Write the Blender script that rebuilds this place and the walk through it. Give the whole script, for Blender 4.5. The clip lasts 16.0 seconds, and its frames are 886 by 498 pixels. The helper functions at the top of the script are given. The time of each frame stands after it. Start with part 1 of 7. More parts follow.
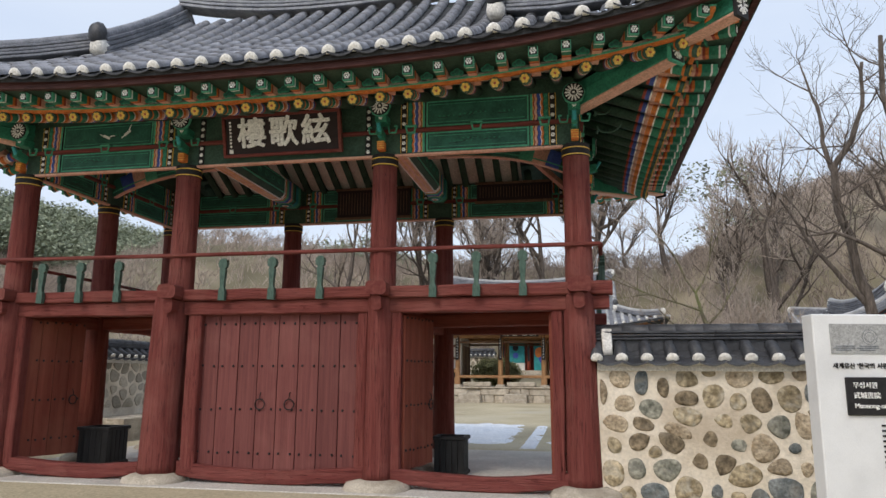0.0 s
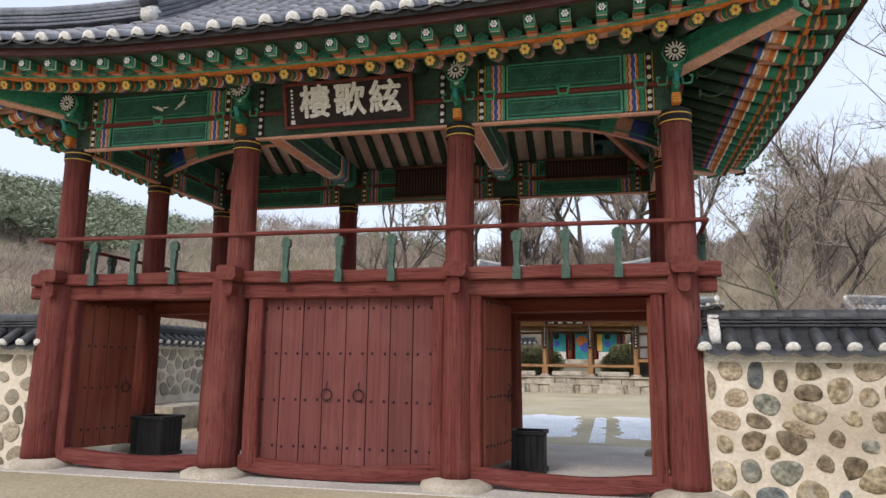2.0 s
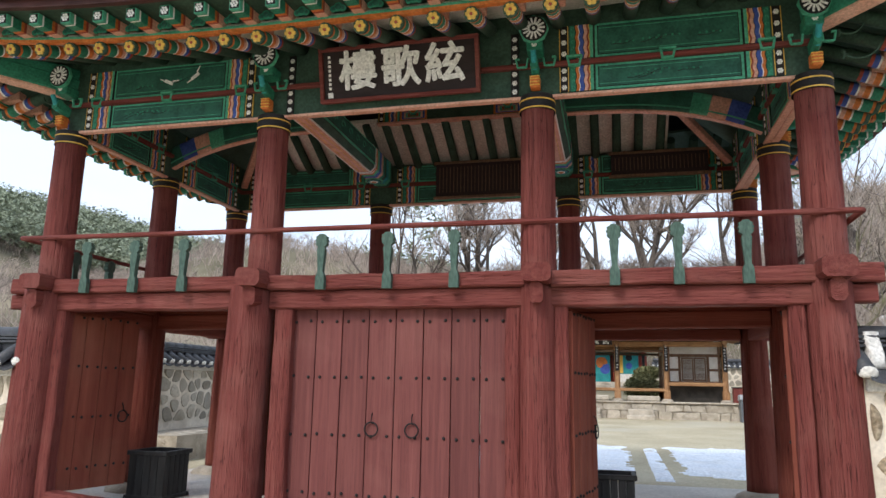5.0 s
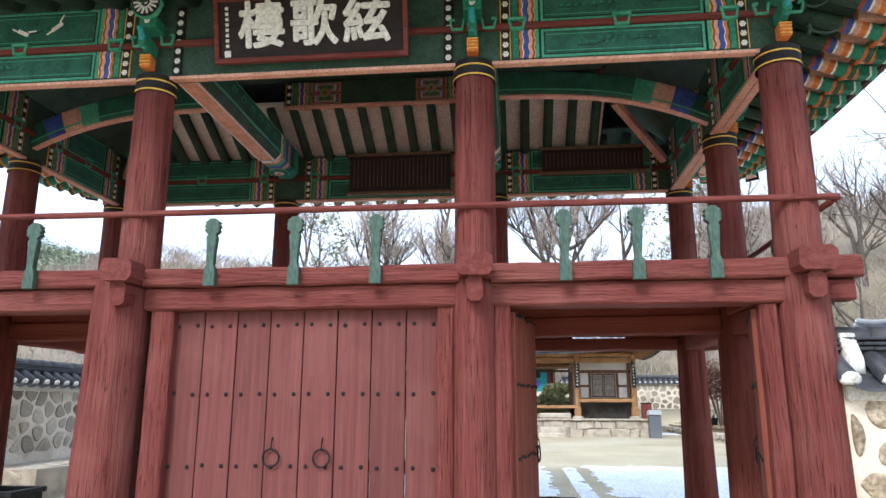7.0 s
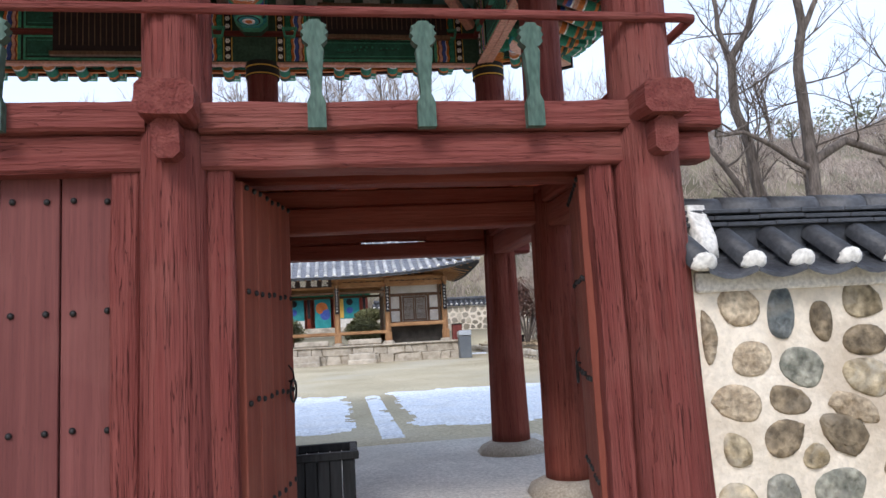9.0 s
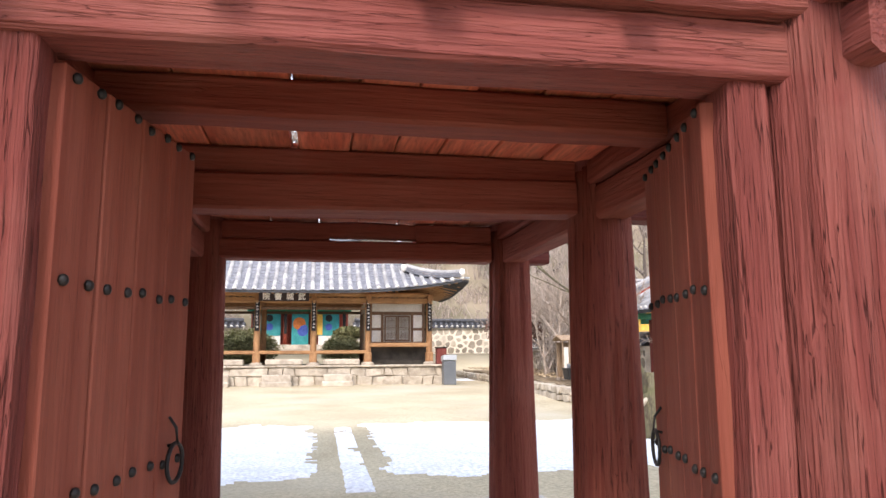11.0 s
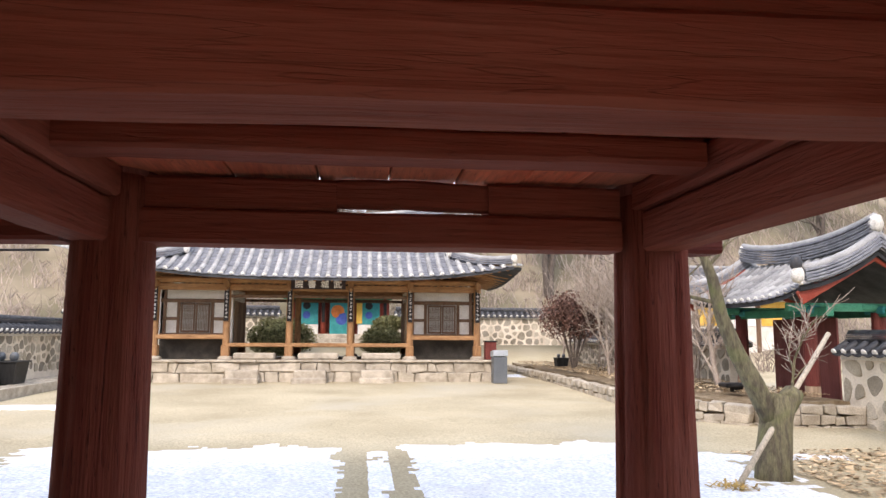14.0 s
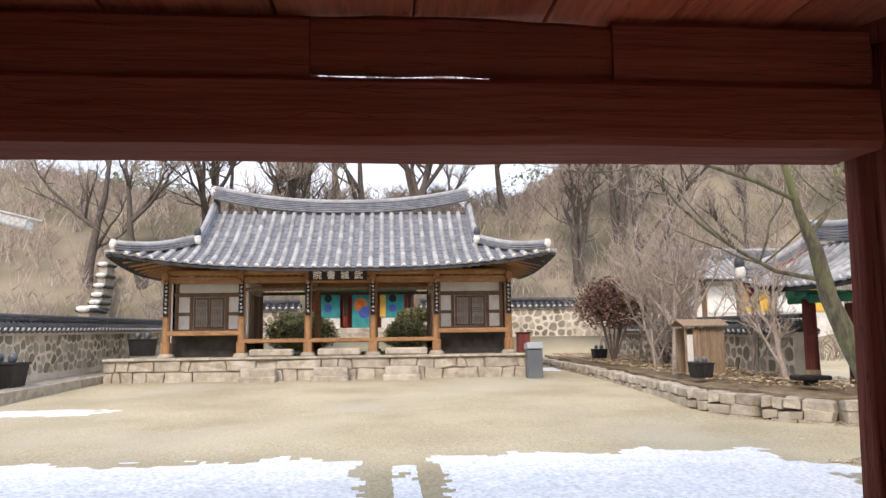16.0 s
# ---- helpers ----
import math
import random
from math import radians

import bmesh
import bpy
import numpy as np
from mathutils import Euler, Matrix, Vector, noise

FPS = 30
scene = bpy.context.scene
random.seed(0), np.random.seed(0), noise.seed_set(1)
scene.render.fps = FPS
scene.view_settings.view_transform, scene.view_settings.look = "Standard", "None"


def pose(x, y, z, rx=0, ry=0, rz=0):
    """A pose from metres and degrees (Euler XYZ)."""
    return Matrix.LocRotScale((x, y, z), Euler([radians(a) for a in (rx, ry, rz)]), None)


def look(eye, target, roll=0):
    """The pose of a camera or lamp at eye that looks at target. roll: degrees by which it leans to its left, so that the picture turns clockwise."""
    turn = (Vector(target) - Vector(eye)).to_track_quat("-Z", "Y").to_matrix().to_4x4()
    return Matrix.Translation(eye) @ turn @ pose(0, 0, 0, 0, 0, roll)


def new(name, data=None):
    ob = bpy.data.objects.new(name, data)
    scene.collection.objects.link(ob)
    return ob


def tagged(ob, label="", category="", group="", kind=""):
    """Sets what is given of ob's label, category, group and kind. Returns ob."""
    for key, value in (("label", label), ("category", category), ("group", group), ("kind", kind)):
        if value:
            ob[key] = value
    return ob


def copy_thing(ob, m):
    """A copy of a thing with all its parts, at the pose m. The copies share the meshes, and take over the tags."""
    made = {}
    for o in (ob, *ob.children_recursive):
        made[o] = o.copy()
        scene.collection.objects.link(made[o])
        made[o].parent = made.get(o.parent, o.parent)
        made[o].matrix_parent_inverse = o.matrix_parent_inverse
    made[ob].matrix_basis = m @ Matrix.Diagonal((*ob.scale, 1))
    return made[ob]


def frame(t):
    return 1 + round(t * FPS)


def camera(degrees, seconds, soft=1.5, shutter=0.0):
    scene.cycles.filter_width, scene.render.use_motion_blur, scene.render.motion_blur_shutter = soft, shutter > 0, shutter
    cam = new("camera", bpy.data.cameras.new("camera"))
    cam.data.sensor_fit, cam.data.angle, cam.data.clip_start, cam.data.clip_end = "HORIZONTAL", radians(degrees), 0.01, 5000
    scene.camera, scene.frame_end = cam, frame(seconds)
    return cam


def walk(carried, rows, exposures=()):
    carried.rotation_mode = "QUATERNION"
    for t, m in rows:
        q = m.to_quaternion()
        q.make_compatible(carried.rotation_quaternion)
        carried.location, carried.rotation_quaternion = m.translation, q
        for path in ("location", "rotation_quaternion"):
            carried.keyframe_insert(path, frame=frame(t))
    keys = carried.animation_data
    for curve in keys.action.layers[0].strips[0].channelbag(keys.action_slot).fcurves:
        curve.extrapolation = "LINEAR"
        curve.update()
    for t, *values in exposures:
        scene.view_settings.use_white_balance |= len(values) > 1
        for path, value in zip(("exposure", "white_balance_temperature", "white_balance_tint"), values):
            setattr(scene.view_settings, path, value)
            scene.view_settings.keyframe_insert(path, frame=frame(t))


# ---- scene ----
cam = camera(64.6, 16.0)
PATH = [
    (0, (-0.223, 1.038, 1.37), (-0.599, 2.97, 1.728), 0.3),
    (0.5, (-0.375, 1.159, 1.372), (-0.767, 3.088, 1.725), 0.7),
    (1, (-0.55, 1.369, 1.352), (-0.978, 3.291, 1.7), 1.2),
    (1.5, (-0.726, 1.521, 1.366), (-1.18, 3.438, 1.713), 1.5),
    (2, (-0.965, 1.665, 1.383), (-1.423, 3.585, 1.707), 0.7),
    (2.5, (-1.122, 1.892, 1.364), (-1.587, 3.813, 1.667), 0.5),
    (3, (-1.253, 2.159, 1.429), (-1.726, 4.076, 1.746), 0.4),
    (3.5, (-1.484, 2.393, 1.439), (-1.966, 4.306, 1.766), 0.7),
    (4, (-1.683, 2.568, 1.456), (-2.168, 4.479, 1.789), 1.0),
    (4.2, (-1.73, 2.659, 1.45), (-2.217, 4.569, 1.787), 1.1),
    (6.3, (-2.269, 3.628, 1.433), (-2.646, 5.542, 1.874), 0.9),
    (6.5, (-2.27, 3.72, 1.434), (-2.627, 5.639, 1.871), 0.9),
    (7, (-2.322, 4.061, 1.401), (-2.522, 6.002, 1.838), 0.1),
    (7.5, (-2.288, 4.439, 1.36), (-2.319, 6.401, 1.747), -0.8),
    (8, (-2.138, 4.868, 1.353), (-2.087, 6.843, 1.661), -1.1),
    (8.5, (-2.026, 5.395, 1.303), (-1.8, 7.366, 1.557), -1.3),
    (9, (-1.886, 5.917, 1.321), (-1.577, 7.88, 1.55), -3.1),
    (9.2, (-1.829, 6.126, 1.355), (-1.509, 8.087, 1.579), -3.2),
    (11.3, (-1.659, 7.905, 1.392), (-1.313, 9.853, 1.686), 0.2),
    (11.5, (-1.636, 8.117, 1.404), (-1.291, 10.066, 1.693), 0.4),
    (12, (-1.579, 8.607, 1.414), (-1.23, 10.558, 1.686), 0.3),
    (12.5, (-1.556, 8.951, 1.612), (-1.219, 10.906, 1.87), 0.0),
    (13, (-1.587, 9.232, 1.68), (-1.27, 11.19, 1.933), 0.2),
    (13.5, (-1.556, 9.588, 1.635), (-1.278, 11.553, 1.88), 0.2),
    (14, (-1.491, 9.988, 1.699), (-1.263, 11.959, 1.944), 0.3),
    (14.5, (-1.51, 10.284, 1.679), (-1.314, 12.259, 1.925), 0.0),
    (15, (-1.523, 10.682, 1.681), (-1.338, 12.658, 1.928), -0.4),
    (15.5, (-1.444, 11.122, 1.707), (-1.271, 13.099, 1.952), -0.9),
    (16, (-1.445, 11.551, 1.69), (-1.282, 13.529, 1.914), -0.7),
]
walk(cam, [(t, look(eye, target, roll)) for t, eye, target, roll in PATH],
     exposures=[
         (0.0, 0.46, 6850, 12), (2.5, 0.68, 6850, 14), (4.0, 0.69, 6700, 12), (6.5, 1.38, 6200, 10), (7.5, 1.38, 6150, 11), (9.0, 0.95, 6200, 14),
         (11.3, 1.72, 7050, 19), (12.5, 1.5, 7100, 19), (14.0, 1.36, 7150, 19), (16.0, 1.07, 7150, 17)])

# ---- light ----
SUN_EL, SUN_AZ = 42.0, 200.0
world = bpy.data.worlds.new("overcast")
scene.world = world
world.use_nodes = True
wt = world.node_tree
wt.nodes.clear()
w_out = wt.nodes.new("ShaderNodeOutputWorld")
w_bg = wt.nodes.new("ShaderNodeBackground")
w_sky = wt.nodes.new("ShaderNodeTexSky")
w_sky.sky_type, w_sky.sun_disc = "NISHITA", False
w_sky.sun_elevation, w_sky.sun_rotation = radians(SUN_EL), radians(SUN_AZ)
w_sky.air_density, w_sky.dust_density, w_sky.ozone_density = 1.0, 4.0, 1.0
w_co = wt.nodes.new("ShaderNodeTexCoord")
w_map = wt.nodes.new("ShaderNodeMapping")
w_map.inputs["Scale"].default_value = (1.0, 1.0, 3.0)
w_no = wt.nodes.new("ShaderNodeTexNoise")
w_no.inputs["Scale"].default_value, w_no.inputs["Detail"].default_value = 1.6, 5.0
w_rp = wt.nodes.new("ShaderNodeValToRGB")
w_rp.color_ramp.elements[0].position, w_rp.color_ramp.elements[0].color = 0.3, (5.0, 6.2, 8.2, 1)
w_rp.color_ramp.elements[1].position, w_rp.color_ramp.elements[1].color = 0.75, (6.6, 7.6, 9.0, 1)
w_mx = wt.nodes.new("ShaderNodeMixRGB")
w_mx.inputs[0].default_value = 0.8
wt.links.new(w_co.outputs["Generated"], w_map.inputs["Vector"])
wt.links.new(w_map.outputs["Vector"], w_no.inputs["Vector"])
wt.links.new(w_no.outputs["Fac"], w_rp.inputs["Fac"])
wt.links.new(w_sky.outputs["Color"], w_mx.inputs[1])
wt.links.new(w_rp.outputs["Color"], w_mx.inputs[2])
wt.links.new(w_mx.outputs["Color"], w_bg.inputs["Color"])
w_bg.inputs["Strength"].default_value = 0.098
wt.links.new(w_bg.outputs["Background"], w_out.inputs["Surface"])

sun_data = bpy.data.lights.new("sun", "SUN")
sun_data.energy, sun_data.angle, sun_data.color = 1.0, radians(16), (1.0, 0.95, 0.88)
sun = new("sun", sun_data)
saz, sel = radians(SUN_AZ), radians(SUN_EL)
sun.matrix_world = look((20 * math.sin(saz), 20 * math.cos(saz), 20), (20 * math.sin(saz) - math.sin(saz) * math.cos(sel), 20 * math.cos(saz) - math.cos(saz) * math.cos(sel), 20 - math.sin(sel)))


# ---- materials ----
def mat(name, c1, c2, scale=4.0, rough=0.75, bump=0.2, stretch=(1, 1, 1), fine=40.0, spec=0.3, metal=0.0, stain=None, stain_amt=0.35, per_object=0.0, island=0.0, contrast=(0.35, 0.65), streak=0.0, grain=(0.74, 1.24)):
    """A weathered surface: two tones mixed by a broad noise, fine grain, optional stains, bump from the grain."""
    m = bpy.data.materials.new(name)
    m.use_nodes = True
    nt = m.node_tree
    n, l = nt.nodes, nt.links
    b = n["Principled BSDF"]
    b.inputs["Roughness"].default_value, b.inputs["Metallic"].default_value = rough, metal
    b.inputs["Specular IOR Level"].default_value = spec
    co = n.new("ShaderNodeTexCoord")
    mp = n.new("ShaderNodeMapping")
    mp.inputs["Scale"].default_value = stretch
    l.new(co.outputs["Object"], mp.inputs["Vector"])
    big = n.new("ShaderNodeTexNoise")
    big.inputs["Scale"].default_value, big.inputs["Detail"].default_value = scale, 4.0
    l.new(mp.outputs["Vector"], big.inputs["Vector"])
    rp = n.new("ShaderNodeValToRGB")
    rp.color_ramp.elements[0].position, rp.color_ramp.elements[0].color = contrast[0], (*c1, 1)
    rp.color_ramp.elements[1].position, rp.color_ramp.elements[1].color = contrast[1], (*c2, 1)
    l.new(big.outputs["Fac"], rp.inputs["Fac"])
    small = n.new("ShaderNodeTexNoise")
    small.inputs["Scale"].default_value, small.inputs["Detail"].default_value = fine, 6.0
    l.new(mp.outputs["Vector"], small.inputs["Vector"])
    gr = n.new("ShaderNodeMapRange")
    gr.inputs["From Min"].default_value, gr.inputs["From Max"].default_value = 0.3, 0.7
    gr.inputs["To Min"].default_value, gr.inputs["To Max"].default_value = grain
    l.new(small.outputs["Fac"], gr.inputs["Value"])
    mul = n.new("ShaderNodeVectorMath")
    mul.operation = "SCALE"
    l.new(rp.outputs["Color"], mul.inputs[0])
    l.new(gr.outputs["Result"], mul.inputs["Scale"])
    col = mul.outputs["Vector"]
    if stain:
        sn = n.new("ShaderNodeTexNoise")
        sn.inputs["Scale"].default_value, sn.inputs["Detail"].default_value = scale * 0.6, 6.0
        sn.inputs["Distortion"].default_value = 0.6
        l.new(co.outputs["Object"], sn.inputs["Vector"])
        sr = n.new("ShaderNodeMapRange")
        sr.inputs["From Min"].default_value, sr.inputs["From Max"].default_value = 0.52, 0.7
        sr.inputs["To Max"].default_value = stain_amt
        l.new(sn.outputs["Fac"], sr.inputs["Value"])
        sm = n.new("ShaderNodeMixRGB")
        l.new(sr.outputs["Result"], sm.inputs[0])
        l.new(col, sm.inputs[1])
        sm.inputs[2].default_value = (*stain, 1)
        col = sm.outputs["Color"]
    cracks = None
    if streak:
        ck = n.new("ShaderNodeTexNoise")
        ck.inputs["Scale"].default_value, ck.inputs["Detail"].default_value, ck.inputs["Roughness"].default_value = fine * 1.25, 3.0, 0.55
        l.new(mp.outputs["Vector"], ck.inputs["Vector"])
        cr = n.new("ShaderNodeMapRange")
        cr.inputs["From Min"].default_value, cr.inputs["From Max"].default_value = 0.295, 0.32
        cr.inputs["To Min"].default_value, cr.inputs["To Max"].default_value = 1 - streak, 1.0
        l.new(ck.outputs["Fac"], cr.inputs["Value"])
        cm = n.new("ShaderNodeVectorMath")
        cm.operation = "SCALE"
        l.new(col, cm.inputs[0])
        ln = n.new("ShaderNodeTexNoise")
        ln.inputs["Scale"].default_value, ln.inputs["Detail"].default_value = fine * 0.42, 2.5
        l.new(mp.outputs["Vector"], ln.inputs["Vector"])
        sb = n.new("ShaderNodeMath")
        sb.operation = "SUBTRACT"
        sb.inputs[1].default_value = 0.5
        l.new(ln.outputs["Fac"], sb.inputs[0])
        ab = n.new("ShaderNodeMath")
        ab.operation = "ABSOLUTE"
        l.new(sb.outputs["Value"], ab.inputs[0])
        lr = n.new("ShaderNodeMapRange")
        lr.inputs["From Min"].default_value, lr.inputs["From Max"].default_value = 0.002, 0.010
        lr.inputs["To Min"].default_value, lr.inputs["To Max"].default_value = 1 - streak * 0.9, 1.0
        l.new(ab.outputs["Value"], lr.inputs["Value"])
        both = n.new("ShaderNodeMath")
        both.operation = "MULTIPLY"
        l.new(cr.outputs["Result"], both.inputs[0])
        l.new(lr.outputs["Result"], both.inputs[1])
        l.new(both.outputs["Value"], cm.inputs["Scale"])
        col, cracks = cm.outputs["Vector"], both.outputs["Value"]
    if per_object or island:
        if per_object:
            oi = n.new("ShaderNodeObjectInfo")
            rnd, amt = oi.outputs["Random"], per_object
        else:
            oi = n.new("ShaderNodeNewGeometry")
            rnd, amt = oi.outputs["Random Per Island"], island
        pr = n.new("ShaderNodeMapRange")
        pr.inputs["To Min"].default_value, pr.inputs["To Max"].default_value = 1 - amt, 1 + amt
        l.new(rnd, pr.inputs["Value"])
        pm = n.new("ShaderNodeVectorMath")
        pm.operation = "SCALE"
        l.new(col, pm.inputs[0])
        l.new(pr.outputs["Result"], pm.inputs["Scale"])
        col = pm.outputs["Vector"]
    l.new(col, b.inputs["Base Color"])
    if bump:
        bp = n.new("ShaderNodeBump")
        bp.inputs["Strength"].default_value, bp.inputs["Distance"].default_value = bump, 0.02
        if cracks:
            ad = n.new("ShaderNodeMath")
            ad.operation = "ADD"
            l.new(small.outputs["Fac"], ad.inputs[0])
            l.new(cracks, ad.inputs[1])
            l.new(ad.outputs["Value"], bp.inputs["Height"])
        else:
            l.new(small.outputs["Fac"], bp.inputs["Height"])
        l.new(bp.outputs["Normal"], b.inputs["Normal"])
    return m


RED1, RED2 = (0.163, 0.042, 0.036), (0.218, 0.066, 0.056)
WORN = (0.33, 0.15, 0.12)
M = {
    "red_z": mat("red_paint_upright", RED1, RED2, 3, 0.6, 0.85, (8, 8, 0.24), 13, stain=WORN, stain_amt=0.22, streak=0.68, grain=(0.84, 1.15), spec=0.1),
    "red_x": mat("red_paint_lengthwise", RED1, RED2, 3, 0.6, 0.85, (0.3, 6, 6), 13, stain=WORN, stain_amt=0.22, streak=0.36, grain=(0.84, 1.15), spec=0.1),
    "red_y": mat("red_paint_crosswise", RED1, RED2, 3, 0.6, 0.85, (6, 0.3, 6), 13, stain=WORN, stain_amt=0.22, streak=0.36, grain=(0.84, 1.15), spec=0.1),
    "red_board": mat("red_door_board", (0.138, 0.040, 0.036), (0.180, 0.057, 0.050), 3, 0.7, 0.35, (7, 7, 0.25), 11, per_object=0.1, stain=WORN, stain_amt=0.12, streak=0.16, grain=(0.9, 1.08)),
    # Inner timbers: copies of the red with warm ground bounce put into the colour.
    "in_z": mat("warm_lit_red_upright", (0.185, 0.047, 0.034), (0.245, 0.075, 0.054), 3, 0.7, 0.8, (8, 8, 0.24), 13, stain=WORN, stain_amt=0.15, streak=0.6, grain=(0.86, 1.12), spec=0.08),
    "in_x": mat("warm_lit_red_lengthwise", (0.195, 0.049, 0.034), (0.255, 0.078, 0.055), 2, 0.7, 0.6, (0.3, 5, 5), 10, stain=WORN, stain_amt=0.18, streak=0.16, grain=(0.9, 1.1), spec=0.08),
    "in_y": mat("warm_lit_red_crosswise", (0.195, 0.049, 0.034), (0.255, 0.078, 0.055), 2, 0.7, 0.6, (5, 0.3, 5), 10, stain=WORN, stain_amt=0.18, streak=0.16, grain=(0.9, 1.1), spec=0.08),
    # Open leaves: the court's warm light is painted into this red.
    "red_leaf": mat("warm_lit_red_leaf_board", (0.195, 0.053, 0.036), (0.25, 0.078, 0.053), 2, 0.7, 0.3, (5, 5, 0.3), 9, per_object=0.08, stain=(0.36, 0.17, 0.11), stain_amt=0.25, streak=0.12, grain=(0.92, 1.07), spec=0.1),
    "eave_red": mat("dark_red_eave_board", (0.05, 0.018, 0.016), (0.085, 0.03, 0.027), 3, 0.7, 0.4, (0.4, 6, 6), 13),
    "red_ceiling": mat("red_floor_plank", (0.53, 0.122, 0.07), (0.66, 0.20, 0.12), 2.2, 0.7, 0.2, (5, 0.5, 5), 10, per_object=0.18, streak=0.3, stain=(0.55, 0.25, 0.17), stain_amt=0.5),
    "black": mat("black_iron", (0.012, 0.012, 0.013), (0.03, 0.028, 0.028), 8, 0.5, 0.2, metal=0.4),
    "black_wood": mat("black_painted_wood", (0.012, 0.012, 0.012), (0.03, 0.03, 0.03), 3, 0.55, 0.25, (6, 6, 0.6), 10),
    "green_d": mat("dark_green_paint", (0.030, 0.066, 0.045), (0.05, 0.098, 0.068), 5, 0.7, 0.1),
    "green_m": mat("mid_green_paint", (0.022, 0.17, 0.105), (0.04, 0.25, 0.155), 5, 0.65, 0.1),
    "green_f": mat("deep_green_field", (0.020, 0.090, 0.064), (0.034, 0.14, 0.10), 7, 0.6, 0.15, stain=(0.03, 0.16, 0.10), stain_amt=0.4),
    "green_l": mat("bright_green_paint", (0.06, 0.32, 0.20), (0.10, 0.42, 0.27), 5, 0.65, 0.1),
    "green_bal": mat("baluster_green_paint", (0.050, 0.095, 0.075), (0.075, 0.125, 0.10), 7, 0.65, 0.2, (3, 3, 1), 14),
    "orange": mat("orange_paint", (0.55, 0.15, 0.03), (0.68, 0.22, 0.06), 6, 0.65, 0.08),
    "peach": mat("peach_paint", (0.62, 0.33, 0.24), (0.74, 0.43, 0.33), 6, 0.65, 0.08),
    "yellow": mat("yellow_paint", (0.68, 0.40, 0.06), (0.78, 0.50, 0.12), 6, 0.65, 0.05),
    "blue": mat("blue_paint", (0.045, 0.085, 0.33), (0.07, 0.12, 0.42), 6, 0.65, 0.05),
    "red_b": mat("bright_red_paint", (0.30, 0.05, 0.03), (0.38, 0.08, 0.05), 6, 0.65, 0.05),
    "white": mat("white_paint", (0.80, 0.79, 0.76), (0.88, 0.87, 0.84), 5, 0.7, 0.1),
    "ink": mat("black_paint", (0.012, 0.011, 0.011), (0.022, 0.02, 0.02), 5, 0.6, 0.1),
    "sign_field": mat("sign_brown_black", (0.020, 0.012, 0.012), (0.034, 0.02, 0.02), 4, 0.6, 0.2, (0.6, 4, 4)),
    "plaster": mat("white_lime_plaster", (0.66, 0.63, 0.57), (0.78, 0.76, 0.71), 3, 0.9, 0.15, stain=(0.5, 0.45, 0.38), stain_amt=0.3),
    "cap": mat("lime_tile_stop", (0.66, 0.64, 0.59), (0.82, 0.80, 0.75), 14, 0.9, 0.15, stain=(0.35, 0.32, 0.28), stain_amt=0.4),
    "mortar": mat("cream_mortar", (0.66, 0.58, 0.46), (0.79, 0.71, 0.59), 2.5, 0.95, 0.5, fine=30, stain=(0.36, 0.27, 0.18), stain_amt=0.5, grain=(0.88, 1.1)),
    "stone_a": mat("wall_stone_tan", (0.20, 0.155, 0.09), (0.47, 0.39, 0.26), 9, 0.85, 0.9, per_object=0.25, fine=22, stain=(0.50, 0.46, 0.38), stain_amt=0.8, grain=(0.5, 1.4)),
    "stone_b": mat("wall_stone_grey", (0.12, 0.125, 0.10), (0.32, 0.31, 0.25), 9, 0.85, 0.9, per_object=0.25, fine=22, grain=(0.5, 1.4), stain=(0.38, 0.36, 0.32), stain_amt=0.4),
    "stone_c": mat("wall_stone_brown", (0.13, 0.10, 0.065), (0.33, 0.26, 0.17), 9, 0.85, 0.9, per_object=0.25, fine=22, grain=(0.5, 1.4), stain=(0.36, 0.31, 0.24), stain_amt=0.5),
    "stone_d": mat("wall_stone_slate", (0.10, 0.118, 0.122), (0.27, 0.29, 0.285), 7, 0.85, 1.0, per_object=0.2, fine=30, grain=(0.6, 1.3), stain=(0.36, 0.33, 0.27), stain_amt=0.45),
    "stone_e": mat("wall_stone_buff", (0.30, 0.23, 0.15), (0.52, 0.43, 0.31), 8, 0.85, 1.0, per_object=0.2, fine=30, grain=(0.55, 1.35), stain=(0.17, 0.14, 0.10), stain_amt=0.5),
    "stone_far": mat("wall_stone_mixed", (0.28, 0.24, 0.175), (0.46, 0.41, 0.33), 1.3, 0.9, 0.4, island=0.4),
    "granite": mat("weathered_granite", (0.38, 0.33, 0.26), (0.55, 0.49, 0.40), 4, 0.9, 0.4, fine=60, stain=(0.2, 0.17, 0.13), stain_amt=0.5, per_object=0.12),
    "tile": mat("grey_roof_tile", (0.155, 0.165, 0.19), (0.25, 0.26, 0.29), 5, 0.6, 0.3, stain=(0.34, 0.35, 0.37), stain_amt=0.5, per_object=0.2, spec=0.4),
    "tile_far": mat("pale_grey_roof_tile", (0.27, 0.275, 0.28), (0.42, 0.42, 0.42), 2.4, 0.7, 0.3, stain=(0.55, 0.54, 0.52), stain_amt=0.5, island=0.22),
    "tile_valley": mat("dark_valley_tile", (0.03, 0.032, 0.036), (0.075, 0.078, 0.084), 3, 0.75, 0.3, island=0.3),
    "cap_tile": mat("black_wall_tile", (0.035, 0.037, 0.043), (0.065, 0.068, 0.076), 5, 0.5, 0.25, stain=(0.12, 0.125, 0.13), stain_amt=0.4, per_object=0.2, spec=0.45),
    "wood": mat("bare_pine_timber", (0.30, 0.155, 0.070), (0.42, 0.235, 0.115), 3, 0.7, 0.3, (5, 5, 0.5), 12, stain=(0.16, 0.08, 0.04), stain_amt=0.45),
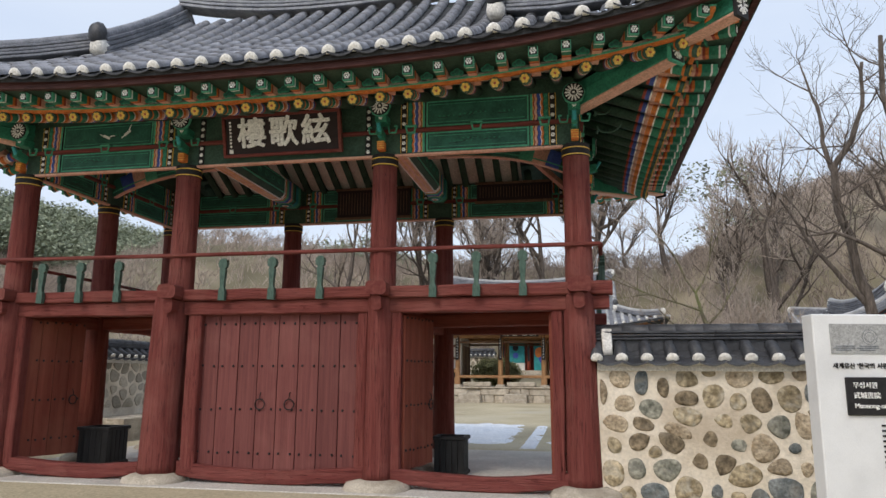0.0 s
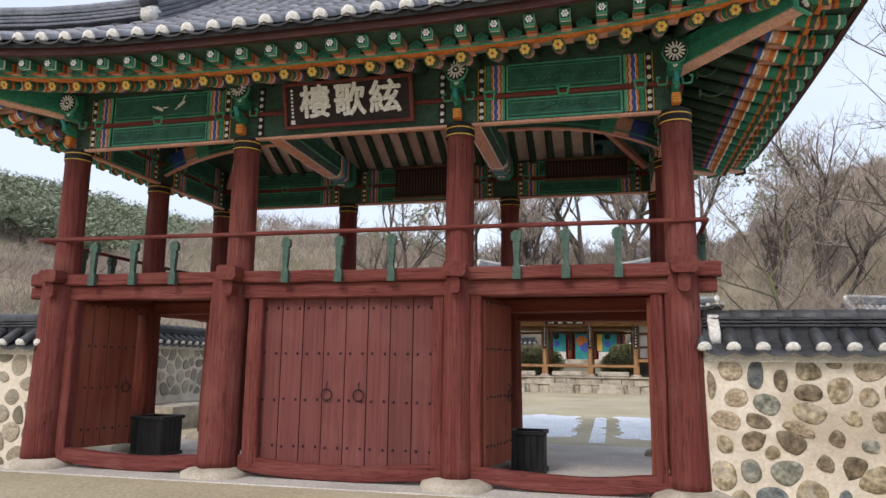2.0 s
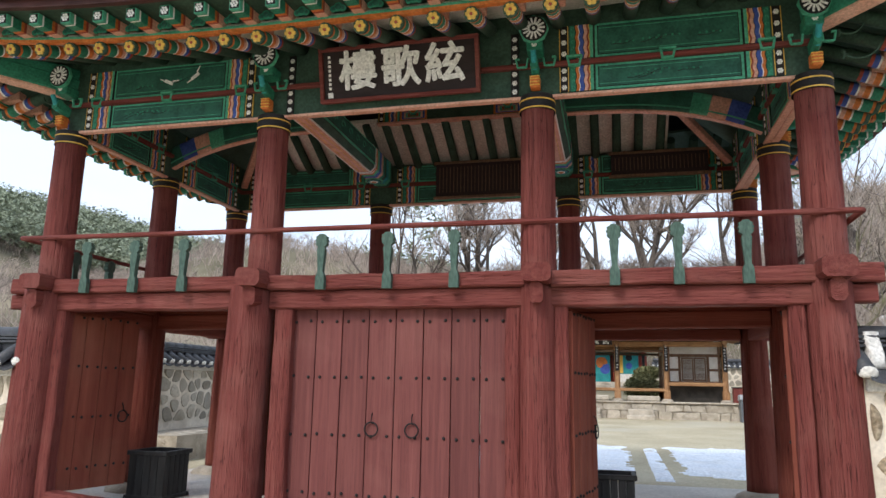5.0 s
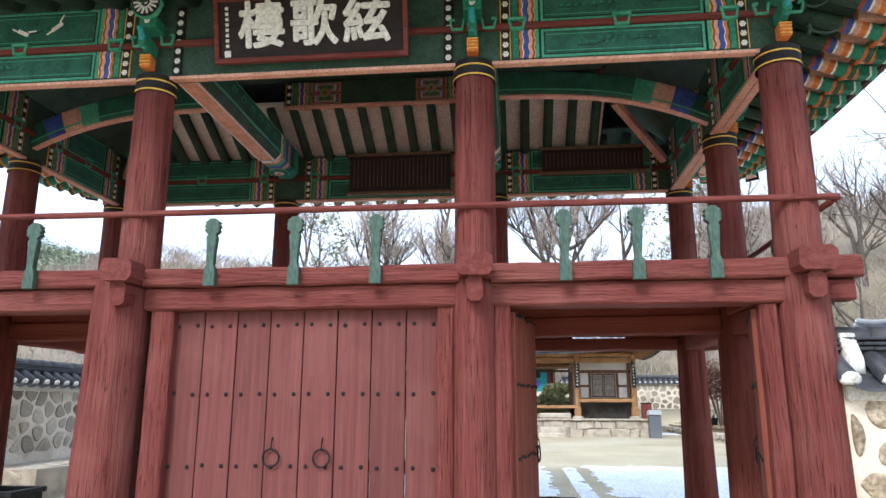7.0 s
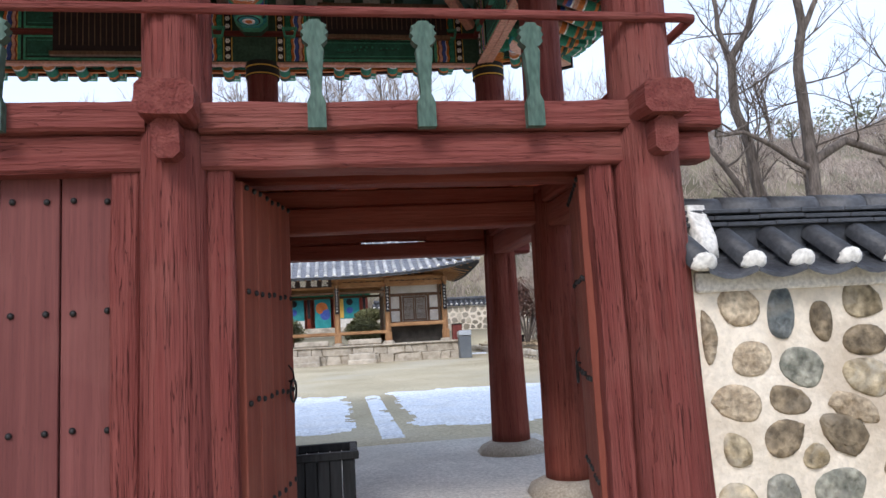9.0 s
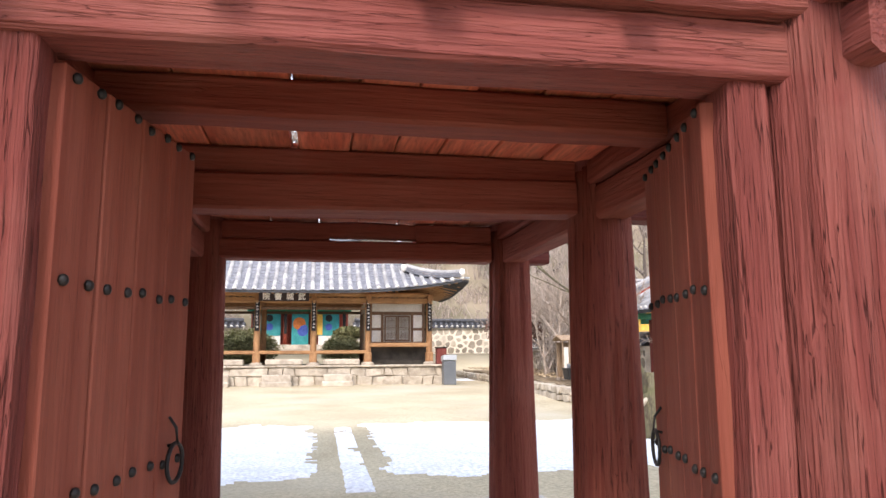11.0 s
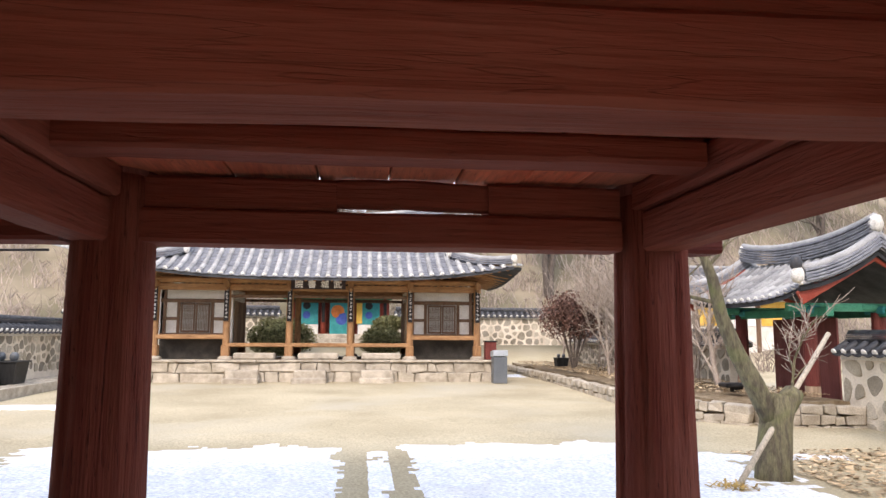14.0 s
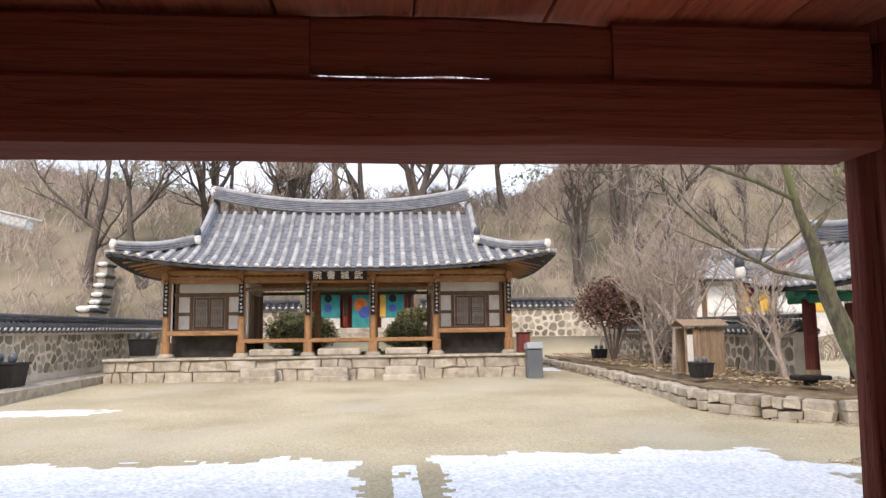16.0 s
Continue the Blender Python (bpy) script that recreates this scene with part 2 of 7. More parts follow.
    "wood_x": mat("bare_pine_beam", (0.32, 0.165, 0.075), (0.44, 0.25, 0.12), 3, 0.7, 0.3, (0.5, 5, 5), 12, stain=(0.16, 0.08, 0.04), stain_amt=0.4),
    "wood_d": mat("brown_lattice_wood", (0.13, 0.075, 0.045), (0.19, 0.115, 0.07), 4, 0.7, 0.2, (4, 4, 0.7), 12),
    "wood_grey": mat("grey_brown_planks", (0.22, 0.15, 0.095), (0.33, 0.24, 0.16), 3, 0.8, 0.3, (6, 6, 0.5), 12, per_object=0.15),
    "bamboo": mat("pale_dry_bamboo", (0.48, 0.41, 0.31), (0.62, 0.54, 0.42), 4, 0.6, 0.2, (4, 4, 0.6), 14),
    "straw": mat("yellow_straw", (0.52, 0.34, 0.10), (0.66, 0.46, 0.18), 9, 0.9, 0.3, island=0.3),
    "paper": mat("window_paper", (0.34, 0.33, 0.30), (0.42, 0.41, 0.38), 4, 0.9, 0.05),
    # Near-black tone: the shade below the verandah is put into this colour.
    "dark": mat("shadow_toned_wall", (0.05, 0.045, 0.038), (0.09, 0.08, 0.068), 3, 0.95, 0.2),
    "snow": mat("old_snow", (0.78, 0.81, 0.85), (0.88, 0.89, 0.90), 3, 0.8, 0.5, fine=22, stain=(0.62, 0.60, 0.54), stain_amt=0.25),
    "grey_metal": mat("grey_painted_metal", (0.11, 0.125, 0.14), (0.15, 0.165, 0.18), 2, 0.45, 0.05, spec=0.5),
    "pale_metal": mat("pale_grey_metal", (0.34, 0.37, 0.40), (0.42, 0.45, 0.48), 2, 0.4, 0.05, spec=0.5),
    "marble": mat("white_marble", (0.66, 0.66, 0.65), (0.75, 0.75, 0.74), 3, 0.45, 0.02, fine=160, stain=(0.5, 0.5, 0.5), stain_amt=0.12, grain=(0.94, 1.05)),
    "etched": mat("etched_grey_panel", (0.30, 0.30, 0.29), (0.42, 0.42, 0.41), 40, 0.7, 0.3, fine=160),
    "teal": mat("teal_paint", (0.02, 0.24, 0.25), (0.04, 0.31, 0.31), 4, 0.6, 0.05),
    "bark": mat("grey_brown_bark", (0.085, 0.07, 0.058), (0.17, 0.14, 0.12), 4, 0.95, 0.7, (4, 4, 0.8), 14),
    "bark_pale": mat("pale_winter_twigs", (0.30, 0.245, 0.205), (0.44, 0.37, 0.31), 4, 0.95, 0.4, (3, 3, 1), 14),
    "bark_moss": mat("mossy_trunk_bark", (0.12, 0.10, 0.07), (0.21, 0.19, 0.11), 5, 0.95, 0.8, (4, 4, 1), 16, stain=(0.17, 0.19, 0.07), stain_amt=0.7),
    "leaf_box": mat("clipped_box_leaves", (0.115, 0.12, 0.05), (0.25, 0.24, 0.115), 6, 0.8, 0.0, island=0.5),
    "leaf_brown": mat("purple_brown_leaves", (0.10, 0.055, 0.045), (0.20, 0.11, 0.085), 6, 0.8, 0.0, island=0.5),
    # Needle green lightened: distance haze is put into this colour.
    "pine": mat("hazed_pine_needles", (0.19, 0.22, 0.15), (0.33, 0.36, 0.25), 3, 0.9, 0.0, island=0.45),
    "litter": mat("fallen_leaf_litter", (0.34, 0.24, 0.14), (0.54, 0.42, 0.27), 5, 0.95, 0.3, island=0.5),
}


# ---- mesh helpers ----
ORIGIN = {}


def thing(name, at, label, category, group="", kind=""):
    ob = new(name)
    ob.empty_display_size = 0.2
    ob.location = at
    ORIGIN[ob.name] = Vector(at)
    return tagged(ob, label, category, group, kind)


def solid(name, bm, material, label="", category="", group="", kind="", smooth=False):
    """A top-level mesh in world coordinates."""
    me = bpy.data.meshes.new(name)
    bm.to_mesh(me)
    bm.free()
    me.materials.append(material)
    if smooth:
        me.shade_smooth()
    ob = new(name, me)
    ORIGIN[ob.name] = Vector((0, 0, 0))
    return tagged(ob, label, category, group, kind)


def part(name, bm, material, parent, label="", smooth=False, kind=""):
    """One mesh under a thing or a part; bm is in world coordinates."""
    o = ORIGIN[parent.name]
    bmesh.ops.translate(bm, verts=bm.verts, vec=-o)
    me = bpy.data.meshes.new(name)
    bm.to_mesh(me)
    bm.free()
    me.materials.append(material)
    if smooth:
        me.shade_smooth()
    ob = new(name, me)
    ob.parent = parent
    ORIGIN[ob.name] = o
    if label:
        ob["label"] = label
    if kind:
        ob["kind"] = kind
    return ob


def share(name, me, parent, m):
    """Another piece on shared mesh data, at the world pose m."""
    ob = new(name, me)
    ob.parent = parent
    ob.matrix_basis = Matrix.Translation(-ORIGIN[parent.name]) @ m
    return ob


def mesh_of(name, bm, material, smooth=False):
    me = bpy.data.meshes.new(name)
    bm.to_mesh(me)
    bm.free()
    me.materials.append(material)
    if smooth:
        me.shade_smooth()
    return me


def box(x0, x1, y0, y1, z0, z1, bev=0.0, bm=None, m=None):
    b = bmesh.new()
    vs = bmesh.ops.create_cube(b, size=1.0)["verts"]
    for v in vs:
        v.co = Vector((x0 + (v.co.x + 0.5) * (x1 - x0), y0 + (v.co.y + 0.5) * (y1 - y0), z0 + (v.co.z + 0.5) * (z1 - z0)))
    if bev:
        bmesh.ops.bevel(b, geom=b.edges[:], offset=bev, segments=1, affect="EDGES", profile=0.5)
    if m is not None:
        b.transform(m)
    return join(bm, b)


def join(bm, b):
    if bm is None:
        return b
    me = bpy.data.meshes.new("tmp")
    b.to_mesh(me)
    b.free()
    bm.from_mesh(me)
    bpy.data.meshes.remove(me)
    return bm


def beam(p0, p1, w, h, rough=0.006, seg=14, bev=0.015, seed=0, sag=0.0, bm=None):
    """A hewn timber from p0 to p1, w across and h high, with an uneven surface."""
    p0, p1 = Vector(p0), Vector(p1)
    d = p1 - p0
    n = max(2, seg)
    side = d.cross(Vector((0, 0, 1)))
    side = side.normalized() if side.length > 1e-5 else Vector((1, 0, 0))
    up = side.cross(d).normalized()
    c = min(bev, w * 0.3, h * 0.3)
    prof = [(-w / 2 + c, -h / 2), (0, -h / 2), (w / 2 - c, -h / 2), (w / 2, -h / 2 + c), (w / 2, 0), (w / 2, h / 2 - c), (w / 2 - c, h / 2), (0, h / 2), (-w / 2 + c, h / 2), (-w / 2, h / 2 - c), (-w / 2, 0), (-w / 2, -h / 2 + c)]
    b = bmesh.new()
    rings = []
    for i in range(n + 1):
        t = i / n
        ring = []
        for k, (a, e) in enumerate(prof):
            co = p0 + d * t + side * a + up * (e - sag * math.sin(math.pi * t))
            nz = noise.noise_vector(co * 2.2 + Vector((seed, seed * 1.7, 0))) * rough + noise.noise_vector(co * 9 + Vector((0, seed, 3))) * rough * 0.4
            nz -= d.normalized() * nz.dot(d.normalized())
            ring.append(b.verts.new(co + nz))
        rings.append(ring)
    k = len(prof)
    for i in range(n):
        for j in range(k):
            b.faces.new((rings[i][j], rings[i][(j + 1) % k], rings[i + 1][(j + 1) % k], rings[i + 1][j]))
    b.faces.new(rings[0][::-1])
    b.faces.new(rings[-1])
    bmesh.ops.recalc_face_normals(b, faces=b.faces[:])
    return join(bm, b)


def post(base, top, r0, r1, rough=0.012, seg=22, sides=22, seed=0, cracks=3, swell=0.0):
    """A round timber post with drying cracks that run along it."""
    base, top = Vector(base), Vector(top)
    rng = random.Random(seed * 13 + 5)
    sides = sides * 2 if cracks else sides
    crack = [(rng.uniform(0, 2 * math.pi), rng.uniform(0.0, 0.5), rng.uniform(0.5, 1.0), rng.uniform(0.012, 0.028)) for _ in range(cracks)]
    b = bmesh.new()
    rings = []
    for i in range(seg + 1):
        t = i / seg
        c = base.lerp(top, t)
        ring = []
        for j in range(sides):
            a = 2 * math.pi * j / sides
            r = r0 + (r1 - r0) * t + swell * math.sin(math.pi * t)
            r += rough * noise.noise(Vector((math.cos(a) * 1.4 + seed * 3.1, math.sin(a) * 1.4, c.z * 0.5)))
            r += rough * 0.35 * noise.noise(Vector((math.cos(a) * 7 + seed, math.sin(a) * 7, c.z * 0.8)))
            for ca, t0, t1, dep in crack:
                if t0 < t < t1:
                    w = ca + 0.12 * noise.noise(Vector((c.z * 1.3, ca, seed)))
                    da = abs((a - w + math.pi) % (2 * math.pi) - math.pi)
                    if da < 0.075:
                        r -= dep * math.sin(math.pi * (t - t0) / (t1 - t0)) ** 0.5
            ring.append(b.verts.new(c + Vector((math.cos(a) * r, math.sin(a) * r, 0))))
        rings.append(ring)
    for i in range(seg):
        for j in range(sides):
            b.faces.new((rings[i][j], rings[i][(j + 1) % sides], rings[i + 1][(j + 1) % sides], rings[i + 1][j]))
    b.faces.new(rings[0][::-1])
    b.faces.new(rings[-1])
    return b


def tube(points, r0, r1, sides=8, bm=None, caps=True):
    """A round bar through the points, tapering from r0 to r1."""
    b = bm if bm is not None else bmesh.new()
    pts = [Vector(p) for p in points]
    rings = []
    for i, p in enumerate(pts):
        d = (pts[min(i + 1, len(pts) - 1)] - pts[max(i - 1, 0)]).normalized()
        s = d.cross(Vector((0.13, 0.21, 1))).normalized()
        u = s.cross(d)
        r = r0 + (r1 - r0) * i / max(1, len(pts) - 1)
        rings.append([b.verts.new(p + (s * math.cos(2 * math.pi * j / sides) + u * math.sin(2 * math.pi * j / sides)) * r) for j in range(sides)])
    for a, c in zip(rings, rings[1:]):
        for j in range(sides):
            b.faces.new((a[j], a[(j + 1) % sides], c[(j + 1) % sides], c[j]))
    if caps:
        b.faces.new(rings[0][::-1])
        b.faces.new(rings[-1])
    return b


def rock(c, sx, sy, sz, seed=0, rough=0.18, sub=2, flat=0.8):
    """A rounded natural stone with a flattened top."""
    b = bmesh.new()
    bmesh.ops.create_icosphere(b, subdivisions=sub, radius=1.0)
    for v in b.verts:
        n = v.co.copy()
        k = 1 + rough * noise.noise(n * 1.3 + Vector((seed * 2.3, seed, 0))) + rough * 0.4 * noise.noise(n * 3.5 + Vector((0, seed, seed)))
        p = n * k
        p.x, p.y = math.copysign(abs(p.x) ** 0.75, p.x), math.copysign(abs(p.y) ** 0.75, p.y)
        p.z = min(p.z, flat)
        v.co = Vector((c[0] + p.x * sx, c[1] + p.y * sy, c[2] + p.z * sz))
    return b


def disc(c, r, axis, thick, n=10, bm=None):
    """A short cylinder along axis."""
    b = bmesh.new()
    bmesh.ops.create_cone(b, cap_ends=True, segments=n, radius1=r, radius2=r, depth=thick)
    q = Vector((0, 0, 1)).rotation_difference(Vector(axis).normalized())
    b.transform(Matrix.Translation(c) @ q.to_matrix().to_4x4())
    return join(bm, b)


def smoothstep(a, b, x):
    t = max(0.0, min(1.0, (x - a) / (b - a)))
    return t * t * (3 - 2 * t)

# ---- the gate pavilion ----
CX = (-7.87, -5.37, -2.615, -0.21)          # upper posts and front bays
CXF = (-7.93, -5.48, -2.63, -0.225)         # front posts below
CXI = (-7.9, -5.42, -2.6, -0.165)           # inner row
CXR = (-7.9, -5.42, -2.545, -0.155)         # rear row
CY = (9.4, 11.2, 13.1)
gate = thing("gate_pavilion", (-4.1, 11.2, 0.05), "two-storey timber gate pavilion, red posts below and painted green eaves above", "pavilion")


def gp(name, bm, key, label="", smooth=False, parent=None):
    return part(name, bm, M[key], parent or gate, label, smooth)


# posts, each on a natural stone
seed = 0
for iy, y in enumerate(CY):
    for ix, x in enumerate((CXF, CXI, CXR)[iy]):
        seed += 1
        lean = (-0.06, -0.03, 0.0, 0.02)[ix] if iy == 0 else 0.0
        r0, r1 = ((0.235, 0.22), (0.245, 0.215), (0.178, 0.16), (0.2, 0.18))[ix] if iy == 0 else (0.195, 0.164)
        gp("post", post((x + lean, y, 0.16), (x, y, 2.36), r0, r1, seed=seed, cracks=7), "red_z" if iy == 0 else "in_z", smooth=True)
        gp("footing_stone", rock((x + lean, y - 0.04, 0.05), 0.42 if iy == 0 else 0.36, 0.34, 0.155, seed, flat=0.78), "granite", "weathered granite footing stone", True)
        if iy != 1 or ix in (0, 3):
            if iy == 0:
                x = CX[ix]
            up = gp("upper_post", post((x, y, 2.34), (x, y, 4.14), 0.165, 0.155, seed=seed + 40, cracks=5), "red_z", smooth=True)
            b = bmesh.new()
            for z0, z1 in ((3.99, 4.145),):
                bmesh.ops.create_cone(b, cap_ends=False, segments=28, radius1=0.17, radius2=0.17, depth=z1 - z0, matrix=Matrix.Translation((x, y, (z0 + z1) / 2)))
            gp("black_band", b, "ink", parent=up, smooth=True)
            for z in (4.005, 4.09):
                b = bmesh.new()
                bmesh.ops.create_cone(b, cap_ends=False, segments=28, radius1=0.173, radius2=0.173, depth=0.014, matrix=Matrix.Translation((x, y, z)))
                gp("gold_line", b, "yellow", parent=up, smooth=True)

# beams that carry the upper floor
for a, c in zip(CX, CX[1:]):
    x0, x1 = a + 0.12, c - 0.12
    s = int(-a * 10)
    gp("lintel", beam((x0, 9.42, 2.228), (x1, 9.42, 2.228), 0.2, 0.182, 0.008, 24, seed=s), "red_x")
    gp("edge_beam", beam((x0, 9.345, 2.388), (x1, 9.345, 2.388), 0.17, 0.142, 0.012, 28, seed=s + 1), "red_x")
    gp("middle_beam", beam((x0, 11.2, 2.168), (x1, 11.2, 2.194), 0.19, 0.186, 0.006, 20, seed=s + 2), "in_x")
    gp("middle_beam", beam((x0, 11.21, 2.337), (x1, 11.21, 2.337), 0.172, 0.13, 0.006, 20, seed=s + 3), "in_x")
    gp("back_beam", beam((x0, 13.1, 2.155), (x1, 13.1, 2.155), 0.2, 0.148, 0.006, 24, seed=s + 4), "in_x")
    g0, g1 = x0 + (x1 - x0) * 0.41, x0 + (x1 - x0) * 0.72
    gp("back_beam", beam((x0, 13.12, 2.302), (g0, 13.12, 2.302), 0.2, 0.142, 0.004, 10, seed=s + 5), "in_x")
    gp("back_beam", beam((g0, 13.06, 2.314), (g1, 13.06, 2.314), 0.05, 0.128, 0.011, 24, seed=s + 6), "in_x")
    gp("back_beam", beam((g1, 13.12, 2.302), (x1, 13.12, 2.302), 0.2, 0.142, 0.004, 10, seed=s + 7), "in_x")
    gp("joist", beam((x0 - 0.04, 10.27, 2.32), (x1 + 0.04, 10.27, 2.32), 0.18, 0.15, 0.008, 20, seed=s + 8), "in_x")
    gp("joist", beam((x0 - 0.04, 12.36, 2.345), (x1 + 0.04, 12.36, 2.345), 0.17, 0.1, 0.008, 20, seed=s + 9), "in_x")
for i, x in enumerate(CX):
    xi = CXI[i]
    gp("tie_beam", beam((xi, 9.5, 2.165), (xi, 13.2, 2.165), 0.17, 0.185, 0.009, 34, seed=i + 70), "in_y")
    gp("tie_beam", beam((xi, 9.5, 2.325), (xi, 13.15, 2.325), 0.23, 0.13, 0.009, 34, seed=i + 80), "in_y")
    gp("beam_end", beam((x, 9.06, 2.42), (x, 9.3, 2.42), 0.25, 0.165, 0.022, 5, 0.03, seed=i + 90), "red_y", "rough-sawn red beam end")
    gp("beam_tongue", beam((x, 9.12, 2.245), (x, 9.28, 2.25), 0.12, 0.19, 0.012, 5, 0.03, seed=i + 94), "red_y")
    for y in (11.2, 13.1):
        if i in (0, 3):
            e = 0.32 if i == 3 else -0.32
            gp("beam_end", beam((xi, y, 2.17), (xi + e, y, 2.17), 0.17, 0.17, 0.01, 6, seed=i + int(y)), "red_x")
for e0, e1 in ((CX[0], CX[0] - 0.42), (CX[3], CX[3] + 0.375)):
    gp("beam_end", beam((e0, 9.36, 2.395), (e1, 9.36, 2.395), 0.19, 0.16, 0.012, 6, seed=3), "red_x")
    gp("beam_end", beam((e0, 9.42, 2.235), (e1 - 0.04, 9.42, 2.235), 0.18, 0.155, 0.012, 6, seed=4), "red_x")

# floor planks, seen from below
rng = random.Random(7)
for a, c in zip(CXI, CXI[1:]):
    for y0, y1 in ((9.4, 10.27), (10.27, 11.22), (11.22, 12.36), (12.36, 13.17)):
        x = a + 0.004
        seams = []
        if a == CXI[2]:
            seams = [-2.06, -1.69, -1.38, -1.075, -0.785, -0.51] if y0 > 12 else [-2.23, -1.8, -1.536, -1.308, -1.076, -0.802, -0.513]
        while x < c - 0.03:
            w = min(rng.uniform(0.25, 0.36), c - 0.004 - x)
            if seams:
                w = next((q for q in seams if q > x + 0.05), c - 0.004) - x
            gap = 0.0
            if y0 == 10.27 and a == CXI[2]:
                gap = 0.03 if x < -1.85 < x + w else (0.0025 if x < -1.6 < x + w else 0.0)
            z = (2.402 if y0 < 12 else 2.385) + rng.uniform(-0.006, 0.010)
            x1 = x + max(0.03, w - gap)
            pb = box(x + 0.004, x1 - 0.004, y0 + 0.003, y1 - 0.003, z, z + 0.035, 0.006)
            box(x + 0.0005, x1 - 0.0005, y0 + 0.003, y1 - 0.003, z + 0.036, z + 0.05, 0, pb)
            gp("floor_plank", pb, "red_ceiling")
            x += w

# threshold, jambs and doors
for k, (a, c) in enumerate(zip(CX, CX[1:])):
    gp("threshold", beam((a + 0.14, 9.42, 0.225), (c - 0.14, 9.42, 0.225), 0.15, 0.17, 0.012, 24, seed=k + 5, sag=0.075), "red_x")
    ja, jc = a + (0.18, 0.305, 0.195)[k], c - (0.2, 0.245, 0.272)[k]
    if k == 1:
        ja, jc = ja - 0.04, jc + 0.01
    gp("jamb", beam((ja, 9.42, 0.22), (ja, 9.42, 2.145), 0.19 if k == 1 else 0.13, 0.15, 0.011, 24, seed=k + 21), "red_z")
    gp("jamb", beam((jc, 9.42, 0.22), (jc, 9.42, 2.145), 0.135 if k == 1 else 0.13, 0.15, 0.011, 24, seed=k + 31), "red_z")
nail = bmesh.new()
bmesh.ops.create_uvsphere(nail, u_segments=8, v_segments=5, radius=0.016)
for v in nail.verts:
    v.co.y *= 0.8
NAIL = mesh_of("nail", nail, M["black"], True)


def ring_handle(parent, m):
    """An iron ring that hangs from a staple on a leaf; local x across, y out of the leaf, z up."""
    b = bmesh.new()
    pts = [(0.064 * math.sin(2 * math.pi * j / 18), -0.03, -0.064 + 0.064 * math.cos(2 * math.pi * j / 18)) for j in range(19)]
    tube(pts, 0.0075, 0.0075, 6, b, False)
    b.transform(m)
    gp("ring_handle", b, "black", parent=parent, smooth=True)
    b = tube([(0, -0.004, -0.01), (0, -0.036, 0.0), (0, -0.03, 0.05), (0, -0.004, 0.085)], 0.006, 0.005, 6)
    b.transform(m)
    gp("staple", b, "black", parent=parent, smooth=True)


def leaf(hinge, angle, width, boards, z0, z1, ring_at, side=1):
    """A plank door leaf hinged at (x, y), its plane turned by angle; the outer face looks to local -y."""
    # Open leaves take the red that carries warm court light in its colour.
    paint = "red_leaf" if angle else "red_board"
    m = Matrix.Translation((hinge[0], hinge[1], 0)) @ Matrix.Rotation(radians(angle), 4, "Z")
    d = gp("door_leaf", bm_at(box(0.0, width * side, 0.03, 0.06, z0 + 0.25, z0 + 0.37), m), paint, "red-painted plank door leaf with rows of iron nails")
    bw = width / boards
    for i in range(boards):
        j = rng.uniform(-0.003, 0.003)
        x0, x1 = sorted((side * (i * bw + 0.0045), side * ((i + 1) * bw - 0.0045)))
        gp("door_board", bm_at(box(x0, x1, -0.02 + j, 0.028 + j, z0 + rng.uniform(-0.01, 0.01), z1, 0.004), m), paint, parent=d)
    for z in (z0 + 0.22, z0 + 0.75, z0 + 1.29, z0 + 1.82):
        if z0 + 0.25 < z:
            gp("cross_batten", bm_at(box(*sorted((side * 0.02, side * (width - 0.02))), 0.03, 0.075, z - 0.05, z + 0.05, 0.006), m), paint, parent=d)
        for i in range(boards):
            for f in (0.22, 0.78):
                p = m @ Matrix.Translation((side * (i + f) * bw, -0.026, z + rng.uniform(-0.008, 0.008)))
                share("nail", NAIL, d, p)
                share("nail", NAIL, d, p @ Matrix.Translation((0, 0.104, 0)))
    ring_handle(d, m @ Matrix.Translation((side * ring_at, -0.02, 1.08)))
    return d


def bm_at(b, m):
    b.transform(m)
    return b


leaf((-5.06, 9.46), 0, 1.085, 4, 0.2, 2.14, 0.88, 1)
leaf((-2.89, 9.46), 0, 1.085, 4, 0.2, 2.14, 0.9, -1)
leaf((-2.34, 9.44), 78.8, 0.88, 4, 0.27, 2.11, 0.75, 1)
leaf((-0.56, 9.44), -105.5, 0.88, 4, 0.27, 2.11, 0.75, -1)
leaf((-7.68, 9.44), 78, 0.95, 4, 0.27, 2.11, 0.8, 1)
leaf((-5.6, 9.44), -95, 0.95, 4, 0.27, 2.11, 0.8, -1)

# the railing
bal = thing("railing", (-4.1, 9.33, 2.5), "red pole railing on green carved balusters along the pavilion floor", "railing")
part("handrail", tube([(-8.2, 9.235, 2.915), (-5.4, 9.23, 2.905), (-2.6, 9.235, 2.905), (0.0, 9.24, 2.9), (0.05, 9.25, 2.9)], 0.026, 0.026, 10), M["red_x"], bal, "red-painted pole", True)
part("handrail", tube([(0.045, 9.25, 2.9), (0.1, 11.2, 2.9), (0.1, 13.3, 2.9)], 0.026, 0.026, 10), M["red_y"], bal, "", True)
part("handrail", tube([(-8.19, 9.25, 2.915), (-8.2, 13.3, 2.91)], 0.026, 0.026, 10), M["red_y"], bal, "", True)
prof = [(0.052, -0.14), (0.052, 0.0), (0.03, 0.05), (0.034, 0.12), (0.045, 0.26), (0.05, 0.30), (0.034, 0.325), (0.055, 0.34), (0.072, 0.36), (0.06, 0.38), (0.078, 0.40), (0.06, 0.42), (0.07, 0.44), (0.04, 0.455), (0.03, 0.47), (0.0, 0.472)]
b = bmesh.new()
fr, bk = [], []
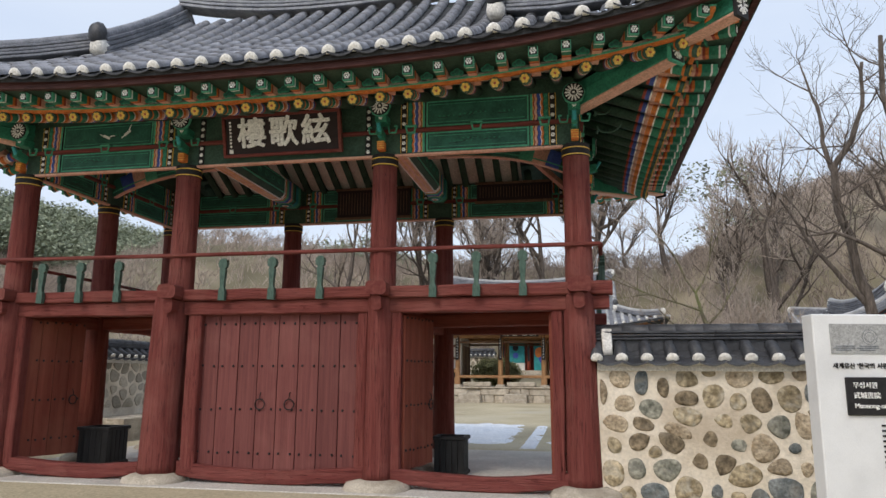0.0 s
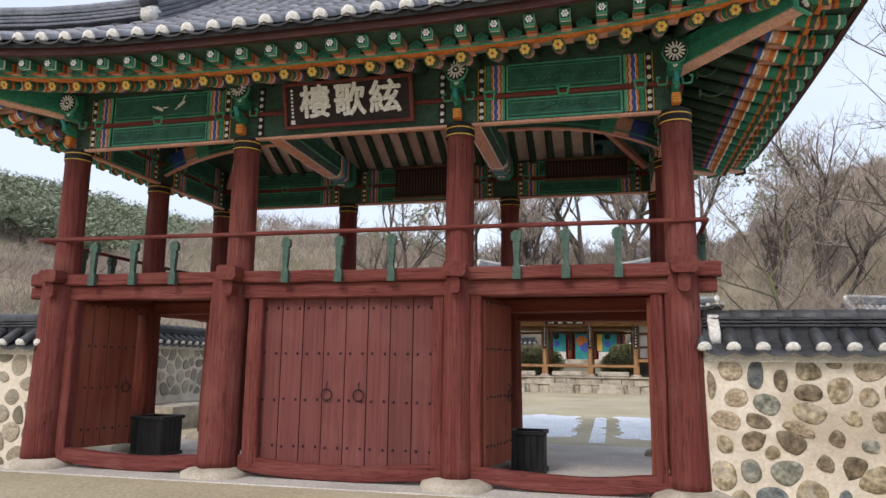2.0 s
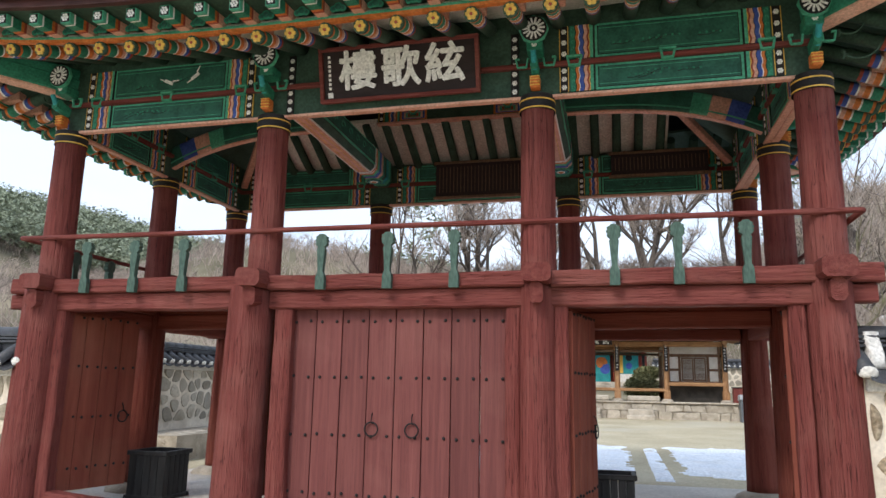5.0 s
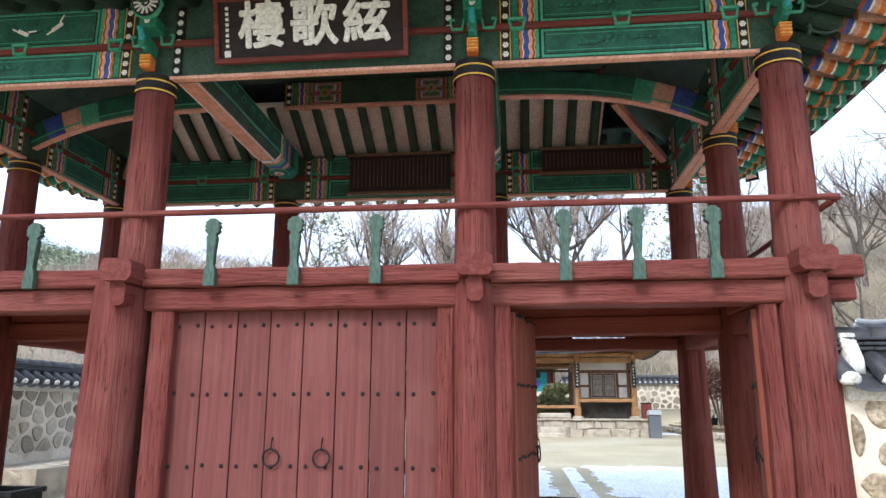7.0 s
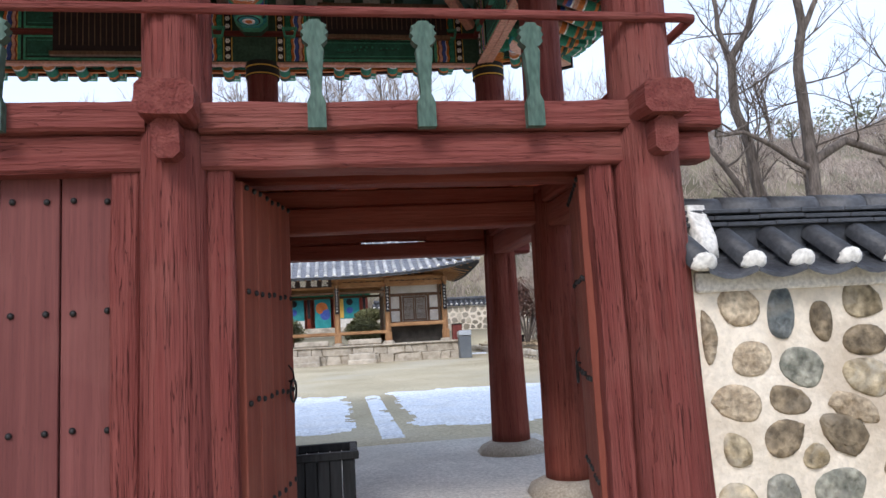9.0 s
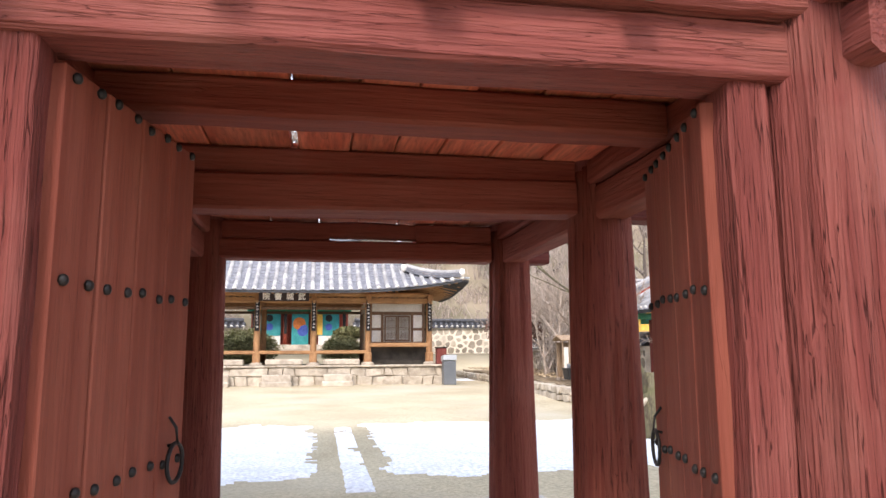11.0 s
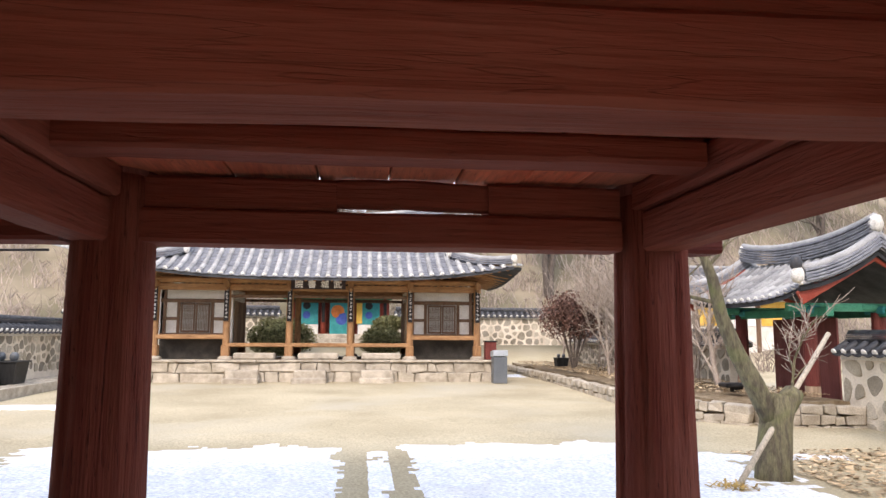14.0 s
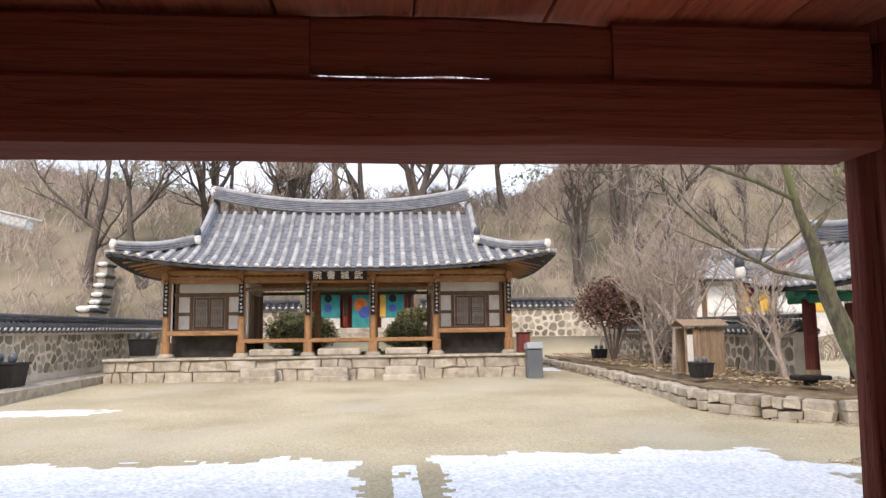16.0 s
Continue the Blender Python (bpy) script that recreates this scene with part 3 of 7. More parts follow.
out = prof + [(-x, z) for x, z in prof[-2::-1]]
for x, z in out:
    fr.append(b.verts.new((x, -0.03, z)))
    bk.append(b.verts.new((x, 0.03, z)))
b.faces.new(fr)
b.faces.new(bk[::-1])
for i in range(len(fr)):
    j = (i + 1) % len(fr)
    b.faces.new((fr[j], fr[i], bk[i], bk[j]))
bmesh.ops.recalc_face_normals(b, faces=b.faces[:])
BAL = mesh_of("baluster", b, M["green_bal"])
for x in (-7.33, -6.75, -6.18, -4.68, -4.01, -3.37, -1.94, -1.41, -0.86):
    share("baluster", BAL, bal, Matrix.Translation((x, 9.225, 2.43)) @ Matrix.Diagonal((0.85, 0.9, 0.88, 1)))
for y in (10.0, 10.6, 11.8, 12.4):
    share("baluster", BAL, bal, pose(-8.17, y, 2.43, 0, 0, -90))
    share("baluster", BAL, bal, pose(0.08, y, 2.43, 0, 0, 90))
for i in (0, 3):
    gp("edge_beam", beam((CX[i] + (0.1 if i else -0.1), 9.5, 2.39), (CX[i] + (0.1 if i else -0.1), 13.2, 2.39), 0.14, 0.15, 0.012, 24, seed=i), "red_y")

# painted boards between the post heads
def panel(x0, x1, z0, z1, depth, face):
    """A framed painted field; face maps (along, out, up) to the world."""
    b = box(x0, x1, 0, depth, z0, z1)
    gp("field_frame", bm_at(b, face), "green_l")
    gp("field_line", bm_at(box(x0 + 0.022, x1 - 0.022, -0.003, depth, z0 + 0.022, z1 - 0.022), face), "ink")
    gp("field", bm_at(box(x0 + 0.03, x1 - 0.03, -0.006, depth, z0 + 0.03, z1 - 0.03), face), "green_f")
    gp("field_line", bm_at(box(x0 + 0.04, x1 - 0.04, -0.0075, 0, z0 + 0.05, z0 + 0.055), face), "green_l")
    gp("field_line", bm_at(box(x0 + 0.04, x1 - 0.04, -0.0075, 0, z1 - 0.055, z1 - 0.05), face), "green_l")
    rr = random.Random(int((x0 + z0) * 100))
    for _ in range(4):
        px, pz = rr.uniform(x0 + 0.15, x1 - 0.35), rr.uniform(z0 + 0.09, z0 + 0.14)
        pts = [(px + 0.05 * k, -0.008, pz + 0.012 * math.sin(k * 1.3 + px * 9) + 0.008 * k) for k in range(5)]
        gp("painted_branch", bm_at(tube(pts, 0.004, 0.002, 4), face), "ink")
        for k in range(4):
            gp("painted_leaf", bm_at(disc((px + 0.06 * k + 0.02, -0.0075, pz + 0.028), 0.012, (0, 1, 0), 0.003, 6), face), "green_m")


FL = bmesh.new()
for j in range(6):
    a = j * math.pi / 3
    disc((0.017 * math.cos(a), 0, 0.017 * math.sin(a)), 0.0095, (0, 1, 0), 0.006, 7, FL)
disc((0, -0.001, 0), 0.006, (0, 1, 0), 0.006, 6, FL)
FLOWER = mesh_of("white_flower", FL, M["white"])


def wavy_band(x0, x1, z0, z1, out, face, key, amp, name="painted_band"):
    """An upright painted band whose two edges wave together."""
    b = bmesh.new()
    n = max(6, int((z1 - z0) / 0.018))
    rows = []
    for i in range(n + 1):
        z = z0 + (z1 - z0) * i / n
        dx = amp * math.sin(z * 2 * math.pi / 0.11)
        rows.append([b.verts.new((x0 + dx, out, z)), b.verts.new((x1 + dx, out, z)), b.verts.new((x1 + dx, 0.015, z)), b.verts.new((x0 + dx, 0.015, z))])
    for p, q in zip(rows, rows[1:]):
        for k in range(4):
            b.faces.new((p[k], p[(k + 1) % 4], q[(k + 1) % 4], q[k]))
    b.faces.new(rows[0][::-1])
    b.faces.new(rows[-1])
    bmesh.ops.recalc_face_normals(b, faces=b.faces[:])
    gp(name, bm_at(b, face), key)


BANDS = (("yellow", 0.008, 0), ("ink", 0.07, 0), ("yellow", 0.008, 0), ("green_d", 0.014, 0), ("green_m", 0.05, 0.0), ("ink", 0.006, 0.006), ("orange", 0.026, 0.006), ("white", 0.007, 0.006),
         ("blue", 0.036, 0.006), ("ink", 0.006, 0.006), ("peach", 0.03, 0.006), ("red_b", 0.016, 0.006), ("yellow", 0.009, 0.006), ("green_l", 0.03, 0.0), ("ink", 0.008, 0))


def end_stripes(x, dirn, z0, z1, face):
    """Upright painted bands at a bay's end, from the post inwards."""
    p = x
    for j, (key, w, amp) in enumerate(BANDS):
        a, c = sorted((p, p + dirn * w))
        wavy_band(a, c, z0, z1, -0.004 - 0.0004 * j, face, key, amp)
        if w == 0.07:
            n = max(3, int((z1 - z0) / 0.085))
            for i in range(n):
                share("white_flower", FLOWER, gate, face @ Matrix.Translation(((a + c) / 2, -0.008, z0 + (i + 0.5) * (z1 - z0) / n)))
        if key == "green_m":
            n = max(2, int((z1 - z0) / 0.06))
            for i in range(n):
                zc = z0 + (i + 0.5) * (z1 - z0) / n
                pts = [((a + c) / 2 + 0.017 * math.cos(q) * (1 - q / 9), -0.0075, zc + 0.022 * math.sin(q) * (1 - q / 9)) for q in [0.6 * k for k in range(10)]]
                gp("painted_scroll", bm_at(tube(pts, 0.0035, 0.002, 4), face), "green_l")
        p += dirn * w
    return p


def board_bay(x0, x1, face, top=5.03, sign=False, bare=False):
    """The closed board between two post heads: a lower and an upper field with a red bar between."""
    L = x1 - x0
    if not bare:
        gp("head_board", bm_at(box(x0, x1, 0.01, 0.13, 4.15, top), face), "green_d")
    gp("edge_strip", bm_at(beam((x0, 0.03, 4.137), (x1, 0.03, 4.137), 0.075, 0.03, 0.0015, 8, 0.005), face), "peach")
    gp("red_bar", bm_at(box(x0, x1, -0.035, 0.02, 4.425, 4.475, 0.008), face), "red_x")
    if sign:
        for e, dirn in ((x0 + 0.17, 1), (x1 - 0.17, -1)):
            a, c = sorted((e, e + dirn * 0.075))
            gp("painted_band", bm_at(box(a, c, -0.006, 0.02, 4.16, 4.8), face), "ink")
            for i in range(7):
                share("white_flower", FLOWER, gate, face @ Matrix.Translation(((a + c) / 2, -0.01, 4.2 + i * 0.09)))
        return
    for z0, z1 in ((4.165, 4.415), (4.49, min(4.83, top - 0.03))):
        a = end_stripes(x0 + 0.22, 1, z0, z1, face)
        c = end_stripes(x1 - 0.22, -1, z0, z1, face)
        panel(a + 0.01, c - 0.01, z0, z1, 0.012, face)
    for f in (0.0, 0.5, 1.0):
        xc = x0 + 0.36 + f * (L - 0.72)
        for dx0, dx1, dz0, dz1 in ((-0.075, 0.075, 0.045, 0.065), (-0.05, 0.05, -0.045, -0.025)):
            gp("carved_clasp", bm_at(box(xc + dx0, xc + dx1, -0.05, 0.0, 4.45 + dz0, 4.45 + dz1, 0.005), face), "green_l")
        for s in (-1, 1):
            gp("carved_clasp", bm_at(beam((xc + s * 0.066, -0.025, 4.51), (xc + s * 0.045, -0.025, 4.41), 0.03, 0.022, 0, 2, 0.004), face), "green_l")


F_FRONT = Matrix.Translation((0, 9.33, 0))
F_BACKIN = Matrix.Translation((0, 13.03, 0))
F_RIGHT = pose(CX[3] + 0.07, 0, 0, 0, 0, 90)
F_RIGHTIN = pose(CX[3] - 0.07, 0, 0, 0, 0, -90)
F_LEFTIN = pose(CX[0] + 0.07, 0, 0, 0, 0, 90)
for k, (a, c) in enumerate(zip(CX, CX[1:])):
    board_bay(a, c, F_FRONT, sign=(k == 1))
    board_bay(a, c, F_BACKIN, top=4.77)
for y0, y1 in zip(CY, CY[1:]):
    board_bay(y0, y1, F_RIGHT)
    board_bay(y0, y1, F_LEFTIN)
    board_bay(-y1, -y0, F_RIGHTIN, bare=True)

# bracket arms, flower bosses and cloud scrolls at the post heads
def bracket(x, y, face):
    m = face
    gp("bracket_tip", bm_at(box(-0.045, 0.045, -0.13, -0.02, 4.17, 4.29, 0.01), m), "orange")
    for z in (4.19, 4.22, 4.25, 4.275):
        gp("tip_line", bm_at(box(-0.046, 0.046, -0.134, -0.1, z, z + 0.007), m), "yellow")
    gp("bracket_arm", bm_at(beam((0, 0.0, 4.36), (0, -0.2, 4.40), 0.07, 0.13, 0.003, 6, 0.02), m), "green_m")
    gp("bracket_beak", bm_at(beam((0, -0.15, 4.33), (0, -0.25, 4.48), 0.05, 0.045, 0.0, 3, 0.018), m), "teal")
    for s in (-1, 1):
        b = bmesh.new()
        for p, q in (((0.06, 4.39), (0.2, 4.39)), ((0.2, 4.39), (0.23, 4.53)), ((0.23, 4.53), (0.17, 4.53)), ((0.06, 4.39), (0.04, 4.53))):
            beam((s * (0.05 + p[0] * 0.6), -0.03, 4.42 + (p[1] - 4.39) * 0.6), (s * (0.05 + q[0] * 0.6), -0.03, 4.42 + (q[1] - 4.39) * 0.6), 0.03, 0.018, 0.0, 2, 0.005, 0, 0, b)
        gp("clamp_frame", bm_at(b, m), "green_l")
    gp("bearing_block", bm_at(box(-0.075, 0.075, -0.15, 0.05, 4.53, 4.64, 0.012), m), "green_m")
    share("white_flower", FLOWER, gate, m @ Matrix.Translation((0, -0.156, 4.585)))
    gp("boss_rim", bm_at(disc((0, -0.17, 4.725), 0.138, (0, 1, 0), 0.04, 8), m), "green_l")
    gp("flower_boss", bm_at(disc((0, -0.185, 4.725), 0.122, (0, 1, 0), 0.03, 20), m), "ink")
    b = bmesh.new()
    for j in range(14):
        a = j * math.pi / 7
        q = Matrix.Translation((0.072 * math.cos(a), -0.203, 4.725 + 0.072 * math.sin(a))) @ Matrix.Rotation(-a, 4, "Y")
        box(-0.034, 0.034, -0.004, 0.004, -0.009, 0.009, 0, b, q)
    disc((0, -0.203, 4.725), 0.016, (0, 1, 0), 0.01, 8, b)
    gp("flower_petals", bm_at(b, m), "white")


for x in CX:
    bracket(x, 9.4, Matrix.Translation((x, 9.3, 0)))
    bracket(x, 13.1, pose(x, 13.2, 0, 0, 0, 180))
for y in CY:
    if y > CY[0]:
        bracket(0, y, pose(CX[3] + 0.1, y, 0, 0, 0, 90))
        bracket(0, y, pose(CX[0] - 0.1, y, 0, 0, 0, -90))
for s, x in ((1, CX[3]), (-1, CX[0])):
    for z, k in ((4.3, 1.0), (4.52, 0.7)):
        pts = [(x + s * (0.2 + 0.11 * k * t + 0.06 * k * math.cos(t * 2.4)), 9.4, z + 0.06 * k * math.sin(t * 2.4) + 0.03 * t) for t in [0.16 * i for i in range(19)]]
        gp("carved_scroll", tube(pts, 0.016, 0.006, 7), "green_d", smooth=True)

# great beams inside, curved arch beams, roof underside
MID = Matrix.Translation((0, 12.2, 0))
gp("purlin_board", box(CX[1] + 0.15, CX[2] - 0.15, 12.205, 12.28, 5.15, 5.48), "green_d")
gp("purlin_edge", box(CX[1] + 0.15, CX[2] - 0.15, 12.17, 12.28, 5.12, 5.148), "peach")
a = end_stripes(CX[1] + 0.17, 1, 5.155, 5.47, MID)
c = end_stripes(CX[2] - 0.17, -1, 5.155, 5.47, MID)
for e, s in ((a, 1), (c, -1)):
    for k, key in enumerate(("orange", "blue", "peach", "green_l", "red_b", "green_m")):
        for z in (5.235, 5.39):
            gp("painted_lozenge", bm_at(beam((e + s * 0.2, -0.004 - 0.0025 * k, z - 0.068 + 0.011 * k), (e + s * 0.2, -0.004 - 0.0025 * k, z + 0.068 - 0.011 * k), 0.4 - 0.06 * k, 0.006, 0, 2, 0), MID), key)
    gp("painted_roundel", bm_at(disc((e + s * 0.2, -0.022, 5.312), 0.07, (0, 1, 0), 0.012, 16), MID), "green_l")
    gp("painted_roundel", bm_at(disc((e + s * 0.2, -0.028, 5.312), 0.05, (0, 1, 0), 0.012, 16), MID), "orange")
    gp("painted_roundel", bm_at(disc((e + s * 0.2, -0.034, 5.312), 0.025, (0, 1, 0), 0.012, 12), MID), "green_m")
for x in CX[1:3]:
    for k, (r, key) in enumerate(((0.135, "green_l"), (0.11, "ink"), (0.095, "teal"), (0.06, "white"), (0.035, "orange"))):
        gp("beam_end_rosette", disc((x, 12.58, 4.4 - 0.004 * k), r, (0, 0, 1), 0.02, 18), key)
    gp("great_beam", beam((x, 9.36, 4.62), (x, 12.98, 4.62), 0.30, 0.42, 0.012, 20, 0.07, seed=4), "green_d")
    gp("beam_soffit", beam((x, 9.7, 4.402), (x, 12.1, 4.402), 0.17, 0.02, 0.0, 8, 0.003), "peach")
    for s_ in (-1, 1):
        gp("soffit_line", beam((x + s_ * 0.092, 9.7, 4.4), (x + s_ * 0.092, 12.1, 4.4), 0.014, 0.02, 0, 4, 0.002), "white")
        gp("soffit_line", beam((x + s_ * 0.04, 9.7, 4.391), (x + s_ * 0.04, 12.1, 4.391), 0.006, 0.006, 0, 4, 0.001), "yellow")
        gp("side_field", box(*sorted((x + s_ * 0.13, x + s_ * 0.163)), 10.15, 12.15, 4.5, 4.76, 0.004), "green_l")
        gp("side_field", box(*sorted((x + s_ * 0.13, x + s_ * 0.166)), 10.18, 12.12, 4.525, 4.735, 0.004), "ink")
        gp("side_field", box(*sorted((x + s_ * 0.13, x + s_ * 0.169)), 10.2, 12.1, 4.54, 4.72, 0.004), "green_f")
        for k in range(7):
            yy = 10.35 + 0.26 * k
            pts = [(x + s_ * 0.171, yy + 0.07 * math.cos(q) * (1 - q / 8), 4.63 + 0.06 * math.sin(q) * (1 - q / 8)) for q in [0.5 * e for e in range(13)]]
            gp("painted_scroll", tube(pts, 0.006, 0.003, 4), "green_l")
    for y0, key in ((9.62, "green_l"), (9.72, "white"), (9.76, "peach"), (9.84, "green_m"), (12.14, "white"), (12.18, "orange"), (12.26, "green_l"), (12.36, "blue"), (12.43, "peach"), (12.5, "green_m"), (12.68, "teal"), (12.78, "green_l")):
        gp("beam_band", beam((x, y0, 4.62), (x, y0 + 0.09, 4.62), 0.315, 0.435, 0.004, 2, 0.07, seed=4), key)
for a, c in ((CX[0], CX[1]), (CX[2], CX[3])):
    for y in (11.2,):
        n = 12
        pts = [(a + (c - a) * i / n, y, 4.83 - 0.42 * (1 - i / n if a == CX[0] else i / n) ** 3) for i in range(n + 1)]
        for i in range(n):
            p, q = pts[i], pts[i + 1]
            key = ("green_d", "blue", "peach", "green_l")[(i if a == CX[0] else 11 - i)] if (i if a == CX[0] else 11 - i) in (1, 2, 3) else "green_f"
            gp("arched_beam", beam(p, q, 0.14, 0.26, 0.0, 2, 0.02), key)
            gp("arched_line", beam((p[0], p[1] - 0.066, p[2] - 0.085), (q[0], q[1] - 0.066, q[2] - 0.085), 0.02, 0.018, 0.0, 2, 0.002), "green_l")
            gp("arched_soffit", beam((p[0], p[1], p[2] - 0.14), (q[0], q[1], q[2] - 0.14), 0.09, 0.022, 0.0, 2, 0.004), "peach")
gp("ridge_purlin", beam((-6.6, 11.25, 5.62), (-1.6, 11.25, 5.62), 0.22, 0.26, 0.004, 8, 0.05), "green_d")
gp("ridge_board", box(-6.6, -1.6, 11.2, 11.3, 5.2, 5.5), "green_d")

# ---- the gate's roof ----
RX0, RX1, RY0, RY1 = -9.6, 1.48, 7.86, 15.0      # eave line of the tiles
RIDGE_Y, RIDGE_Z = 11.43, 7.42
GX0, GX1 = -6.95, -1.17                                # gable ends


def eave_lift(s):
    """How far the eave rises towards a corner; s from -1 to 1."""
    return 0.40 * abs(s) ** 3


def eave_out(s):
    return 0.22 * abs(s) ** 3


def roof_z(v):
    """Height above the eave at the share v of the way to the ridge: a sagging curve."""
    return (RIDGE_Z - 4.86) * (0.76 * v + 0.24 * v * v)


def roof_point(x, v, front=True):
    s = (2 * x - RX0 - RX1) / (RX1 - RX0)
    fall = 1 - v
    y0 = (RY0 - eave_out(s)) if front else (RY1 + eave_out(s))
    return Vector((x, y0 + (RIDGE_Y - y0) * v, 4.86 + roof_z(v) + eave_lift(s) * fall ** 1.5))


def side_point(y, v, right=True):
    s = (2 * y - RY0 - RY1) / (RY1 - RY0)
    x0 = (RX1 + eave_out(s)) if right else (RX0 - eave_out(s))
    gx = GX1 if right else GX0
    f = abs(x0 - gx) / (RIDGE_Y - RY0)
    return Vector((x0 + (gx - x0) * v, y, 4.86 + roof_z(v * f) + eave_lift(s) * (1 - v) ** 1.5))


def hip_v(x):
    """How far up the slope a row at x may go before the hip ridge."""
    if GX0 <= x <= GX1:
        return 1.0
    d = (x - RX0 + 0.15) if x < GX0 else (RX1 + 0.15 - x)
    return max(0.05, min(1.0, d / (RIDGE_Y - RY0)))


roof = gp("ridge_core", box(-6.8, -1.3, 11.2, 11.3, 5.75, 7.2), "green_d")
TILE_W = 0.305


def half_tile(length, r0, r1, bm=None, m=None):
    """A half-round cover tile along local y, its lower end a little wider."""
    b = bmesh.new()
    n = 8
    rows = []
    for y, r in ((0, r0), (length, r1)):
        rows.append([b.verts.new((r * math.cos(math.pi * j / n), y, r * math.sin(math.pi * j / n))) for j in range(n + 1)])
    inner = [b.verts.new((v.co.x * 0.8, 0, v.co.z * 0.8)) for v in rows[0]]
    for j in range(n):
        b.faces.new((rows[0][j], rows[1][j], rows[1][j + 1], rows[0][j + 1]))
        b.faces.new((rows[0][j + 1], inner[j + 1], inner[j], rows[0][j]))
    bmesh.ops.recalc_face_normals(b, faces=b.faces[:])
    for f in b.faces:
        f.smooth = True
    if m is not None:
        b.transform(m)
    return join(bm, b)


def frame_along(p, q, roll_up=Vector((0, 0, 1))):
    d = (q - p).normalized()
    s = d.cross(roll_up).normalized()
    u = s.cross(d)
    m = Matrix((s, d, u)).transposed().to_4x4()
    m.translation = p
    return m


def sheet(fn, us, vs, thick, bm=None):
    """A slab that follows fn(u, v), with thickness downwards."""
    b = bmesh.new()
    top = [[b.verts.new(fn(u, v)) for v in vs] for u in us]
    low = [[b.verts.new(fn(u, v) - Vector((0, 0, thick))) for v in vs] for u in us]
    for i in range(len(us) - 1):
        for j in range(len(vs) - 1):
            b.faces.new((top[i][j], top[i + 1][j], top[i + 1][j + 1], top[i][j + 1]))
            b.faces.new((low[i][j], low[i][j + 1], low[i + 1][j + 1], low[i + 1][j]))
    for i in range(len(us) - 1):
        b.faces.new((top[i][0], low[i][0], low[i + 1][0], top[i + 1][0]))
        b.faces.new((top[i][-1], top[i + 1][-1], low[i + 1][-1], low[i][-1]))
    for j in range(len(vs) - 1):
        b.faces.new((top[0][j], top[0][j + 1], low[0][j + 1], low[0][j]))
        b.faces.new((top[-1][j], low[-1][j], low[-1][j + 1], top[-1][j + 1]))
    bmesh.ops.recalc_face_normals(b, faces=b.faces[:])
    return join(bm, b)


VS = [i / 10 for i in range(11)]
NX = 44
xs = [RX0 + (RX1 - RX0) * i / NX for i in range(NX + 1)]
for front in (True, False):
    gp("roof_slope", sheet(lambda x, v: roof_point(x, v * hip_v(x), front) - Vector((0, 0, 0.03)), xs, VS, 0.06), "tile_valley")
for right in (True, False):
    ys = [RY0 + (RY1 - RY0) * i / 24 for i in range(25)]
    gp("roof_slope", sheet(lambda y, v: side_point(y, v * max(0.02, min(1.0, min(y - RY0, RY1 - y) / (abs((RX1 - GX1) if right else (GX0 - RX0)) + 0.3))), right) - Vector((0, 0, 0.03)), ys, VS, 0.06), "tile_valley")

COVER = mesh_of("cover_tile", half_tile(0.33, 0.088, 0.074), M["tile"], False)
def dome(r=0.07):
    """A rounded lime plug for the mouth of a cover tile."""
    b = bmesh.new()
    bmesh.ops.create_uvsphere(b, u_segments=10, v_segments=6, radius=r)
    for v in b.verts:
        v.co = Vector((v.co.x, v.co.y * 0.42 + 0.006, max(-0.02, v.co.z) + 0.008)) + noise.noise_vector(v.co * 25) * 0.006
    return b


STOP = mesh_of("lime_stop", dome(0.084), M["cap"], True)
made = 0
far_tiles = bmesh.new()
valley = bmesh.new()
n_rows = int((RX1 - RX0) / TILE_W)
for i in range(n_rows + 1):
    x = RX0 + 0.06 + (RX1 - RX0 - 0.12) * i / n_rows
    vmax = hip_v(x)
    L = 3.9 * vmax
    n = max(1, int(L / 0.30))
    for k in range(n):
        p, q = roof_point(x, vmax * k / n), roof_point(x, vmax * (k + 1) / n)
        m = frame_along(p + Vector((0, 0, 0.006 * (k % 2))), q)
        if k < 7 and made < 300:
            share("cover_tile", COVER, roof, m)
            made += 1
        else:
            half_tile((q - p).length + 0.02, 0.088, 0.074, far_tiles, m)
    p, q = roof_point(x, 0), roof_point(x, 0.1)
    share("lime_stop", STOP, roof, frame_along(p, q))
    # curved valley tile that hangs out at the eave
    if i < n_rows:
        x2 = RX0 + 0.06 + (RX1 - RX0 - 0.12) * (i + 0.5) / n_rows
        for k in range(max(2, int(L / 0.16))):
            nn = max(2, int(L / 0.16))
            p, q = roof_point(x2, min(vmax, hip_v(x2)) * k / nn), roof_point(x2, min(vmax, hip_v(x2)) * (k + 1) / nn)
            m = frame_along(p - (q - p).normalized() * 0.06, q)
            vv = []
            for y, dz in ((0, 0.02), ((q - p).length + 0.09, 0.0)):
                vv.append([valley.verts.new(m @ Vector((-0.15 + 0.30 * j / 6, y, dz - 0.045 * math.sin(math.pi * j / 6)))) for j in range(7)])
            for j in range(6):
                valley.faces.new((vv[0][j], vv[0][j + 1], vv[1][j + 1], vv[1][j]))
            lip = [valley.verts.new(v.co - Vector((0, 0, 0.022))) for v in vv[0]]
            for j in range(6):
                valley.faces.new((vv[0][j + 1], vv[0][j], lip[j], lip[j + 1]))
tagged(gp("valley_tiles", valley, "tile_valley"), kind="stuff")
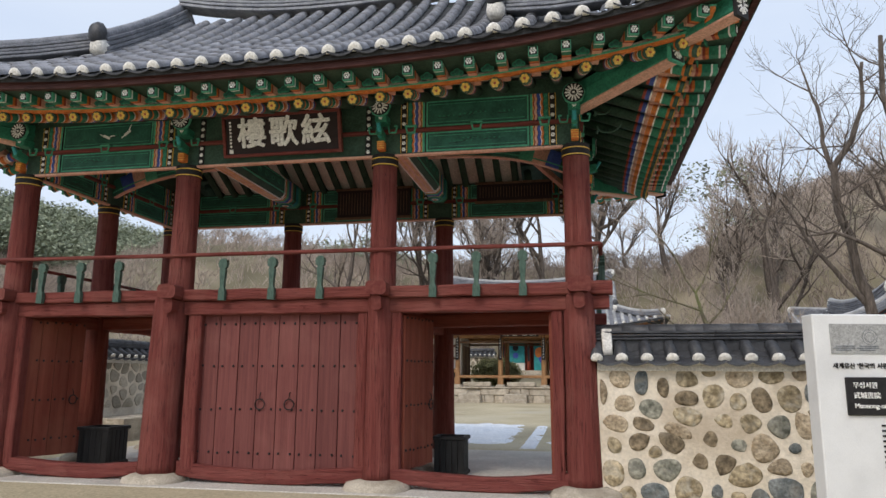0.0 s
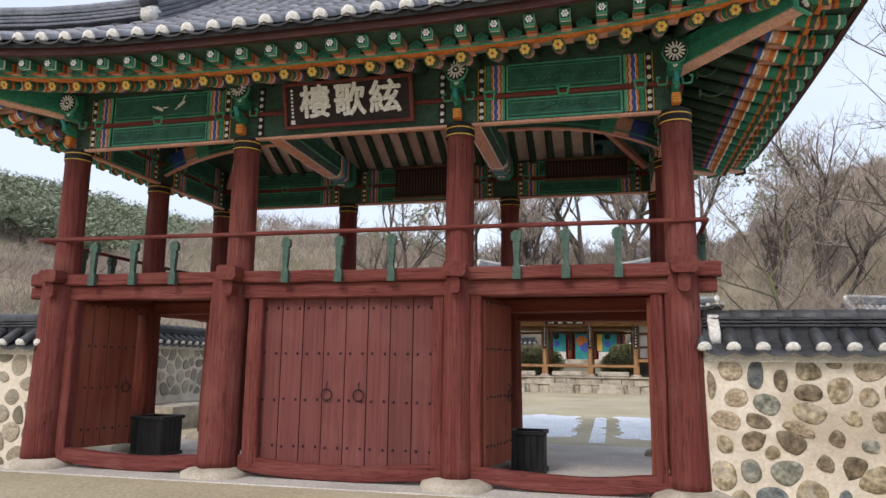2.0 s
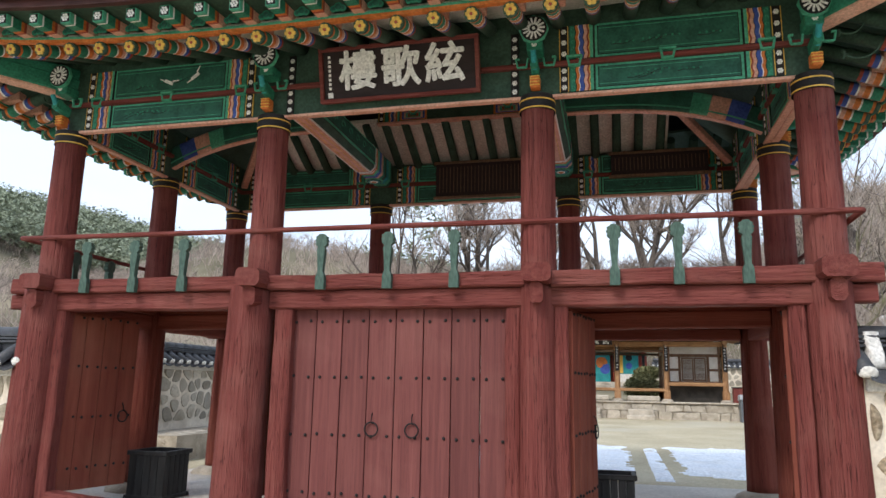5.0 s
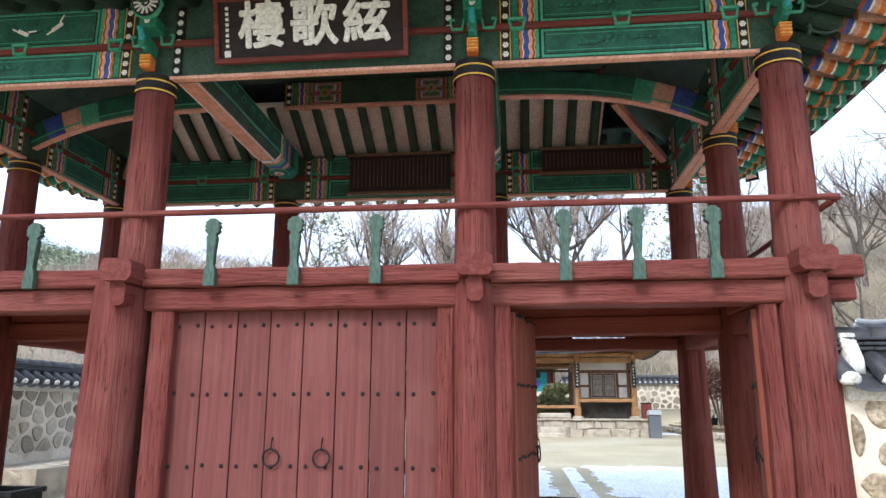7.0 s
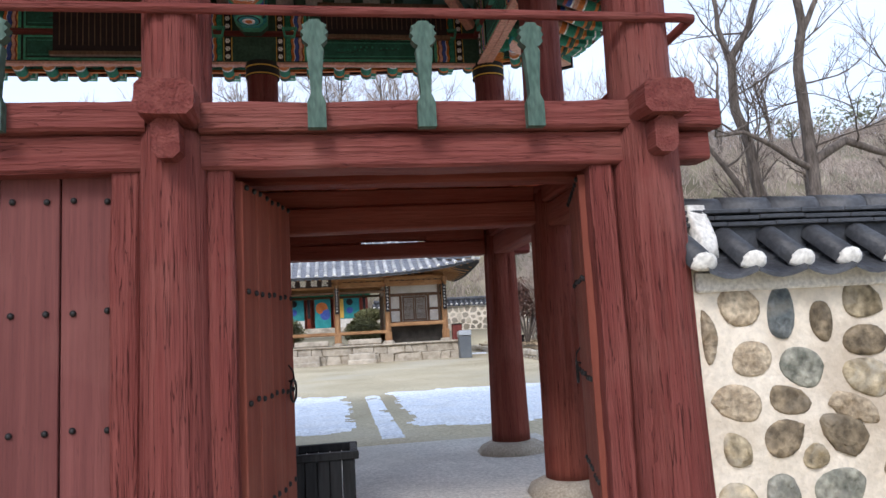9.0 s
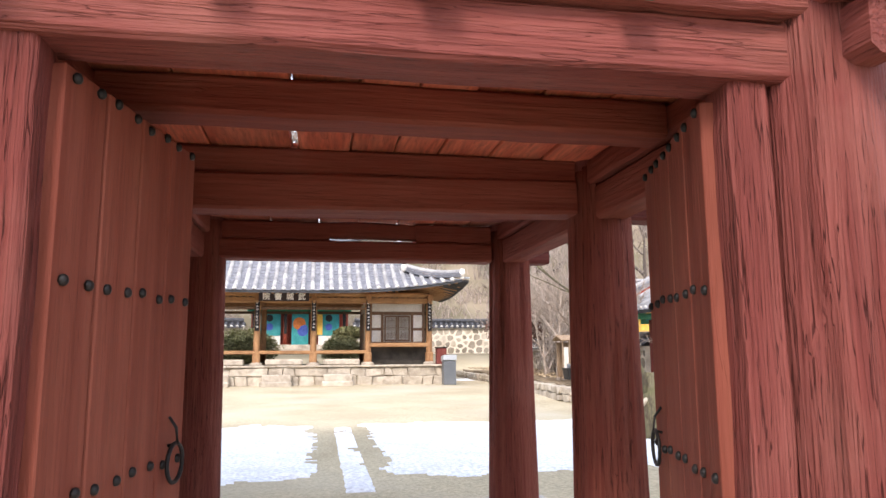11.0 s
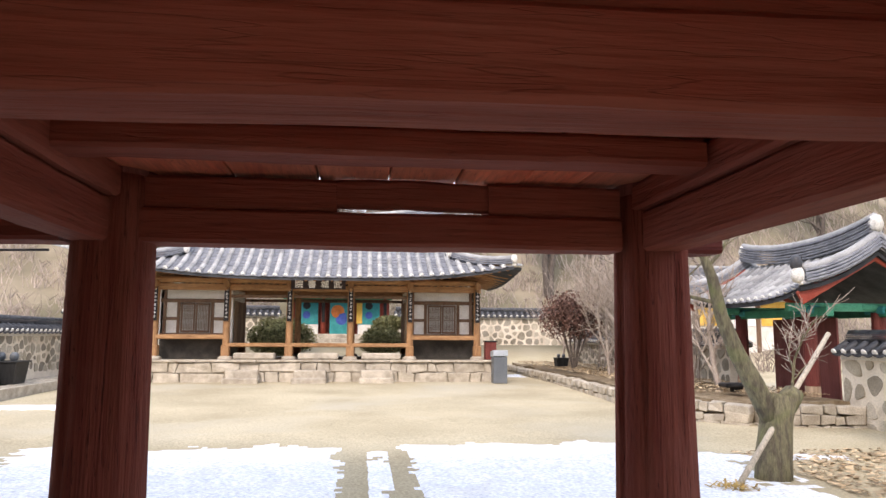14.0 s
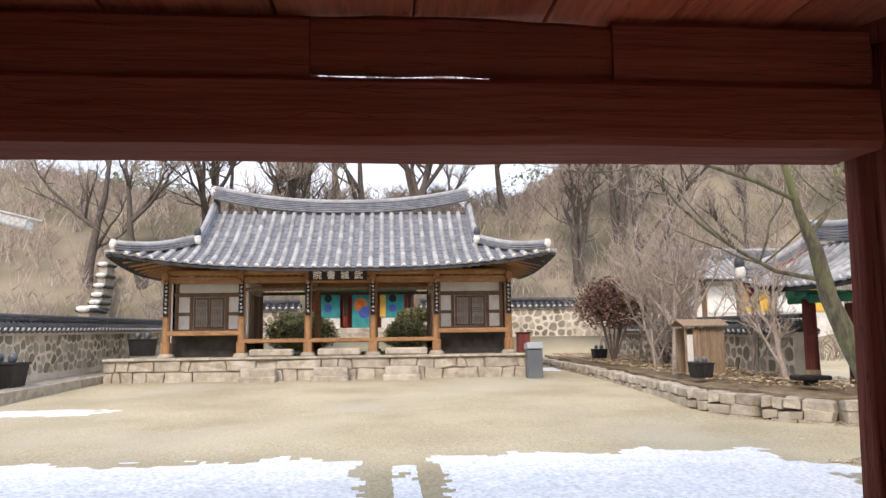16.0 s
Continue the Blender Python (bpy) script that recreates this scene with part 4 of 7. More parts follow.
for right in (True, False):
    for i in range(26):
        y = RY0 + 0.05 + (RY1 - RY0 - 0.1) * i / 25
        vm = max(0.05, min(1.0, min(y - RY0 + 0.1, RY1 - y + 0.1) / (abs((RX1 - GX1) if right else (GX0 - RX0)))))
        for k in range(6):
            p, q = side_point(y, vm * k / 6, right), side_point(y, vm * (k + 1) / 6, right)
            half_tile((q - p).length + 0.02, 0.088, 0.074, far_tiles, frame_along(p, q))
        share("lime_stop", STOP, roof, frame_along(side_point(y, 0, right), side_point(y, 0.1, right)))
tagged(gp("cover_tiles", far_tiles, "tile"), kind="stuff")


def ridge_stack(pts, w, h, layers, name="ridge"):
    """A ridge of stacked flat tiles with a round cover course along the points."""
    b = bmesh.new()
    for k in range(layers):
        ww = w * (1 - 0.25 * k / layers) + (0.02 if k % 2 else 0)
        for p, q in zip(pts, pts[1:]):
            beam(p + Vector((0, 0, h * (k + 0.5) / layers)), q + Vector((0, 0, h * (k + 0.5) / layers)), ww, h / layers * 0.72, 0.004, 2, 0.008, k, 0, b)
    tagged(gp(name, b, "tile"), kind="stuff")
    b = bmesh.new()
    tube([p + Vector((0, 0, h + 0.03)) for p in pts], 0.075, 0.075, 10, b)
    gp("ridge_cover", b, "tile", smooth=True)


def end_stop(p, dx, dy):
    gp("ridge_end_tile", rock((p.x + dx * 0.08, p.y + dy * 0.08, p.z + 0.33), 0.10 + 0.03 * abs(dy), 0.10 + 0.03 * abs(dx), 0.17, 3, 0.1, 2, 0.95), "cap_tile", "dark round ridge-end tile", True)
    gp("ridge_plaster", rock((p.x, p.y, p.z + 0.14), 0.13, 0.13, 0.15, 5, 0.12, 2, 0.9), "cap", "white lime plaster at the ridge end", True)


ridge_stack([Vector((GX0 + (GX1 - GX0) * i / 12, RIDGE_Y, RIDGE_Z + 0.32 * abs(2 * i / 12 - 1) ** 2.2)) for i in range(13)], 0.34, 0.5, 7)
for gx in (GX0, GX1):
    for front in (True, False):
        pts = [roof_point(gx, 0.44 + 0.56 * i / 8, front) + Vector((0, 0, 0.05)) for i in range(9)]
        ridge_stack(pts, 0.26, 0.30, 4, "gable_ridge")
        end_stop(pts[0], 0, -1 if front else 1)
        ex = RX0 - 0.05 if gx == GX0 else RX1 + 0.05
        c = roof_point(ex, 0.02, front)
        hp = [c.lerp(pts[1], i / 7) + Vector((0, 0, 0.05 - 0.16 * math.sin(math.pi * i / 7))) for i in range(8)]
        ridge_stack(hp, 0.24, 0.22, 4, "hip_ridge")
        end_stop(hp[0], -0.7 if gx == GX0 else 0.7, -0.7 if front else 0.7)
    gp("gable_wall", bm_at(beam((gx, 10.1, 6.1), (gx, 12.75, 6.1), 0.06, 1.2, 0, 2), Matrix.Identity(4)), "red_z")

# ---- rafters and eave boards ----
def bar_mesh(name, secs, r, sides, square=False):
    """A bar along local -y made of painted lengths; secs: (length, material key)."""
    b = bmesh.new()
    keys = []
    y = 0.0
    a0 = math.pi / 4 if square else 0
    def ring(yy, rr):
        return [b.verts.new((rr * math.cos(a0 + 2 * math.pi * j / sides), yy, rr * math.sin(a0 + 2 * math.pi * j / sides))) for j in range(sides)]
    prev = ring(0, r)
    b.faces.new(prev)
    if secs[0][1] not in keys:
        keys.append(secs[0][1])
    for ln, key in secs:
        if key not in keys:
            keys.append(key)
        nxt = ring(y - ln, r)
        st = prev
        for j in range(sides):
            f = b.faces.new((st[j], nxt[j], nxt[(j + 1) % sides], st[(j + 1) % sides]))
            f.material_index = keys.index(key)
            f.smooth = not square
        prev, y = nxt, y - ln
    f = b.faces.new(prev[::-1])
    f.material_index = keys.index(secs[-1][1])
    bmesh.ops.recalc_face_normals(b, faces=b.faces[:])
    me = bpy.data.meshes.new(name)
    b.to_mesh(me)
    b.free()
    for k in keys:
        me.materials.append(M[k])
    return me


ROUND = bar_mesh("rafter", [(0.85, "green_d"), (0.035, "red_b"), (0.05, "blue"), (0.02, "white"), (0.05, "peach"), (0.06, "orange"), (0.02, "white"), (0.10, "green_m"), (0.03, "orange"), (0.05, "green_d")], 0.066, 12)
SQUARE = bar_mesh("flying_rafter", [(0.40, "peach"), (0.03, "red_b"), (0.035, "orange"), (0.10, "green_m"), (0.02, "white"), (0.05, "green_l")], 0.072, 4, True)
b = bmesh.new()
for j in range(6):
    a = j * math.pi / 3
    disc((0.033 * math.cos(a), 0, 0.033 * math.sin(a)), 0.020, (0, 1, 0), 0.012, 8, b)
YFLOWER = mesh_of("rafter_flower", b, M["yellow"])
b = disc((0, -0.004, 0), 0.014, (0, 1, 0), 0.012, 8)
YCORE = mesh_of("flower_heart", b, M["red_b"])
b = bmesh.new()
for j in range(6):
    a = j * math.pi / 3
    disc((0.026 * math.cos(a), 0, 0.026 * math.sin(a)), 0.0125, (0, 1, 0), 0.008, 7, b)
disc((0, -0.001, 0), 0.009, (0, 1, 0), 0.008, 7, b)
WFLOWER = mesh_of("rafter_blossom", b, M["white"])
WFIELD = mesh_of("rafter_tip", box(-0.042, 0.042, -0.004, 0.004, -0.042, 0.042), M["ink"])


b = bmesh.new()
for dx, dz, r_ in ((0, 0.012, 0.042), (-0.045, -0.004, 0.03), (0.045, -0.004, 0.03)):
    disc((dx, 0, dz), r_, (0, 1, 0), 0.014, 12, b)
CLOUD = mesh_of("cloud_board", b, M["green_m"])
b = bmesh.new()
for dx, dz, r_ in ((0, 0.012, 0.026), (-0.045, -0.004, 0.016), (0.045, -0.004, 0.016)):
    disc((dx, -0.006, dz), r_, (0, 1, 0), 0.012, 12, b)
CLOUD_IN = mesh_of("cloud_heart", b, M["green_f"])


def eave_xyz(side, u, out, down):
    """A point under the eave: u from -1 to 1 along the side, out metres in from the tile edge, down metres below it."""
    lift, ou = eave_lift(u), eave_out(u)
    if side in ("front", "back"):
        x = (RX0 + RX1) / 2 + u * (RX1 - RX0) / 2
        y = (RY0 - ou + out) if side == "front" else (RY1 + ou - out)
        return Vector((x, y, 4.86 + lift - down))
    y = (RY0 + RY1) / 2 + u * (RY1 - RY0) / 2
    x = (RX1 + ou - out) if side == "right" else (RX0 - ou + out)
    return Vector((x, y, 4.86 + lift - down))


YAW = {"front": 0, "right": 90, "back": 180, "left": -90}
for side, count in (("front", 31), ("back", 31), ("right", 20), ("left", 20)):
    umax = 0.90 if side in ("front", "back") else 0.86
    for i in range(count):
        u = -umax + 2 * umax * i / (count - 1)
        fan = 34 * max(0, (abs(u) - 0.68) / 0.3) * (1 if u > 0 else -1)
        if side in ("back", "left"):
            fan = -fan
        yaw = YAW[side] + fan
        p = eave_xyz(side, u, 0.52, 0.34)
        rot = Matrix.Rotation(radians(yaw), 4, "Z") @ Matrix.Rotation(radians(20), 4, "X")
        m = Matrix.Translation(p) @ rot
        r = share("rafter", ROUND, gate, m @ Matrix.Translation((0, 1.265, 0)))
        share("rafter_flower", YFLOWER, gate, m @ Matrix.Translation((0, -0.006, 0)))
        share("flower_heart", YCORE, gate, m @ Matrix.Translation((0, -0.006, 0)))
        p = eave_xyz(side, u * 1.035, 0.17, 0.205)
        rot = Matrix.Rotation(radians(yaw), 4, "Z") @ Matrix.Rotation(radians(4), 4, "X")
        m = Matrix.Translation(p) @ rot
        share("flying_rafter", SQUARE, gate, m @ Matrix.Translation((0, 0.635, 0)))
        share("rafter_tip", WFIELD, gate, m @ Matrix.Translation((0, -0.002, 0)))
        share("rafter_blossom", WFLOWER, gate, m @ Matrix.Translation((0, -0.008, 0)))
        if i < count - 1:
            p = eave_xyz(side, (u + umax / (count - 1)) * 1.035, 0.42, 0.205)
            share("cloud_board", CLOUD, gate, Matrix.Translation(p) @ rot)
            share("cloud_heart", CLOUD_IN, gate, Matrix.Translation(p) @ rot)


def eave_strip(side, o0, o1, d0, d1, key, name, n=36):
    b = bmesh.new()
    rows = []
    for i in range(n + 1):
        u = -1 + 2 * i / n
        rows.append([b.verts.new(eave_xyz(side, u * k, o, d)) for o, d, k in ((o0, d0, 1), (o1, d0, 1), (o1, d1, 1), (o0, d1, 1))])
    for a, c in zip(rows, rows[1:]):
        for j in range(4):
            b.faces.new((a[j], a[(j + 1) % 4], c[(j + 1) % 4], c[j]))
    b.faces.new(rows[0][::-1])
    b.faces.new(rows[-1])
    bmesh.ops.recalc_face_normals(b, faces=b.faces[:])
    gp(name, b, key)


for side in YAW:
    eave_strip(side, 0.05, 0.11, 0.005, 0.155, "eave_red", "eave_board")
    eave_strip(side, 0.09, 0.62, 0.10, 0.13, "green_d", "eave_soffit")
    eave_strip(side, 0.50, 0.55, 0.248, 0.28, "orange", "eave_line")
    eave_strip(side, 0.49, 0.56, 0.226, 0.248, "green_l", "eave_line")
    b = sheet(lambda u, v: eave_xyz(side, u * (1 - 0.17 * v), 0.54 + 1.15 * v, 0.18 - 0.42 * v), [-1 + 2 * i / 30 for i in range(31)], [0, 0.5, 1], 0.03)
    gp("rafter_soffit", b, "green_d" if side != "front" else "plaster")
# hip rafters
for cx, cy, sx, sy in ((RX1, RY0, 1, -1), (RX0, RY0, -1, -1), (RX1, RY1, 1, 1), (RX0, RY1, -1, 1)):
    inner = Vector((CX[3] if sx > 0 else CX[0], CY[0] if sy < 0 else CY[2], 4.80))
    tip = Vector((cx - sx * 0.05, cy - sy * 0.0, 5.02))
    gp("hip_rafter", beam(inner, tip, 0.17, 0.20, 0.004, 8, 0.02), "green_m")
    gp("hip_soffit", beam(inner - Vector((0, 0, 0.11)), tip - Vector((0, 0, 0.11)), 0.16, 0.03, 0.002, 8, 0.005), "peach")
    d = (tip - inner).normalized()
    ang = math.atan2(d.y, d.x)
    m = Matrix.Translation(tip) @ Matrix.Rotation(ang + math.pi / 2, 4, "Z")
    gp("hip_tip", bm_at(box(-0.10, 0.10, -0.02, 0.02, -0.16, 0.13), m), "ink")
    b = bmesh.new()
    for j in range(12):
        a = j * math.pi / 6
        q = Matrix.Translation((0.055 * math.cos(a), -0.024, -0.015 + 0.08 * math.sin(a))) @ Matrix.Rotation(-a, 4, "Y")
        box(-0.034, 0.034, -0.004, 0.004, -0.010, 0.010, 0, b, q)
    gp("hip_flower", bm_at(b, m), "white")
    mid = inner.lerp(tip, 0.66) - Vector((0, 0, 0.12))
    low = inner - Vector((0, 0, 0.12))
    gp("hip_rafter", beam(low, mid, 0.19, 0.2, 0.004, 8, 0.02), "green_m")
    gp("hip_soffit", beam(low - Vector((0, 0, 0.108)), mid - Vector((0, 0, 0.108)), 0.17, 0.03, 0.002, 8, 0.005), "peach")
    m = Matrix.Translation(mid) @ Matrix.Rotation(ang + math.pi / 2, 4, "Z")
    gp("hip_tip", bm_at(box(-0.12, 0.12, -0.02, 0.02, -0.15, 0.15), m), "green_l")
    gp("hip_tip", bm_at(box(-0.1, 0.1, -0.026, 0.02, -0.13, 0.13), m), "ink")
    b = bmesh.new()
    for j in range(14):
        a = j * math.pi / 7
        q = Matrix.Translation((0.055 * math.cos(a), -0.03, 0.075 * math.sin(a))) @ Matrix.Rotation(-a, 4, "Y")
        box(-0.034, 0.034, -0.004, 0.004, -0.009, 0.009, 0, b, q)
    gp("hip_flower", bm_at(b, m), "white")
# inside of the roof: plaster between round rafters
for y0, y1 in ((9.4, 11.1), (13.15, 12.25)):
    b = bmesh.new()
    zl, zh = (4.93, 5.62) if y0 < 11 else (4.77, 5.19)
    vs = [b.verts.new(c) for c in ((-7.0, y0, zl), (-1.15, y0, zl), (-1.15, y1, zh), (-7.0, y1, zh))]
    vs2 = [b.verts.new(v.co + Vector((0, 0, 0.05))) for v in vs]
    b.faces.new(vs)
    b.faces.new(vs2[::-1])
    for j in range(4):
        b.faces.new((vs[j], vs2[j], vs2[(j + 1) % 4], vs[(j + 1) % 4]))
    bmesh.ops.recalc_face_normals(b, faces=b.faces[:])
    gp("ceiling_plaster", b, "plaster")
    for i in range(20):
        x = -6.9 + i * 5.65 / 19
        gp("inner_rafter", tube([(x, y0 + (0.1 if y0 < 11 else -0.08), zl - 0.01), (x, y0 + (0.16 if y0 < 11 else -0.14), zl - 0.015), (x, y1, zh - 0.045)], 0.066, 0.058, 10), "green_d", smooth=True)
gp("ceiling_panel", box(-7.0, -1.15, 11.35, 12.24, 5.5, 5.55), "green_d")
for x0, x1 in ((-7.0, -7.85), (-1.15, -0.24)):
    b = bmesh.new()
    low = [b.verts.new(c) for c in ((x1, 9.35, 4.82), (x0, 9.35, 5.55), (x0, 13.15, 5.55), (x1, 13.15, 4.82))]
    top = [b.verts.new(v.co + Vector((0, 0, 0.04))) for v in low]
    b.faces.new(low)
    b.faces.new(top[::-1])
    for k in range(4):
        b.faces.new((low[k], top[k], top[(k + 1) % 4], low[(k + 1) % 4]))
    bmesh.ops.recalc_face_normals(b, faces=b.faces[:])
    gp("ceiling_panel", b, "green_d")
    e = 1 if x1 > x0 else -1
    gp("corner_strut", beam((x0 + e * 0.1, 12.25, 5.05), (x1 - e * 0.1, 13.0, 4.55), 0.1, 0.09, 0.002, 4, 0.01), "peach")

# ---- ground ----
def hill(x, y):
    """Height of the land: level forecourt, gently rising court, wooded hills all round."""
    z = 0.05 - 0.2 * smoothstep(8.6, 4.0, y) + 0.22 * smoothstep(15, 32, y)
    r = math.hypot(x + 3, (y - 18) * 0.85)
    z += 1.0 * smoothstep(38.6, 42.0, y)
    back = max(0.0, y - 44 - 0.06 * abs(x + 3))
    z += 9.6 * smoothstep(0, 20, back) * smoothstep(60, 24, abs(x + 3))
    z += 6 * smoothstep(14, 40, abs(x + 2)) * smoothstep(20, 45, y)
    z += 7.5 * smoothstep(6, 26, x) * smoothstep(50, 84, y)
    z += 26 * (0.4 + 0.6 * smoothstep(18, 80, abs(x + 3))) * smoothstep(45, 150, r) * (0.75 + 0.35 * noise.noise(Vector((x * 0.012, y * 0.012, 4))))
    z += 22 * (0.3 + 0.7 * smoothstep(18, 120, abs(x + 3))) * smoothstep(150, 420, r)
    z += 7 * smoothstep(45, 110, -x - 0.15 * y)
    if r > 34:
        z += 1.2 * noise.noise(Vector((x * 0.06, y * 0.06, 0))) * smoothstep(34, 60, r)
    if y < 0:
        z = z * smoothstep(-60, -5, y) * 0.3 - 0.15 + 14 * smoothstep(60, 200, -y)
    return z


def axis(lo, hi, fine0, fine1, step):
    out, v = [], fine0
    while v <= fine1 + 1e-6:
        out.append(v)
        v += step
    d, v = step, fine1
    while v < hi:
        d *= 1.22
        v = min(hi, v + d)
        out.append(v)
    d, v = step, fine0
    while v > lo:
        d *= 1.22
        v = max(lo, v - d)
        out.insert(0, v)
    return out


gx, gy = axis(-1500, 1500, -16, 14, 0.5), axis(-1500, 1500, 0, 48, 0.5)
verts = [(x, y, hill(x, y)) for x in gx for y in gy]
nyy = len(gy)
faces = [(i * nyy + j, (i + 1) * nyy + j, (i + 1) * nyy + j + 1, i * nyy + j + 1) for i in range(len(gx) - 1) for j in range(nyy - 1)]
me = bpy.data.meshes.new("ground")
me.from_pydata(verts, [], faces)
me.shade_smooth()
gm = mat("sandy_court_soil", (0.40, 0.338, 0.222), (0.53, 0.46, 0.315), 0.45, 0.95, 0.35, fine=30, stain=(0.50, 0.46, 0.36), stain_amt=0.7)
nt = gm.node_tree
bs = nt.nodes["Principled BSDF"]
base_link = bs.inputs["Base Color"].links[0].from_socket
tc = nt.nodes.new("ShaderNodeTexCoord")
hn = nt.nodes.new("ShaderNodeTexNoise")
hn.inputs["Scale"].default_value, hn.inputs["Detail"].default_value = 0.18, 8.0
nt.links.new(tc.outputs["Object"], hn.inputs["Vector"])
hr = nt.nodes.new("ShaderNodeValToRGB")
e = hr.color_ramp.elements
e[0].position, e[0].color = 0.35, (0.125, 0.11, 0.07, 1)
e[1].position, e[1].color = 0.62, (0.31, 0.26, 0.185, 1)
e2 = e.new(0.5)
e2.color = (0.20, 0.175, 0.115, 1)
nt.links.new(hn.outputs["Fac"], hr.inputs["Fac"])
sep = nt.nodes.new("ShaderNodeSeparateXYZ")
nt.links.new(tc.outputs["Object"], sep.inputs[0])
mr = nt.nodes.new("ShaderNodeMapRange")
mr.inputs["From Min"].default_value, mr.inputs["From Max"].default_value = 0.6, 1.2
nt.links.new(sep.outputs["Z"], mr.inputs["Value"])
mx = nt.nodes.new("ShaderNodeMixRGB")
nt.links.new(mr.outputs["Result"], mx.inputs[0])
nt.links.new(base_link, mx.inputs[1])
nt.links.new(hr.outputs["Color"], mx.inputs[2])
nt.links.new(mx.outputs["Color"], bs.inputs["Base Color"])
me.materials.append(gm)
ground = new("ground", me)
tagged(ground, "bare sandy courtyard soil rising into brown winter hills", "ground", kind="structure")


slab = box(-8.5, 0.4, 8.95, 14.1, -0.2, 0.062, 0.01)
solid("passage_slab", slab, mat("pale_concrete", (0.50, 0.475, 0.43), (0.62, 0.59, 0.53), 1.2, 0.9, 0.2, stain=(0.42, 0.38, 0.32), stain_amt=0.5), "pale worn concrete slab under the pavilion", "floor", kind="structure")


# ---- masonry ----
def cells(w, h, size, rng, squash=1.0):
    """Rounded stone outlines that fill a w by h field: relaxed seeds, then shrunk neighbour cells."""
    nx, ny = max(1, round(w / size)), max(1, round(h / (size * squash)))
    pts = []
    for j in range(ny):
        for i in range(nx):
            pts.append(((i + 0.5 + (0.25 if j % 2 else -0.25) + rng.uniform(-0.42, 0.42)) * w / nx, (j + 0.5 + rng.uniform(-0.42, 0.42)) * h / ny))
    out = []
    for px, py in pts:
        poly = [(0, 0), (w, 0), (w, h), (0, h)]
        near = sorted(pts, key=lambda q: (q[0] - px) ** 2 + (q[1] - py) ** 2)[1:11]
        for qx, qy in near:
            dx, dy = qx - px, qy - py
            c = (qx * qx + qy * qy - px * px - py * py) / 2
            nxt = []
            for a, b in zip(poly, poly[1:] + poly[:1]):
                fa, fb = a[0] * dx + a[1] * dy - c, b[0] * dx + b[1] * dy - c
                if fa <= 0:
                    nxt.append(a)
                if (fa < 0) != (fb < 0) and abs(fa - fb) > 1e-9:
                    t = fa / (fa - fb)
                    nxt.append((a[0] + (b[0] - a[0]) * t, a[1] + (b[1] - a[1]) * t))
            poly = nxt
            if len(poly) < 3:
                break
        if len(poly) < 3:
            continue
        cx, cy = sum(p[0] for p in poly) / len(poly), sum(p[1] for p in poly) / len(poly)
        out.append((cx, cy, poly))
    return out


def stone_shape(cx, cy, poly, shrink, rng, depth, coarse=False):
    """A domed stone in local x, z with its face towards -y."""
    pts = [(cx + (x - cx) * shrink, cy + (y - cy) * shrink) for x, y in poly]
    for _ in range(1 if coarse else 2):
        sm = []
        for a, b in zip(pts, pts[1:] + pts[:1]):
            sm += [(a[0] * 0.75 + b[0] * 0.25, a[1] * 0.75 + b[1] * 0.25), (a[0] * 0.25 + b[0] * 0.75, a[1] * 0.25 + b[1] * 0.75)]
        pts = sm
    if not coarse:
        rx, rz = max(abs(x - cx) for x, _ in pts), max(abs(z - cy) for _, z in pts)
        soft_pts = []
        for x, z in pts:
            a = math.atan2((z - cy) / rz, (x - cx) / rx)
            e = 0.95 + 0.05 * math.sin(3 * a + cx * 9)
            soft_pts.append((x * 0.5 + 0.5 * (cx + rx * e * math.cos(a)), z * 0.5 + 0.5 * (cy + rz * e * math.sin(a))))
        pts = soft_pts
    b = bmesh.new()
    levels = ((1.0, 0.03), (1.0, -depth * 0.35), (0.9, -depth * 0.85), (0.55, -depth)) if not coarse else ((1.0, 0.02), (0.93, -depth * 0.8))
    rings = []
    for k, y in levels:
        rings.append([b.verts.new((cx + (x - cx) * k, y + (rng.uniform(-0.35, 0.35) * depth if y < 0 else 0), cy + (z - cy) * k)) for x, z in pts])
    n = len(pts)
    for r0, r1 in zip(rings, rings[1:]):
        for j in range(n):
            b.faces.new((r0[j], r0[(j + 1) % n], r1[(j + 1) % n], r1[j]))
    b.faces.new(rings[-1])
    bmesh.ops.recalc_face_normals(b, faces=b.faces[:])
    return b


